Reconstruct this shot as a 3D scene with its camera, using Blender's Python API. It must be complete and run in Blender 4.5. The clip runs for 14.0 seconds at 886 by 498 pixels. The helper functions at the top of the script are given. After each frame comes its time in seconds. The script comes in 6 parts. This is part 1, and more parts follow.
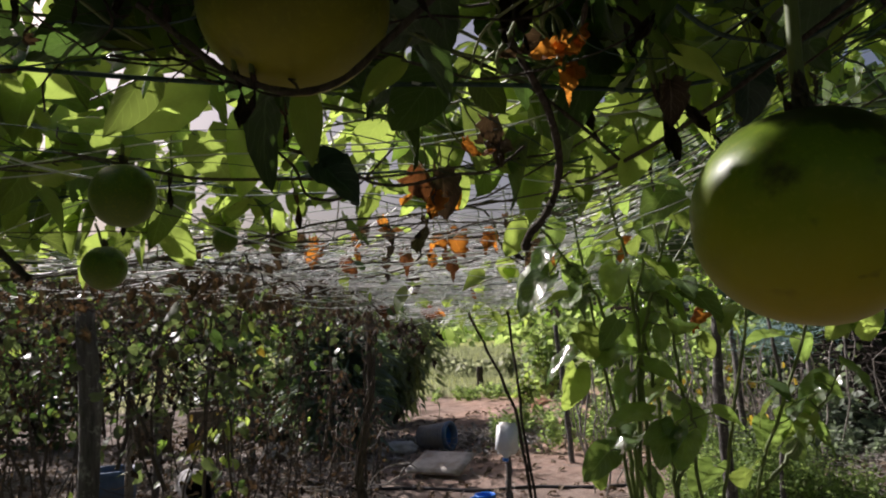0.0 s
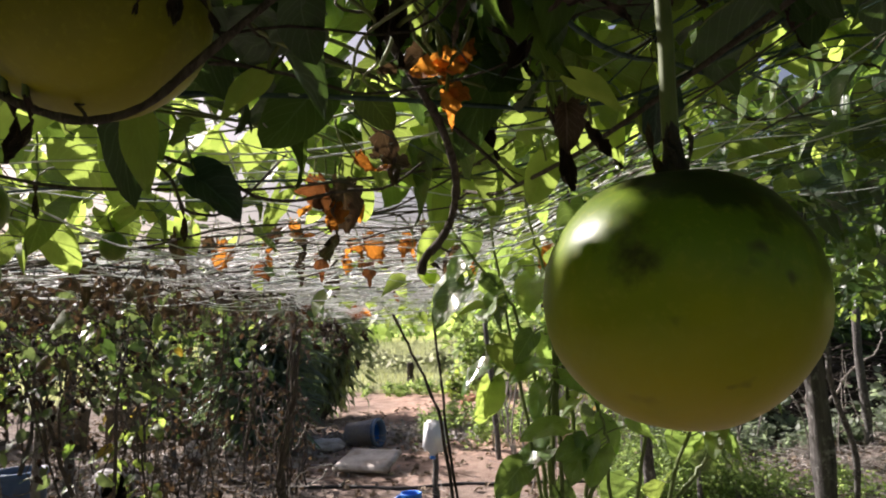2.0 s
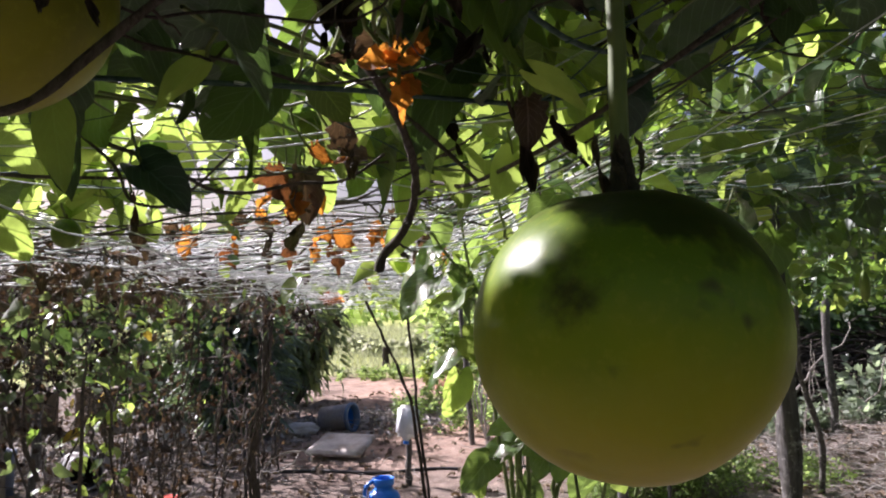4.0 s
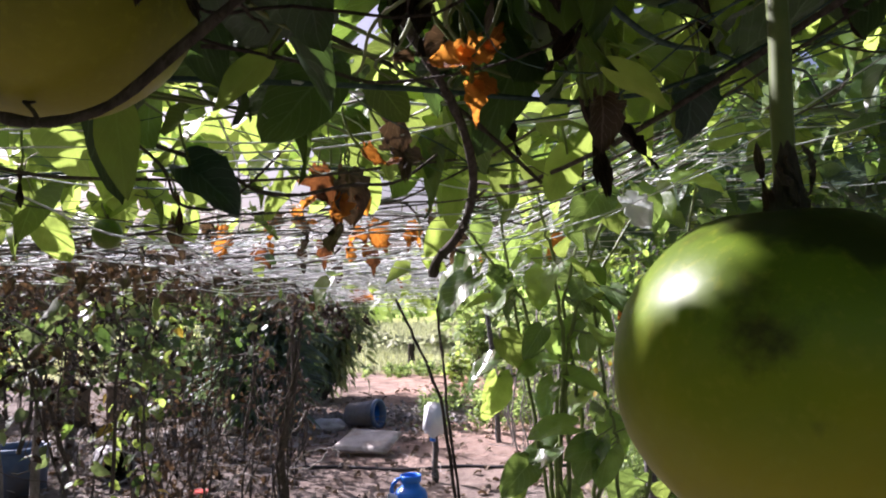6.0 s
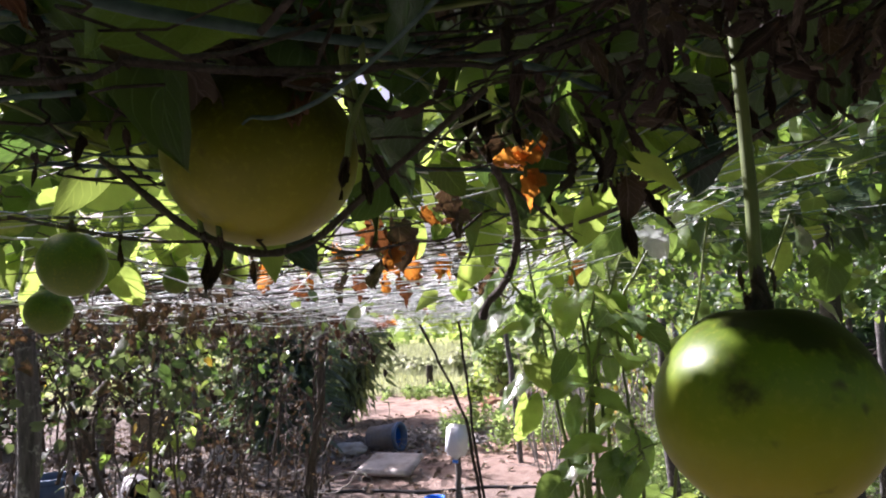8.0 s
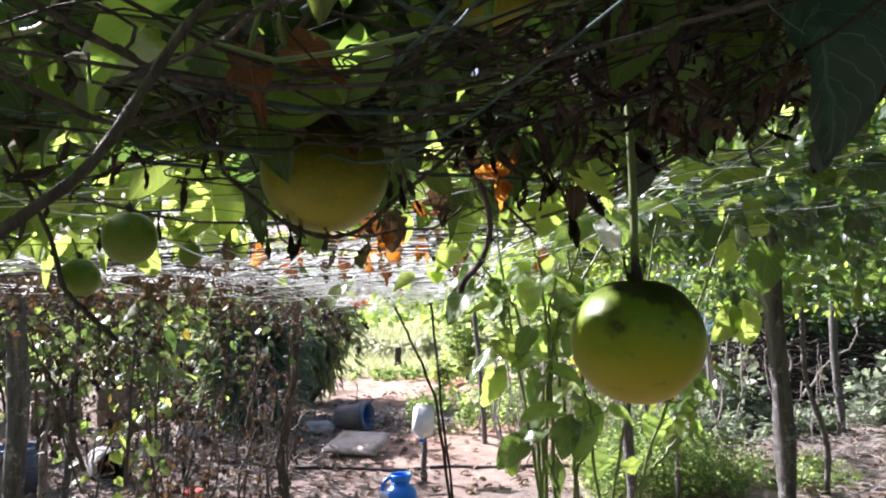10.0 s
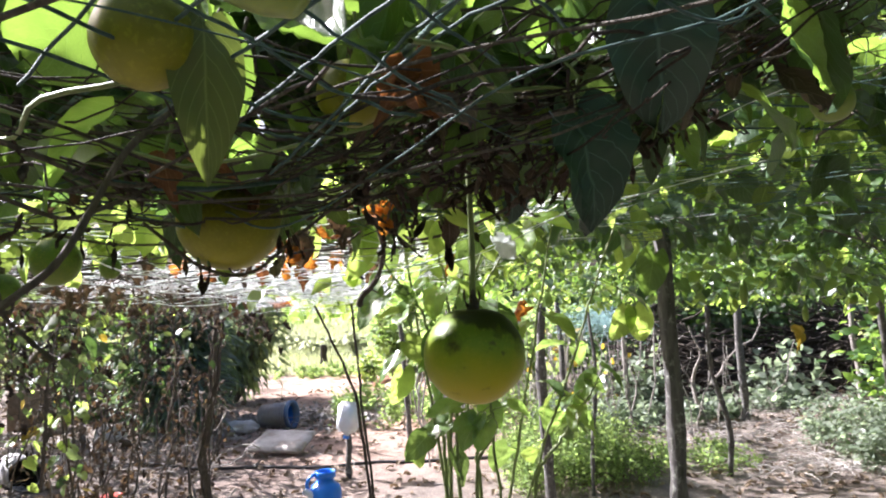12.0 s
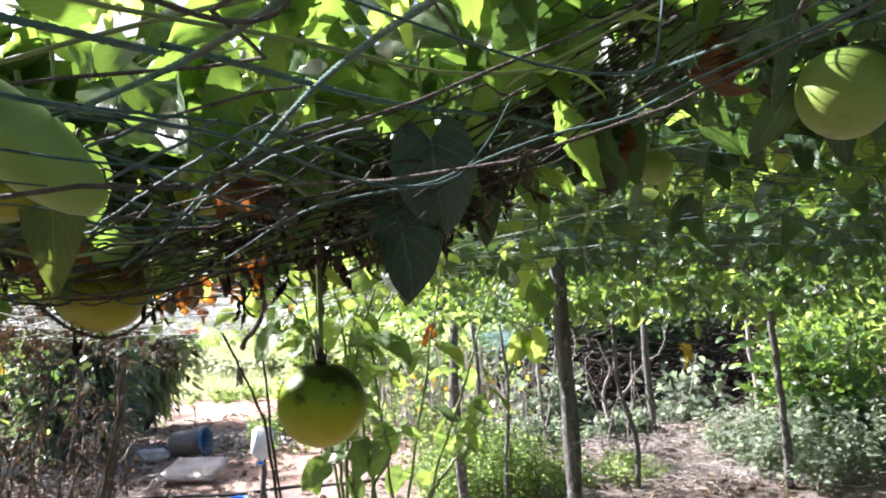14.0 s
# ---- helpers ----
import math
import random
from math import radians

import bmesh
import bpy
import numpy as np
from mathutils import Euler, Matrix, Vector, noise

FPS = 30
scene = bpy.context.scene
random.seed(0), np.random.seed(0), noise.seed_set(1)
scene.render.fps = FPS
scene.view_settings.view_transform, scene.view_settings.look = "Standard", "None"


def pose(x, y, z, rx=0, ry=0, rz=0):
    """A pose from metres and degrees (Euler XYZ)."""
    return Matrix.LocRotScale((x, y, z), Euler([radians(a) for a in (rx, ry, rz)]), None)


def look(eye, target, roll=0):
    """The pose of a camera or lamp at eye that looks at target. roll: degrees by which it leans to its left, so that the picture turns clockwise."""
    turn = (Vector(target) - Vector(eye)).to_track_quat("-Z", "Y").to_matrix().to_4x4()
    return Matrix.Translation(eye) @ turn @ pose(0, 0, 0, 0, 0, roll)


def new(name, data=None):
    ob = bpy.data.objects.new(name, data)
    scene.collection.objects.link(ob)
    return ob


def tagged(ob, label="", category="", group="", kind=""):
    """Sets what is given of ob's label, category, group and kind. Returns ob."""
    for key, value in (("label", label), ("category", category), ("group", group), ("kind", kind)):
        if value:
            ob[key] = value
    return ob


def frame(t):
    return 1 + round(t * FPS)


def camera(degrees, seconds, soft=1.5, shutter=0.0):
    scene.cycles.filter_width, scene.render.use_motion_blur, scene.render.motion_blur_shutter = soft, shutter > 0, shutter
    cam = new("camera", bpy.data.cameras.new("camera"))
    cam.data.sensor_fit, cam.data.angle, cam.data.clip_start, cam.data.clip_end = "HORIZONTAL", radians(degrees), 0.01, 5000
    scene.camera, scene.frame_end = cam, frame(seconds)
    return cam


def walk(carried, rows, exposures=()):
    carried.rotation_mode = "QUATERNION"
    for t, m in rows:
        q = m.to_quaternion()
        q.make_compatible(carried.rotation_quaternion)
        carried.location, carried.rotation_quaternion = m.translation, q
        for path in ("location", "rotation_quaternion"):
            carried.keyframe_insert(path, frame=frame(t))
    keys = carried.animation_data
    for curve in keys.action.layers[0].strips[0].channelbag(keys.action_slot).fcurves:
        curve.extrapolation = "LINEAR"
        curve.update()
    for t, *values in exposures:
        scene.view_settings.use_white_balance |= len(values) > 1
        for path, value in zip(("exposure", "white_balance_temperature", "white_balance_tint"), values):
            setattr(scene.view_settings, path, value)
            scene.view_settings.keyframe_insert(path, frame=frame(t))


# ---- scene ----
cam = camera(61.2, 14.0, soft=2.0)
# seconds, place in metres, turn in degrees
ROWS = [
    (0, 0.0029, 0.0011, 1.7181, 95.95, 2.7, 3.64),
    (0.5, 0.0079, 0.0225, 1.7236, 95.85, 0.79, 1.23),
    (1, 0.0096, 0.0355, 1.7241, 95.21, -0.57, -0.02),
    (1.5, 0.0249, 0.0458, 1.7264, 94.45, 0.7, -0.92),
    (2, 0.0351, 0.0426, 1.7429, 95.33, 2.24, -1.49),
    (2.5, 0.0505, 0.0363, 1.748, 95.48, 1.24, -3.11),
    (2.7, 0.0511, 0.0323, 1.7499, 95.58, 1.43, -3.35),
    (4.8, 0.0444, 0.0793, 1.7584, 93.39, 1.98, -2.84),
    (5, 0.038, 0.0723, 1.7668, 94.28, 2.47, -1.76),
    (5.5, 0.0352, 0.0761, 1.7625, 93.98, 2.5, -1.08),
    (6, 0.0285, 0.0849, 1.7612, 93.9, 1.31, -1.39),
    (6.5, 0.0303, 0.0758, 1.7679, 94.85, 1.96, -1.73),
    (7, 0.0275, 0.0641, 1.7689, 94.76, 2.49, -1.24),
    (7.5, 0.0156, 0.0308, 1.7758, 95.35, 2.84, -0.39),
    (7.7, 0.0077, 0.0131, 1.779, 95.6, 2.95, -0.16),
    (9.8, -0.0163, -0.126, 1.7613, 93.59, 0.81, -1.9),
    (10, -0.0181, -0.1578, 1.7666, 94.22, 1.14, -2.53),
    (10.5, -0.0009, -0.2091, 1.7761, 94.63, 3.22, -5.07),
    (11, 0.0022, -0.239, 1.7804, 94.19, 2.34, -6.71),
    (11.5, 0.0006, -0.2647, 1.7904, 94.62, 2.26, -6.72),
    (12, 0.0083, -0.2738, 1.7853, 93.73, 1.78, -8.08),
    (12.5, 0.0305, -0.3017, 1.8001, 94.43, 1.58, -11.45),
    (13, 0.0371, -0.3315, 1.8055, 94.68, 2.03, -12.41),
    (13.5, 0.0433, -0.3522, 1.8047, 94.34, 2.77, -13.28),
    (14, 0.0504, -0.3689, 1.8126, 94.87, 2.66, -14.08),
]
EXPOSURES = [(t, s, k, g) for t, s, k, g in ((0.0, 0.45, 6250, 22), (0.5, 0.85, 6400, 22), (1.0, 1.15, 6450, 22), (1.5, 1.2, 6450, 22), (2.5, 1.25, 6300, 22), (5.0, 1.45, 5850, 32), (7.5, 1.55, 5850, 32), (10.0, 2.02, 5850, 26), (14.0, 2.38, 5850, 22))]
walk(cam, [(t, pose(x, y, z, rx, ry, rz)) for t, x, y, z, rx, ry, rz in ROWS], EXPOSURES)

# ---------------------------------------------------------------- light
SUN_FROM = Vector((-0.66, 0.5, 0.62)).normalized()
world = bpy.data.worlds.new("sky")
scene.world = world
world.use_nodes = True
wn = world.node_tree.nodes
sky = wn.new("ShaderNodeTexSky")
sky.sky_type = 'NISHITA'
sky.sun_disc = False
sky.sun_elevation = math.asin(SUN_FROM.z)
sky.sun_rotation = math.atan2(SUN_FROM.x, SUN_FROM.y)
sky.air_density, sky.dust_density, sky.ozone_density = 1.0, 7.0, 1.0
world.node_tree.links.new(sky.outputs[0], wn["Background"].inputs[0])
wn["Background"].inputs[1].default_value = 0.055
sun = new("sun", bpy.data.lights.new("sun", 'SUN'))
sun.data.energy, sun.data.angle, sun.data.color = 5.0, radians(0.5), (1.0, 0.95, 0.88)
sun.matrix_world = look((0, 0, 30), Vector((0, 0, 30)) - SUN_FROM)

rng = np.random.default_rng(7)
U = rng.uniform


# ---------------------------------------------------------------- material helpers
class Mat:
    """A node material with short ways to make and link its nodes."""

    def __init__(self, name):
        self.m = bpy.data.materials.new(name)
        self.m.use_nodes = True
        self.n, self.l = self.m.node_tree.nodes, self.m.node_tree.links
        self.p, self.out = self.n["Principled BSDF"], self.n["Material Output"]

    def node(self, kind):
        return self.n.new(kind)

    def link(self, a, b):
        self.l.new(a, b)

    def coord(self, which="Object"):
        return self.node("ShaderNodeTexCoord").outputs[which]

    def noise(self, vec, scale, detail=4, rough=0.55):
        nd = self.node("ShaderNodeTexNoise")
        nd.inputs["Scale"].default_value, nd.inputs["Detail"].default_value, nd.inputs["Roughness"].default_value = scale, detail, rough
        self.link(vec, nd.inputs["Vector"])
        return nd.outputs["Fac"]

    def ramp(self, fac, stops):
        nd = self.node("ShaderNodeValToRGB")
        el = nd.color_ramp.elements
        while len(el) < len(stops):
            el.new(0.5)
        for e, (pos, col) in zip(el, stops):
            e.position, e.color = pos, (*col, 1) if len(col) == 3 else col
        self.link(fac, nd.inputs[0])
        return nd.outputs[0]

    def grey(self, fac, a, b, lo=0.0, hi=1.0):
        nd = self.node("ShaderNodeMapRange")
        for k, v in zip(("From Min", "From Max", "To Min", "To Max"), (a, b, lo, hi)):
            nd.inputs[k].default_value = v
        self.link(fac, nd.inputs["Value"])
        return nd.outputs["Result"]

    def mix(self, fac, a, b, blend="MIX"):
        nd = self.node("ShaderNodeMix")
        nd.data_type, nd.blend_type = "RGBA", blend
        for sock, v in ((nd.inputs[0], fac), (nd.inputs[6], a), (nd.inputs[7], b)):
            if isinstance(v, (int, float)):
                sock.default_value = v
            elif isinstance(v, tuple):
                sock.default_value = (*v, 1)
            else:
                self.link(v, sock)
        return nd.outputs[2]

    def math(self, op, a, b=0.0):
        nd = self.node("ShaderNodeMath")
        nd.operation = op
        for sock, v in ((nd.inputs[0], a), (nd.inputs[1], b)):
            if isinstance(v, (int, float)):
                sock.default_value = v
            else:
                self.link(v, sock)
        return nd.outputs[0]

    def bump(self, height, strength, dist):
        nd = self.node("ShaderNodeBump")
        nd.inputs["Strength"].default_value, nd.inputs["Distance"].default_value = strength, dist
        self.link(height, nd.inputs["Height"])
        self.link(nd.outputs[0], self.p.inputs["Normal"])
        return nd.outputs[0]

    def base(self, col, rough=0.6, spec=0.5, metal=0.0):
        if isinstance(col, tuple):
            self.p.inputs["Base Color"].default_value = (*col, 1)
        else:
            self.link(col, self.p.inputs["Base Color"])
        self.p.inputs["Roughness"].default_value = rough
        self.p.inputs["Specular IOR Level"].default_value = spec
        self.p.inputs["Metallic"].default_value = metal
        return self


def leaf_material(name, dark, light, through_col, share=0.45, rough=0.42, veins=True, spec=0.5, spots=None):
    """Thin leaf: a glossy upper skin and light that passes through the blade."""
    m = Mat(name)
    rnd = m.math("FRACT", m.math("ADD", m.node("ShaderNodeNewGeometry").outputs["Random Per Island"], m.node("ShaderNodeObjectInfo").outputs["Random"]))
    pos = m.coord("Object")
    blot = m.noise(pos, 60, 3)
    col = m.mix(m.grey(rnd, 0, 1), dark, light)
    col = m.mix(m.grey(blot, 0.35, 0.75, 0, 0.5), col, tuple(0.6 * c for c in dark))
    thru = m.mix(m.grey(rnd, 0, 1), tuple(min(1, 1.25 * c) for c in through_col), tuple(0.15 * c for c in through_col))
    thru = m.mix(m.grey(blot, 0.4, 0.8, 0, 0.45), thru, tuple(0.5 * c for c in through_col))
    if veins:
        uv = m.node("ShaderNodeSeparateXYZ")
        m.link(m.coord("UV"), uv.inputs[0])
        side = m.math("ABSOLUTE", m.math("SUBTRACT", uv.outputs[0], 0.5))
        rib = m.grey(side, 0.0, 0.03, 1, 0)
        ladder = m.math("SINE", m.math("MULTIPLY", m.math("SUBTRACT", uv.outputs[1], m.math("MULTIPLY", side, 0.9)), 44.0))
        fine = m.grey(ladder, 0.93, 1.0, 0, 0.75)
        vein = m.math("MAXIMUM", rib, fine)
        col = m.mix(m.math("MULTIPLY", vein, 0.55), col, tuple(min(1, 2.2 * c + 0.03) for c in light))
        thru = m.mix(m.math("MULTIPLY", vein, 0.4), thru, tuple(0.55 * c for c in through_col))
        m.bump(m.math("SUBTRACT", m.math("MULTIPLY", blot, 0.4), vein), 0.35, 0.0015)
    if spots:
        s = m.grey(m.noise(pos, 35, 2), 0.66, 0.72)
        col = m.mix(s, col, spots)
        thru = m.mix(s, thru, tuple(0.4 * c for c in spots))
    m.base(col, rough, spec)
    tr = m.node("ShaderNodeBsdfTranslucent")
    m.link(thru, tr.inputs[0])
    mx = m.node("ShaderNodeMixShader")
    mx.inputs[0].default_value = share
    m.link(m.p.outputs[0], mx.inputs[1])
    m.link(tr.outputs[0], mx.inputs[2])
    m.link(mx.outputs[0], m.out.inputs[0])
    return m.m


def bark_material(name, a, b, scale=1.0, rough=0.9, lichen=0.0):
    m = Mat(name)
    mp = m.node("ShaderNodeMapping")
    mp.inputs["Scale"].default_value = (60 * scale, 60 * scale, 9 * scale)
    m.link(m.coord("Object"), mp.inputs[0])
    f = m.noise(mp.outputs[0], 1.0, 6, 0.65)
    g = m.noise(m.coord("Object"), 7, 3)
    col = m.mix(m.grey(f, 0.3, 0.7), a, b)
    col = m.mix(m.grey(g, 0.5, 0.75, 0, 0.6), col, tuple(0.45 * c for c in a))
    if lichen:
        col = m.mix(m.grey(m.noise(m.coord("Object"), 34, 5, 0.7), 0.56, 0.68, 0, lichen), col, (0.36, 0.37, 0.33))
    m.base(col, rough, 0.25)
    m.bump(m.math("ADD", f, m.math("MULTIPLY", g, 0.8)), 1.0, 0.01)
    return m.m


def plain_material(name, a, b, scale, rough, spec=0.4, bump=0.0, dirt=None):
    m = Mat(name)
    pos = m.coord("Object")
    f, g = m.noise(pos, scale, 5), m.noise(pos, scale * 0.17, 3)
    col = m.mix(m.grey(f, 0.3, 0.7), a, b)
    if dirt:
        col = m.mix(m.grey(g, 0.45, 0.7, 0, 0.85), col, dirt)
    m.base(col, rough, spec)
    if bump:
        m.bump(f, 0.6, bump)
    return m.m


# ---------------------------------------------------------------- materials
M_LEAF = leaf_material("vine_leaf", (0.025, 0.06, 0.016), (0.055, 0.115, 0.025), (0.33, 0.55, 0.07), 0.38, 0.34)
M_LEAF_YOUNG = leaf_material("young_leaf", (0.07, 0.14, 0.02), (0.12, 0.21, 0.03), (0.58, 0.78, 0.14), 0.5, 0.45)
# Dark shrub leaf, also the shaded copy of the vine leaf: shade in its colour.
M_LEAF_DARK = leaf_material("dark_shaded_leaf", (0.022, 0.05, 0.022), (0.065, 0.11, 0.05), (0.16, 0.3, 0.05), 0.3, 0.4)
M_LEAF_GLOSSY = leaf_material("glossy_leaf", (0.06, 0.12, 0.04), (0.12, 0.19, 0.075), (0.45, 0.68, 0.13), 0.42, 0.22, spec=0.9)
# Through colour cut low, so shade is coloured in where sun would show.
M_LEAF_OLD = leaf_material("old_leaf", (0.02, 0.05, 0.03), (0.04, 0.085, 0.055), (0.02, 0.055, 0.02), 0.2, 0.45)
M_LEAF_STRAP = leaf_material("dusty_strap_leaf", (0.08, 0.13, 0.085), (0.2, 0.27, 0.2), (0.3, 0.45, 0.14), 0.3, 0.4, veins=False)
M_LEAF_WEED = leaf_material("weed_leaf", (0.12, 0.2, 0.055), (0.2, 0.29, 0.09), (0.55, 0.75, 0.2), 0.5, 0.6, veins=False)
M_LEAF_GREY = leaf_material("dusty_leaf", (0.12, 0.16, 0.11), (0.25, 0.29, 0.21), (0.42, 0.54, 0.3), 0.45, 0.55, veins=False)
M_LEAF_DUSTY = leaf_material("dull_hedge_leaf", (0.06, 0.09, 0.04), (0.15, 0.19, 0.1), (0.3, 0.42, 0.12), 0.35, 0.55, veins=False)
M_LEAF_LANCE = leaf_material("drooping_lance_leaf", (0.09, 0.14, 0.07), (0.19, 0.25, 0.14), (0.4, 0.52, 0.18), 0.4, 0.42, veins=False)
M_GRASS = leaf_material("field_grass", (0.27, 0.31, 0.15), (0.44, 0.45, 0.27), (0.6, 0.66, 0.38), 0.45, 0.6, veins=False)
M_DRY = leaf_material("dead_leaf", (0.045, 0.036, 0.027), (0.14, 0.11, 0.08), (0.2, 0.12, 0.05), 0.2, 0.8, spots=(0.02, 0.014, 0.01))
M_ORANGE = leaf_material("withered_orange_leaf", (0.22, 0.085, 0.02), (0.36, 0.16, 0.04), (0.95, 0.33, 0.04), 0.6, 0.7, spots=(0.07, 0.02, 0.008))
M_LEAF_PATCHED = leaf_material("withering_leaf", (0.06, 0.09, 0.02), (0.1, 0.13, 0.03), (0.3, 0.4, 0.06), 0.3, 0.5, spots=(0.035, 0.02, 0.01))
M_RUST = leaf_material("rusty_leaf", (0.1, 0.045, 0.02), (0.2, 0.1, 0.045), (0.3, 0.11, 0.03), 0.3, 0.8, spots=(0.04, 0.018, 0.008))
# Whitish blade colour stands for sky glare on a green leaf.
M_PALE = leaf_material("glare_leaf", (0.5, 0.53, 0.52), (0.62, 0.64, 0.62), (0.5, 0.55, 0.5), 0.3, 0.6, veins=False)
M_YELLOW = leaf_material("yellow_leaf", (0.4, 0.26, 0.03), (0.5, 0.36, 0.05), (0.85, 0.6, 0.06), 0.5, 0.5)
M_BLACK_DRY = leaf_material("shrivelled_leaf", (0.015, 0.011, 0.008), (0.05, 0.032, 0.02), (0.06, 0.03, 0.01), 0.12, 0.85)
M_LITTER = leaf_material("leaf_litter", (0.13, 0.09, 0.055), (0.34, 0.27, 0.18), (0.2, 0.13, 0.06), 0.15, 0.85, veins=False)
M_VINE = bark_material("dry_vine_bark", (0.055, 0.046, 0.036), (0.16, 0.138, 0.11), 4.0)
M_VINE_GREEN = plain_material("green_vine_stem", (0.09, 0.13, 0.035), (0.16, 0.2, 0.06), 90, 0.5)
M_POST = bark_material("post_bark", (0.045, 0.043, 0.04), (0.155, 0.147, 0.134), 1.0, lichen=0.8)
M_STICK = bark_material("grey_stick_bark", (0.15, 0.135, 0.115), (0.34, 0.315, 0.28), 3.0)
M_STRAW = bark_material("bleached_straw", (0.32, 0.3, 0.27), (0.56, 0.53, 0.48), 3.0)
M_DARK_STICK = bark_material("dark_brush_bark", (0.025, 0.02, 0.016), (0.085, 0.07, 0.055), 3.0)
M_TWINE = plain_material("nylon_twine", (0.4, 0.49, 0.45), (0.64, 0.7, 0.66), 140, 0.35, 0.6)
# Near-white twine: the glare of sun and sky is put into its colour.
M_TWINE_SUNLIT = plain_material("sunlit_twine", (0.66, 0.68, 0.66), (0.82, 0.83, 0.81), 140, 0.4, 0.5)
# Aqua cord and rope, coloured darker to stand for shade near the eye.
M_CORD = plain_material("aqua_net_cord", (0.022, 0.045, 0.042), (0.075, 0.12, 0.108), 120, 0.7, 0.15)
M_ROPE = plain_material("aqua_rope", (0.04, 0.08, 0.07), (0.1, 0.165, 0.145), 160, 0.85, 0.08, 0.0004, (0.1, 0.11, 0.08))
M_BLUE_NET = plain_material("turquoise_netting", (0.2, 0.38, 0.37), (0.34, 0.5, 0.48), 30, 0.5)
M_CONCRETE = plain_material("concrete", (0.44, 0.41, 0.37), (0.58, 0.55, 0.5), 22, 0.9, 0.3, 0.004, (0.24, 0.19, 0.14))
M_BLUE = plain_material("blue_plastic", (0.015, 0.16, 0.62), (0.02, 0.2, 0.7), 9, 0.32, 0.5, 0, (0.03, 0.15, 0.45))
M_DULL_BLUE = plain_material("faded_blue_plastic", (0.06, 0.12, 0.22), (0.1, 0.17, 0.28), 12, 0.5, 0.4, 0, (0.16, 0.13, 0.1))
M_BUCKET = plain_material("grimy_grey_plastic", (0.16, 0.16, 0.17), (0.26, 0.25, 0.25), 18, 0.6, 0.4, 0.002, (0.2, 0.16, 0.12))
M_BLACK = plain_material("black_plastic", (0.012, 0.012, 0.013), (0.03, 0.03, 0.03), 15, 0.5, 0.4, 0, (0.07, 0.06, 0.05))
M_WHITE = plain_material("white_plastic", (0.62, 0.66, 0.68), (0.74, 0.77, 0.78), 14, 0.4, 0.5, 0, (0.5, 0.48, 0.42))
M_SACK = plain_material("pale_stone", (0.5, 0.48, 0.45), (0.66, 0.64, 0.6), 20, 0.9, 0.2, 0.01, (0.36, 0.31, 0.26))
M_PIPE = plain_material("pale_grey_pipe", (0.24, 0.24, 0.24), (0.36, 0.36, 0.35), 14, 0.7, 0.3, 0.002, (0.22, 0.19, 0.16))
M_PALE_LITTER = leaf_material("bleached_litter", (0.26, 0.23, 0.2), (0.52, 0.49, 0.45), (0.2, 0.17, 0.12), 0.12, 0.85, veins=False)
M_CLAY = plain_material("weathered_clay", (0.16, 0.13, 0.1), (0.27, 0.22, 0.17), 14, 0.9, 0.2, 0.004, (0.1, 0.085, 0.07))
M_RED = plain_material("red_plastic", (0.5, 0.05, 0.03), (0.6, 0.08, 0.05), 14, 0.5, 0.4)


def fruit_material(name, stops, dark_cap=False, bruise=None):
    m = Mat(name)
    pos = m.coord("Object")
    xyz = m.node("ShaderNodeSeparateXYZ")
    m.link(pos, xyz.inputs[0])
    big, fine = m.noise(pos, 38, 3), m.noise(pos, 420, 3)
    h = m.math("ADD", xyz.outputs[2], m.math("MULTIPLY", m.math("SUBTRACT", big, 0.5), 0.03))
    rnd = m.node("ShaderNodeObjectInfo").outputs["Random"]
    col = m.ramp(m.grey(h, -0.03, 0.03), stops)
    col = m.mix(m.grey(rnd, 0, 1, 0, 0.12), col, (0.3, 0.33, 0.04))
    col = m.mix(m.grey(fine, 0.52, 0.7, 0, 0.3), col, (0.3, 0.31, 0.02))
    scar = m.noise(pos, 85, 2)
    # Darkens the rind near the top, with a ragged edge leaning to +x.
    if dark_cap:
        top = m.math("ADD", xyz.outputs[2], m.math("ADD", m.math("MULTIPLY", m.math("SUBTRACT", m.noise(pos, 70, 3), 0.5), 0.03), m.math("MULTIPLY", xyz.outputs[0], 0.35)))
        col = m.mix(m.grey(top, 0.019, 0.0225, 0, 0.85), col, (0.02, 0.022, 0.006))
    col = m.mix(m.grey(scar, 0.69, 0.78, 0, 0.75), col, (0.06, 0.05, 0.015))
    blot = m.noise(pos, 48, 3)
    col = m.mix(m.grey(blot, 0.6, 0.72, 0, 0.6), col, (0.05, 0.045, 0.008))
    if bruise:
        gap = m.node("ShaderNodeVectorMath")
        gap.operation = "DISTANCE"
        gap.inputs[1].default_value = bruise
        m.link(pos, gap.inputs[0])
        edge = m.math("ADD", gap.outputs["Value"], m.math("MULTIPLY", m.math("SUBTRACT", m.noise(pos, 190, 4), 0.5), 0.016))
        col = m.mix(m.grey(edge, 0.0015, 0.0085, 0.85, 0), col, (0.03, 0.022, 0.008))
    m.base(col, 0.38, 0.22)
    m.p.inputs["Subsurface Weight"].default_value = 0.05
    m.p.inputs["Subsurface Radius"].default_value = (0.6, 0.8, 0.2)
    m.p.inputs["Subsurface Scale"].default_value = 0.006
    m.bump(m.math("ADD", m.math("MULTIPLY", fine, 0.3), scar), 0.12, 0.0015)
    return m.m


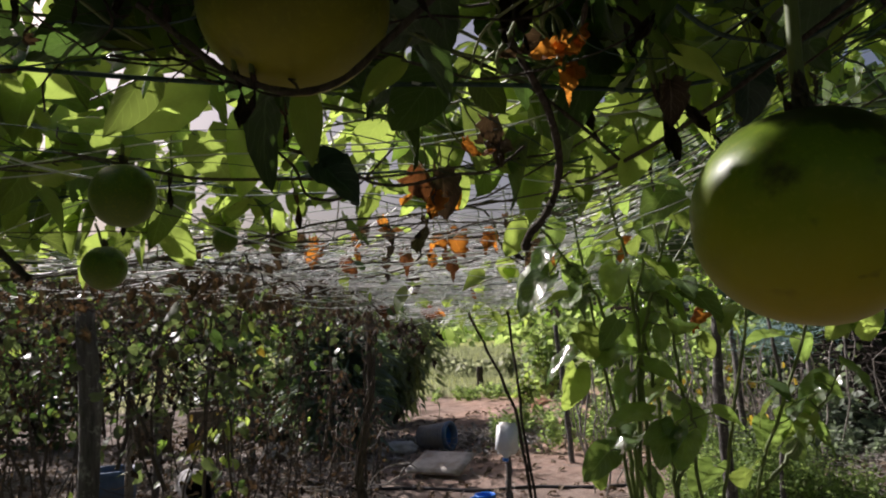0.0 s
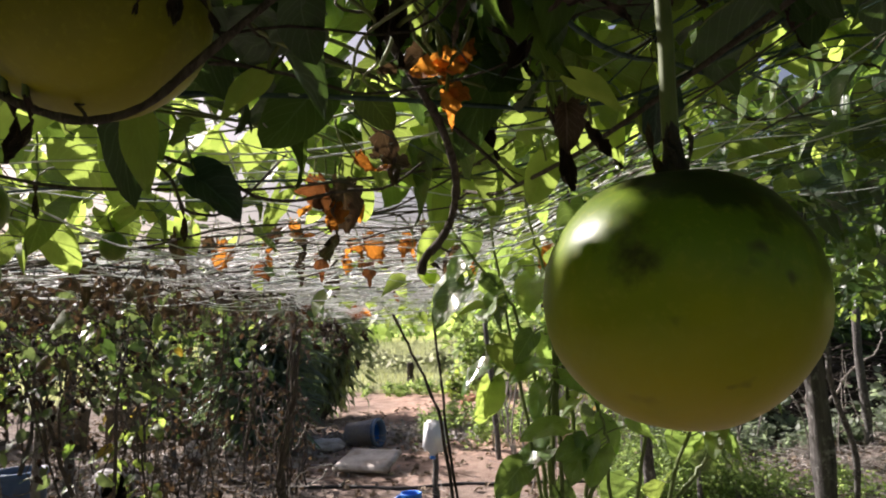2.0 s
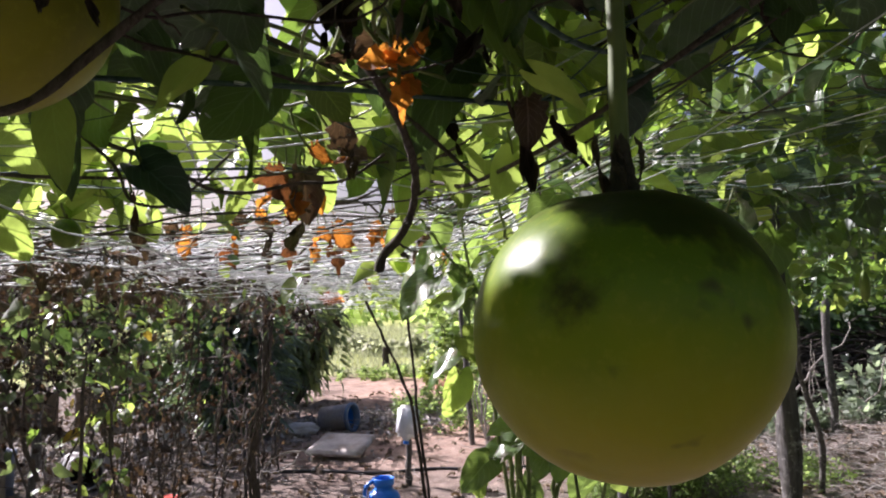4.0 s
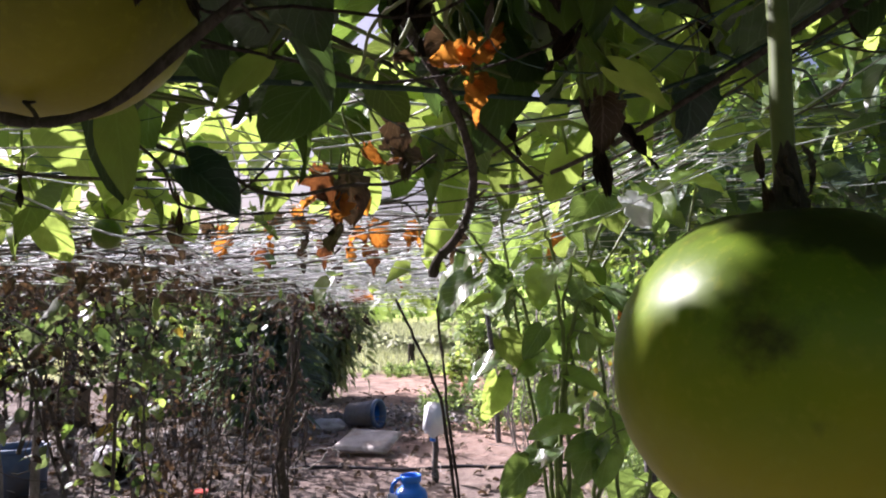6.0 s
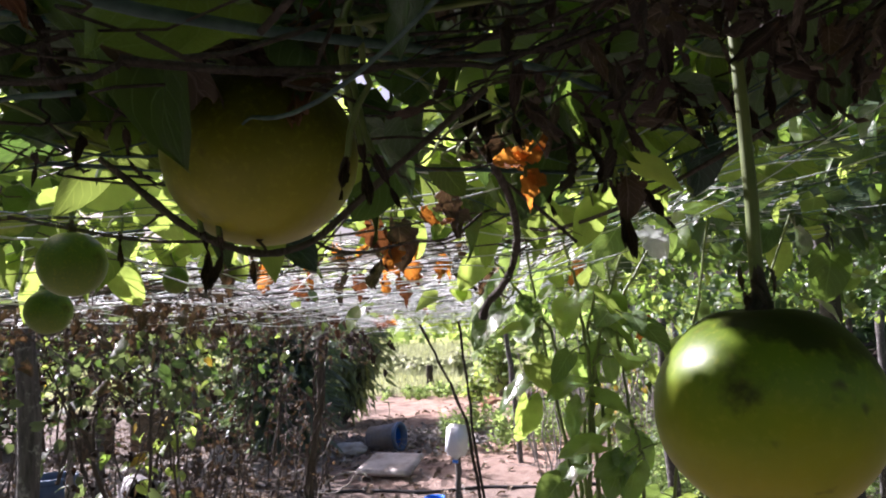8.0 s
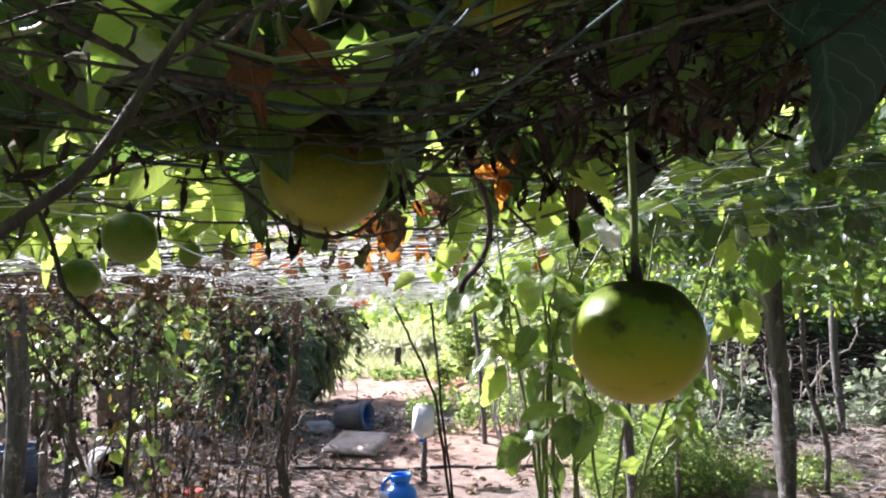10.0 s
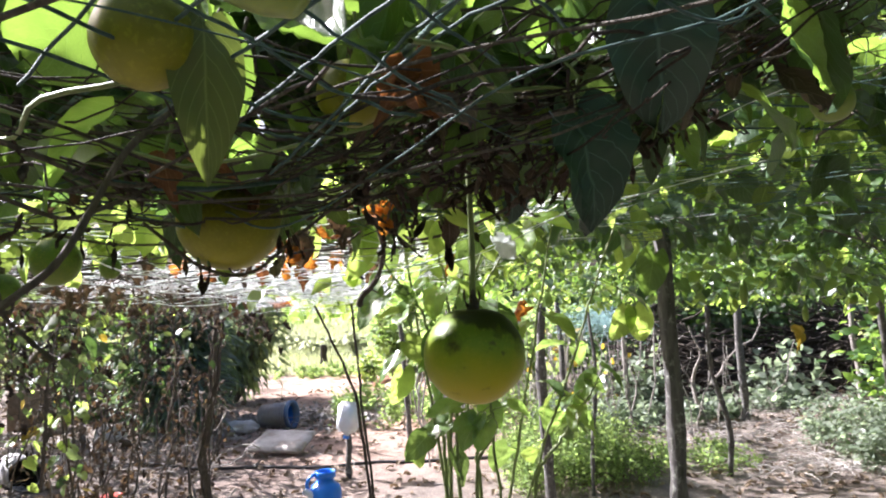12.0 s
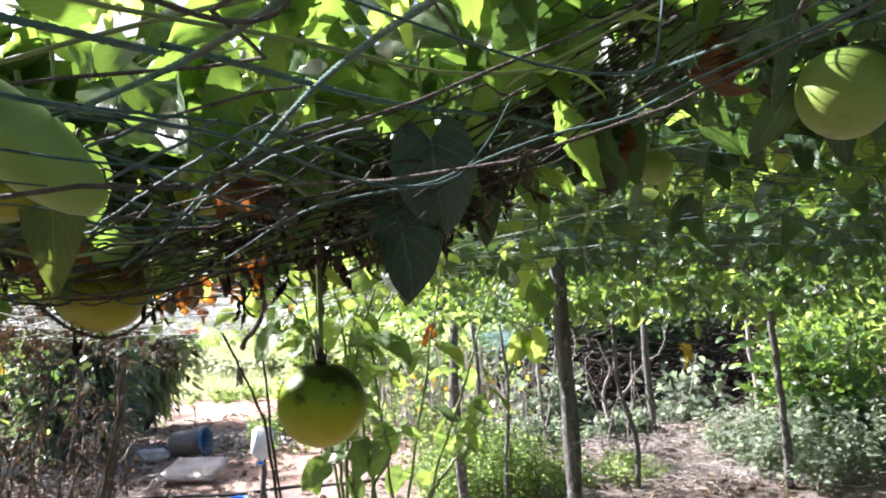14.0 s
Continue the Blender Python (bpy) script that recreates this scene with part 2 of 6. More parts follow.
def soil_material():
    """Bare laterite on the path, duller trodden soil with litter elsewhere, green far off."""
    m = Mat("soil")
    pos = m.coord("Object")
    xyz = m.node("ShaderNodeSeparateXYZ")
    m.link(pos, xyz.inputs[0])
    n1, n2, n3, n4 = m.noise(pos, 0.55, 4), m.noise(pos, 5, 6, 0.65), m.noise(pos, 45, 4, 0.7), m.noise(pos, 1.6, 4)
    wob = m.math("MULTIPLY", m.math("SUBTRACT", n1, 0.5), 4.0)
    dull = m.mix(m.grey(n2, 0.3, 0.7), (0.13, 0.108, 0.09), (0.25, 0.215, 0.18))
    red = m.mix(m.grey(n2, 0.3, 0.7), (0.34, 0.21, 0.15), (0.52, 0.37, 0.285))
    y = m.math("ADD", xyz.outputs[1], wob)
    x = m.math("ADD", xyz.outputs[0], m.math("MULTIPLY", wob, 0.6))
    path = m.math("MULTIPLY", m.grey(x, -2.2, -0.6), m.math("MULTIPLY", m.grey(x, 2.4, 3.8, 1, 0), m.grey(y, 6.5, 10.5)))
    col = m.mix(path, dull, red)
    col = m.mix(m.grey(n3, 0.52, 0.7, 0, 0.7), col, (0.46, 0.39, 0.31))
    col = m.mix(m.grey(n4, 0.52, 0.66, 0, 0.7), col, (0.1, 0.07, 0.05))
    col = m.mix(m.grey(y, 18.0, 21.0), col, m.mix(m.grey(n2, 0.35, 0.65), (0.26, 0.31, 0.08), (0.42, 0.44, 0.16)))
    m.base(col, 0.95, 0.15)
    m.bump(m.math("ADD", n2, m.math("MULTIPLY", n3, 0.6)), 1.0, 0.05)
    return m.m


M_FRUIT = fruit_material("ripening_rind", [(0.0, (0.36, 0.3, 0.002)), (0.35, (0.25, 0.26, 0.002)), (0.65, (0.12, 0.2, 0.003)), (1.0, (0.04, 0.09, 0.003))], True, (-0.0185, -0.0265, 0.0095))
# Yellow rind; the shade on its upper half is put into the colour stops.
M_FRUIT_YELLOW_SHADED = fruit_material("yellow_rind_shaded_top", [(0.0, (0.25, 0.235, 0.012)), (0.35, (0.15, 0.15, 0.008)), (0.6, (0.09, 0.095, 0.006)), (1.0, (0.04, 0.05, 0.004))])
M_FRUIT_GREEN = fruit_material("green_rind", [(0.0, (0.13, 0.19, 0.03)), (0.4, (0.1, 0.17, 0.026)), (0.7, (0.07, 0.14, 0.02)), (1.0, (0.05, 0.1, 0.015))])
M_FRUIT_PALE = fruit_material("pale_green_rind", [(0.0, (0.19, 0.26, 0.065)), (0.5, (0.15, 0.22, 0.05)), (1.0, (0.1, 0.17, 0.035))])
M_SOIL = soil_material()


# ---------------------------------------------------------------- mesh helpers
def build(name, V, F, material, parent=None, label="", loop_uv=None, smooth=True):
    """One mesh object from arrays of vertices and equal-sided faces."""
    V, F = np.asarray(V, dtype=np.float32), np.asarray(F, dtype=np.int32)
    me = bpy.data.meshes.new(name)
    k = F.shape[1]
    me.vertices.add(len(V))
    me.vertices.foreach_set("co", V.ravel())
    me.loops.add(F.size)
    me.loops.foreach_set("vertex_index", F.ravel())
    me.polygons.add(len(F))
    me.polygons.foreach_set("loop_start", np.arange(0, F.size, k, dtype=np.int32))
    me.polygons.foreach_set("use_smooth", np.full(len(F), smooth))
    if loop_uv is not None:
        lay = me.uv_layers.new(name="uv")
        lay.data.foreach_set("uv", np.asarray(loop_uv, dtype=np.float32).ravel())
    me.update(calc_edges=True)
    me.materials.append(material)
    ob = new(name, me)
    if parent:
        ob.parent = parent
    if label:
        ob["label"] = label
    return ob


def part(name, bm, material, parent, label=""):
    """Links a bmesh as one mesh object under a thing or a part."""
    me = bpy.data.meshes.new(name)
    bm.normal_update()
    bm.to_mesh(me)
    bm.free()
    me.materials.append(material)
    for p in me.polygons:
        p.use_smooth = True
    ob = new(name, me)
    ob.parent = parent
    if label:
        ob["label"] = label
    return ob


def thing(name, label, category, at=(0, 0, 0), group="", kind="", turn=(0, 0, 0)):
    ob = new(name)
    ob.matrix_basis = pose(*at, *turn)
    return tagged(ob, label, category, group, kind)


def tube(P, r, sides=5):
    """Vertices and quads of a tube along the points P."""
    P = np.asarray(P, dtype=float)
    n = len(P)
    r = np.broadcast_to(np.asarray(r, dtype=float), (n,))
    T = np.gradient(P, axis=0)
    T /= np.linalg.norm(T, axis=1, keepdims=True) + 1e-9
    ref = np.where(np.abs(T[:, 2:3]) > 0.8, np.array([[1.0, 0, 0]]), np.array([[0, 0, 1.0]]))
    ref = np.broadcast_to(ref[n // 2], (n, 3))
    A = np.cross(T, ref)
    A /= np.linalg.norm(A, axis=1, keepdims=True) + 1e-9
    B = np.cross(T, A)
    a = np.arange(sides) * 2 * np.pi / sides
    V = P[:, None] + r[:, None, None] * (np.cos(a)[None, :, None] * A[:, None] + np.sin(a)[None, :, None] * B[:, None])
    i, j = np.meshgrid(np.arange(n - 1), np.arange(sides), indexing="ij")
    j2 = (j + 1) % sides
    F = np.stack([i * sides + j, i * sides + j2, (i + 1) * sides + j2, (i + 1) * sides + j], -1).reshape(-1, 4)
    return V.reshape(-1, 3), F


class Pile:
    """Collects many small meshes of quads into one."""

    def __init__(self):
        self.V, self.F, self.n = [], [], 0

    def add(self, V, F):
        self.V.append(V)
        self.F.append(F + self.n)
        self.n += len(V)

    def tube(self, P, r, sides=5):
        self.add(*tube(P, r, sides))

    def done(self, name, material, parent=None, label=""):
        return build(name, np.concatenate(self.V), np.concatenate(self.F), material, parent, label)


def wander(a, b, n, wob, seed_dir=None):
    """A crooked line from a to b."""
    a, b = np.asarray(a, float), np.asarray(b, float)
    s = np.linspace(0, 1, n)[:, None]
    L = np.linalg.norm(b - a)
    off = np.zeros((n, 3))
    for k in (1, 2, 3, 5, 8):
        off += rng.normal(size=3) * np.sin(s * np.pi * k + U(0, 6)) * wob * L / k
    off -= off[0] * (1 - s) + off[-1] * s
    return a + (b - a) * s + off


def leaf_shape(width=0.42, rows=6, cols=3, heart=0.12, fold=0.25, droop=0.25, tip=1.0, crumple=0.0, seed=0, full=0.8):
    """A blade of length 1 along +Y, facing +Z: vertices, quads and their texture places."""
    rr = np.random.default_rng(seed)
    s = np.linspace(0, 1, rows)
    s = s ** 1.25
    w = width * np.sin(np.pi * np.clip(s * 0.96 + 0.04, 0, 1) ** (0.66 * tip)) ** full
    w[-1] = 0.004
    if heart <= 0:
        w[0] = 0.02
    c = np.linspace(-1, 1, cols)
    X = w[:, None] * c[None]
    Y = s[:, None] - 1.2 * heart * np.sin(0.5 * np.pi * np.abs(c))[None] * (1 - s[:, None]) ** 2
    Z = fold * np.abs(X) - droop * s[:, None] ** 2 + crumple * rr.normal(size=(rows, cols)) + 0.03 * np.sin(9 * Y + 3 * c[None])
    V = np.stack([X, Y, Z], -1).reshape(-1, 3)
    i, j = np.meshgrid(np.arange(rows - 1), np.arange(cols - 1), indexing="ij")
    F = np.stack([i * cols + j, i * cols + j + 1, (i + 1) * cols + j + 1, (i + 1) * cols + j], -1).reshape(-1, 4)
    uv = np.stack([np.broadcast_to(0.5 + 0.5 * c[None], X.shape), np.broadcast_to(s[:, None], X.shape)], -1).reshape(-1, 2)
    return V, F, uv


def scatter(shape, pos, along, up, size):
    """Copies of a leaf shape laid into one mesh: vertices, quads, loop places."""
    V, F, uv = shape
    y = along / (np.linalg.norm(along, axis=1, keepdims=True) + 1e-9)
    x = np.cross(y, up)
    x /= np.linalg.norm(x, axis=1, keepdims=True) + 1e-9
    z = np.cross(x, y)
    R = np.stack([x, y, z], -1)
    size = np.broadcast_to(size, (len(pos),))
    W = np.einsum("nij,vj->nvi", R, V) * size[:, None, None] + pos[:, None]
    n = len(pos)
    Fa = (F[None] + (np.arange(n) * len(V))[:, None, None]).reshape(-1, F.shape[1])
    return W.reshape(-1, 3), Fa, np.tile(uv[F.ravel()], (n, 1))


def leaves(name, shape, pos, along, up, size, material, parent=None):
    V, F, uv = scatter(shape, np.asarray(pos, float), np.asarray(along, float), np.asarray(up, float), size)
    return build(name, V, F, material, parent, loop_uv=uv)


def ball_dirs(n):
    v = rng.normal(size=(n, 3))
    return v / np.linalg.norm(v, axis=1, keepdims=True)


def lathe(profile, sides=24):
    """A bmesh turned round z from (radius, height) pairs."""
    bm = bmesh.new()
    rings = [[bm.verts.new((r * math.cos(k * 2 * math.pi / sides), r * math.sin(k * 2 * math.pi / sides), z)) for k in range(sides)] for r, z in profile]
    for a, b in zip(rings, rings[1:]):
        for k in range(sides):
            bm.faces.new((a[k], a[(k + 1) % sides], b[(k + 1) % sides], b[k]))
    return bm


SHAPE = leaf_shape()
SHAPE_MID = leaf_shape(0.4, 7, 5, 0.14, 0.22, 0.3)
SHAPE_FINE = leaf_shape(0.42, 10, 7, 0.14, 0.22, 0.3)
SHAPE_LONG = leaf_shape(0.33, 10, 7, 0.08, 0.35, 0.35, 1.1, 0.01, 21, 0.62)
SHAPE_BROAD = leaf_shape(0.46, 14, 9, 0.2, 0.5, 0.5, 1.1, 0.03, 9, 0.6)
SHAPE_CRINKLED = leaf_shape(0.4, 14, 9, 0.16, 0.28, 0.4, 1.1, 0.016, 7, 0.58)
VARIANTS = [leaf_shape(0.42, 8, 5, 0.14, 0.22, 0.3, 1.1, 0.006, 10, 0.55), leaf_shape(0.34, 8, 5, 0.1, 0.6, 0.5, 1.1, 0.02, 11, 0.6), leaf_shape(0.44, 8, 5, 0.16, -0.3, 0.15, 1.1, 0.025, 12, 0.55), leaf_shape(0.33, 8, 5, 0.08, 0.4, -0.3, 1.2, 0.025, 13, 0.6), leaf_shape(0.4, 8, 5, 0.2, 0.8, 0.7, 1.0, 0.04, 14, 0.6)]
VARIANTS_NEAR = [leaf_shape(0.42, 15, 9, 0.16, 0.18, 0.3, 1.1, 0.01, 50, 0.55), leaf_shape(0.35, 15, 9, 0.1, 0.5, 0.5, 1.1, 0.018, 51, 0.6), leaf_shape(0.44, 15, 9, 0.18, -0.25, 0.15, 1.05, 0.02, 52, 0.55), leaf_shape(0.33, 15, 9, 0.08, 0.35, -0.3, 1.2, 0.018, 53, 0.6), leaf_shape(0.4, 15, 9, 0.2, 0.7, 0.7, 1.0, 0.025, 54, 0.6), leaf_shape(0.38, 15, 9, 0.14, 0.1, 0.9, 1.1, 0.022, 55, 0.58)]
VARIANTS_FAR = [leaf_shape(), leaf_shape(0.34, 5, 3, 0.1, 0.7, 0.5), leaf_shape(0.4, 5, 3, 0.14, -0.4, 0.3), leaf_shape(0.28, 5, 3, 0.05, 0.3, -0.2)]
SHAPE_NARROW = leaf_shape(0.24, 10, 5, 0.06, 0.25, 0.25)
SHAPE_LANCE = leaf_shape(0.13, 5, 3, 0.0, 0.4, 0.45)
SHAPE_STRAP = leaf_shape(0.07, 7, 3, 0.0, 0.5, 0.7)
SHAPE_SMALL = leaf_shape(0.3, 4, 3, 0.0, 0.2, 0.2)
SHAPE_DRY = leaf_shape(0.34, 6, 4, 0.1, 1.1, 0.5, 1.0, 0.06, 3)


def curled_shape(seed, rows=14, cols=9, roll=1.0, ragged=0.25, width=0.36):
    """A dead blade: rolled along its length, creased and torn at the edge."""
    rr = np.random.default_rng(seed)
    s, c = np.linspace(0, 1, rows), np.linspace(-1, 1, cols)
    w = width * np.sin(np.pi * np.clip(0.08 + 0.9 * s, 0, 1)) ** 0.7
    w = w[:, None] * (1 + ragged * rr.normal(size=(rows, 1)) * np.abs(c)[None] ** 3)
    ang = c[None] * (0.9 + 1.1 * roll * np.sin(2.5 * s + rr.uniform(0, 3)))[:, None]
    X = w * np.sin(ang) / 1.2
    Z = w * (1 - np.cos(ang)) + 0.22 * np.sin(3.5 * s + seed)[:, None] + 0.035 * rr.normal(size=(rows, cols))
    Y = s[:, None] - 0.1 * np.abs(c)[None] * (1 - s[:, None]) ** 2 + 0.03 * rr.normal(size=(rows, cols))
    V = np.stack([X, Y, Z], -1).reshape(-1, 3)
    i, j = np.meshgrid(np.arange(rows - 1), np.arange(cols - 1), indexing="ij")
    F = np.stack([i * cols + j, i * cols + j + 1, (i + 1) * cols + j + 1, (i + 1) * cols + j], -1).reshape(-1, 4)
    uv = np.stack([np.broadcast_to(0.5 + 0.5 * c[None], X.shape), np.broadcast_to(s[:, None], X.shape)], -1).reshape(-1, 2)
    return V, F, uv


SHRIVELLED = [curled_shape(40 + k, 16, 7, 1.6 + 0.3 * k, 0.12, 0.15) for k in range(3)]
CURLED = [curled_shape(k, roll=0.5 + 0.35 * k) for k in range(5)]
SHAPE_BLADE = leaf_shape(0.03, 4, 3, 0.0, 0.4, 0.5)


# ---------------------------------------------------------------- ground
def axis(lo, hi, fine_lo, fine_hi, step, grow=1.25):
    out = list(np.arange(fine_lo, fine_hi + 1e-6, step))
    d = step
    while out[-1] < hi:
        d *= grow
        out.append(min(hi, out[-1] + d))
    d = step
    while out[0] > lo:
        d *= grow
        out.insert(0, max(lo, out[0] - d))
    return np.array(out)


def smooth(v, a, b):
    t = np.clip((np.asarray(v, float) - a) / (b - a), 0, 1)
    return t * t * (3 - 2 * t)


def ground_z(x, y):
    x, y = np.asarray(x, float), np.asarray(y, float)
    z = 0.02 * np.sin(1.3 * x + 0.6 * y) + 0.015 * np.sin(2.9 * x - 2.1 * y + 1) + 0.01 * np.sin(5.3 * y + 4 * x)
    z += 0.16 * np.exp(-((x - 1.0) ** 2 / 1.2 + (y - 14.6) ** 2 / 0.5)) * (1 + 0.5 * np.sin(7 * x))
    z += 0.22 * smooth(x, 3.4, 5.6) * smooth(y, 6.5, 8.5) * (1 - smooth(y, 11, 14))
    return z * (1 - smooth(np.hypot(x, y), 25, 45))


gx, gy = axis(-900, 900, -7, 9, 0.14), axis(-600, 1500, 1, 17, 0.14)
GX, GY = np.meshgrid(gx, gy)
GV = np.stack([GX, GY, ground_z(GX, GY) + 0.008 * rng.normal(size=GX.shape) * (np.hypot(GX, GY) < 22)], -1).reshape(-1, 3)
gi, gj = np.meshgrid(np.arange(len(gy) - 1), np.arange(len(gx) - 1), indexing="ij")
GF = np.stack([gi * len(gx) + gj, gi * len(gx) + gj + 1, (gi + 1) * len(gx) + gj + 1, (gi + 1) * len(gx) + gj], -1).reshape(-1, 4)
tagged(build("ground", GV, GF, M_SOIL), "bare reddish garden soil with trodden dirt and distant grass", "ground", kind="structure")


# ---------------------------------------------------------------- trellis net
def net_z(x, y):
    x, y = np.asarray(x, float), np.asarray(y, float)
    z = 1.865 + 0.15 * smooth(x, 0.1, 0.52) - 0.03 * smooth(x, 1.4, 3.0)
    z += 0.11 * smooth(-x, 0.3, 0.9) * smooth(y, 1.6, 3.2)
    z -= 0.12 * smooth(y, 2.9, 4.3) * (1 - smooth(x, 0.6, 1.6))
    z -= 0.1 * smooth(y, 3.5, 8.0) * smooth(x, 0.6, 1.6)
    z -= 0.03 * np.exp(-((x + 0.04) ** 2 + (y - 0.12) ** 2) / 0.012)
    return z + 0.018 * np.sin(2.3 * x + 1) * np.sin(1.9 * y) + 0.012 * np.sin(5.1 * x - 3.3 * y)


def on_net(x, y, dz=0.0):
    return np.stack([x, y, net_z(x, y) + dz], -1)


# gaps through which single shafts of sun reach below the net
FRUIT_GAPS = [((0.069, 0.223, 1.759), 0.0062), ((0.0741, 0.223, 1.7677), 0.0068), ((0.081, 0.223, 1.774), 0.0055), ((0.0985, 0.232, 1.829), 0.004), ((0.0985, 0.232, 1.806), 0.003)]
SHAFTS = FRUIT_GAPS + [((0.05, 0.406, 1.865), 0.04), ((0.32, 1.11, 1.88), 0.06), ((0.5, 0.14, 1.985), 0.03),
                       ((-0.05, 0.8, 1.86), 0.05), ((-0.2, 1.45, 1.88), 0.12), ((0.0, 1.45, 1.88), 0.12), ((1.09, 2.1, 1.5), 0.06), ((1.09, 2.12, 1.1), 0.06), ((0.22, 1.27, 1.8), 0.17), ((0.25, 1.28, 1.6), 0.17), ((0.3, 1.3, 1.45), 0.17), ((0.3, 1.3, 1.3), 0.15), ((0.62, 0.5, 2.12), 0.14),
                       ((-0.293, 0.592, 1.85), 0.02), ((-0.3, -0.05, 1.955), 0.07), ((-0.22, 0.03, 1.95), 0.06), ((-0.1, 0.12, 1.96), 0.04), ((-0.4, 0.15, 1.95), 0.08), ((0.1, -0.03, 1.95), 0.05), ((-0.3, 0.2, 1.95), 0.05), ((0.2, 0.3, 2.05), 0.05), ((-0.28, 0.49, 1.975), 0.1), ((0.128, 0.413, 1.855), 0.02), ((-0.025, 0.82, 1.87), 0.03), ((-0.083, 0.358, 1.82), 0.02), ((0.0, 0.65, 1.93), 0.06), ((-0.15, 0.7, 1.92), 0.06), ((0.14, 0.75, 1.98), 0.07), ((-0.3, 0.85, 1.93), 0.08), ((-0.14, 0.06, 1.91), 0.035), ((-0.19, 0.06, 1.93), 0.05), ((0.02, 0.1, 1.96), 0.015)]


def clear_shafts(x, y, z, shafts=SHAFTS, extra=0.015):
    """Which of the places lie outside the shafts."""
    p = np.stack([x, y, z], -1)
    s = np.array(SUN_FROM)
    ok = np.ones(len(x), bool)
    for at, r in shafts:
        q = p - np.array(at)
        d = q @ s
        ok &= ~((d > -0.02) & (np.linalg.norm(q - d[:, None] * s, axis=1) < r + extra))
    return ok


def closer(P, times):
    """The same line with more points on it."""
    k = np.arange(len(P))
    f = np.linspace(0, len(P) - 1, (len(P) - 1) * times + 1)
    return np.stack([np.interp(f, k, P[:, c]) for c in range(3)], -1)


def in_shaft(P):
    P = closer(P, 24)
    return not clear_shafts(P[:, 0], P[:, 1], P[:, 2], FRUIT_GAPS, 0.0015).all()


def outside_runs(P):
    """The stretches of a line that leave the first shaft open."""
    fine = closer(P, 6)
    fine = clear_shafts(fine[:, 0], fine[:, 1], fine[:, 2], FRUIT_GAPS, 0.003)
    ok = np.array([fine[max(0, 6 * i - 5):6 * i + 6].all() for i in range(len(P))])
    runs, run = [], []
    for p, good in zip(P, ok):
        if good:
            run.append(p)
        else:
            runs.append(run)
            run = []
    runs.append(run)
    return [np.array(r) for r in runs if len(r) > 3]


net = thing("trellis_net", "sagging nylon net stretched between posts as a vine trellis", "net")
fine_net = Pile()
for fam in (0, 1):
    for c in np.arange(-2.2, 2.2, 0.046):
        L = 1.7
        s = np.linspace(-L, L, 260)
        x0 = (s + c) * 0.7071
        y0 = (s - c) * 0.7071 if fam == 0 else (c - s) * 0.7071
        x, y = x0 - 0.05, y0 + 0.55
        keep = (x > -1.15) & (x < 1.0) & (y > -0.35) & (y < 1.5)
        if keep.sum() < 4:
            continue
        x, y = x[keep], y[keep]
        dz = 0.026 * np.sin(9 * x + 4 * y + c * 9) + 0.016 * np.sin(17 * y + c * 15) + 0.006 * np.sin(45 * x + c) + U(-0.006, 0.006)
        dz = np.maximum(dz, -0.006 + 0.002 * np.sin(60 * x))
        P = on_net(x + 0.03 * np.sin(11 * y + 2 + 13 * c) + 0.008 * np.sin(41 * y + 7 * c), y + 0.03 * np.sin(13 * x + 12 * c), dz)
        if U() < 0.55:
            continue
        for Q in outside_runs(P):
            while len(Q) > 12:
                n_keep = int(U(25, 130))
                if len(Q[:n_keep]) > 4:
                    fine_net.tube(Q[:n_keep], U(0.0003, 0.0007), 4)
                Q = Q[n_keep + int(U(5, 60)):]
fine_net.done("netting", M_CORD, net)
strands = Pile()
for k in range(430):
    a = rng.choice([U(-0.25, 0.25), U(-0.25, 0.25), 1.57 + U(-0.3, 0.3), U(0.5, 1.0), U(-1.0, -0.5)])
    L = U(1.5, 5)
    s = np.linspace(-0.5, 0.5, int(24 * L))
    cx, cy = U(-4.5, 0.6), 0.6 + 3.8 * U(0, 1) ** 0.7
    x, y = cx + s * L * math.cos(a), cy + s * L * math.sin(a)
    keep = (y > 0.45) & (y < 3.4 + 1.1 * smooth(x, -0.6, 0.1)) & (x < U(0.3, 1.2)) & (x > -U(0.8, 1.5))
    if keep.sum() < 4:
        continue
    x, y = x[keep], y[keep]
    dz = U(-0.035, 0.05) + 0.05 * np.sin(U(2, 6) * x + U(0, 6)) * np.sin(U(2, 5) * y + U(0, 6)) + 0.006 * np.sin(19 * (x + y))
    P = on_net(x + 0.03 * np.sin(4 * y + k), y, dz)
    if in_shaft(P):
        continue
    strands.tube(P, U(0.0006, 0.0013), 3)
tagged(strands.done("loose_netting", M_TWINE), "loose pale nylon netting strands sagging over the trellis", "netting", kind="stuff")
strands = Pile()
for k in range(125):
    a = rng.choice([U(-1.2, -0.3), U(-1.2, -0.3), U(-0.6, -0.1), U(0.2, 0.7)])
    L = U(0.8, 2.6)
    s = np.linspace(-0.5, 0.5, int(22 * L))
    cx, cy = U(0.3, 2.6), 0.4 + 2.6 * U(0, 1) ** 1.3
    x, y = cx + s * L * math.cos(a), cy + s * L * math.sin(a)
    ok = (y > 0.4) & (x > 0.12)
    x, y = x[ok], y[ok]
    if len(x) < 6:
        continue
    dz = U(-0.045, 0.03) + 0.025 * np.sin(U(2, 5) * x + U(0, 6)) + 0.004 * np.sin(21 * (x + y))
    P = on_net(x, y, dz)
    if not in_shaft(P):
        strands.tube(P, U(0.0005, 0.0011), 3)
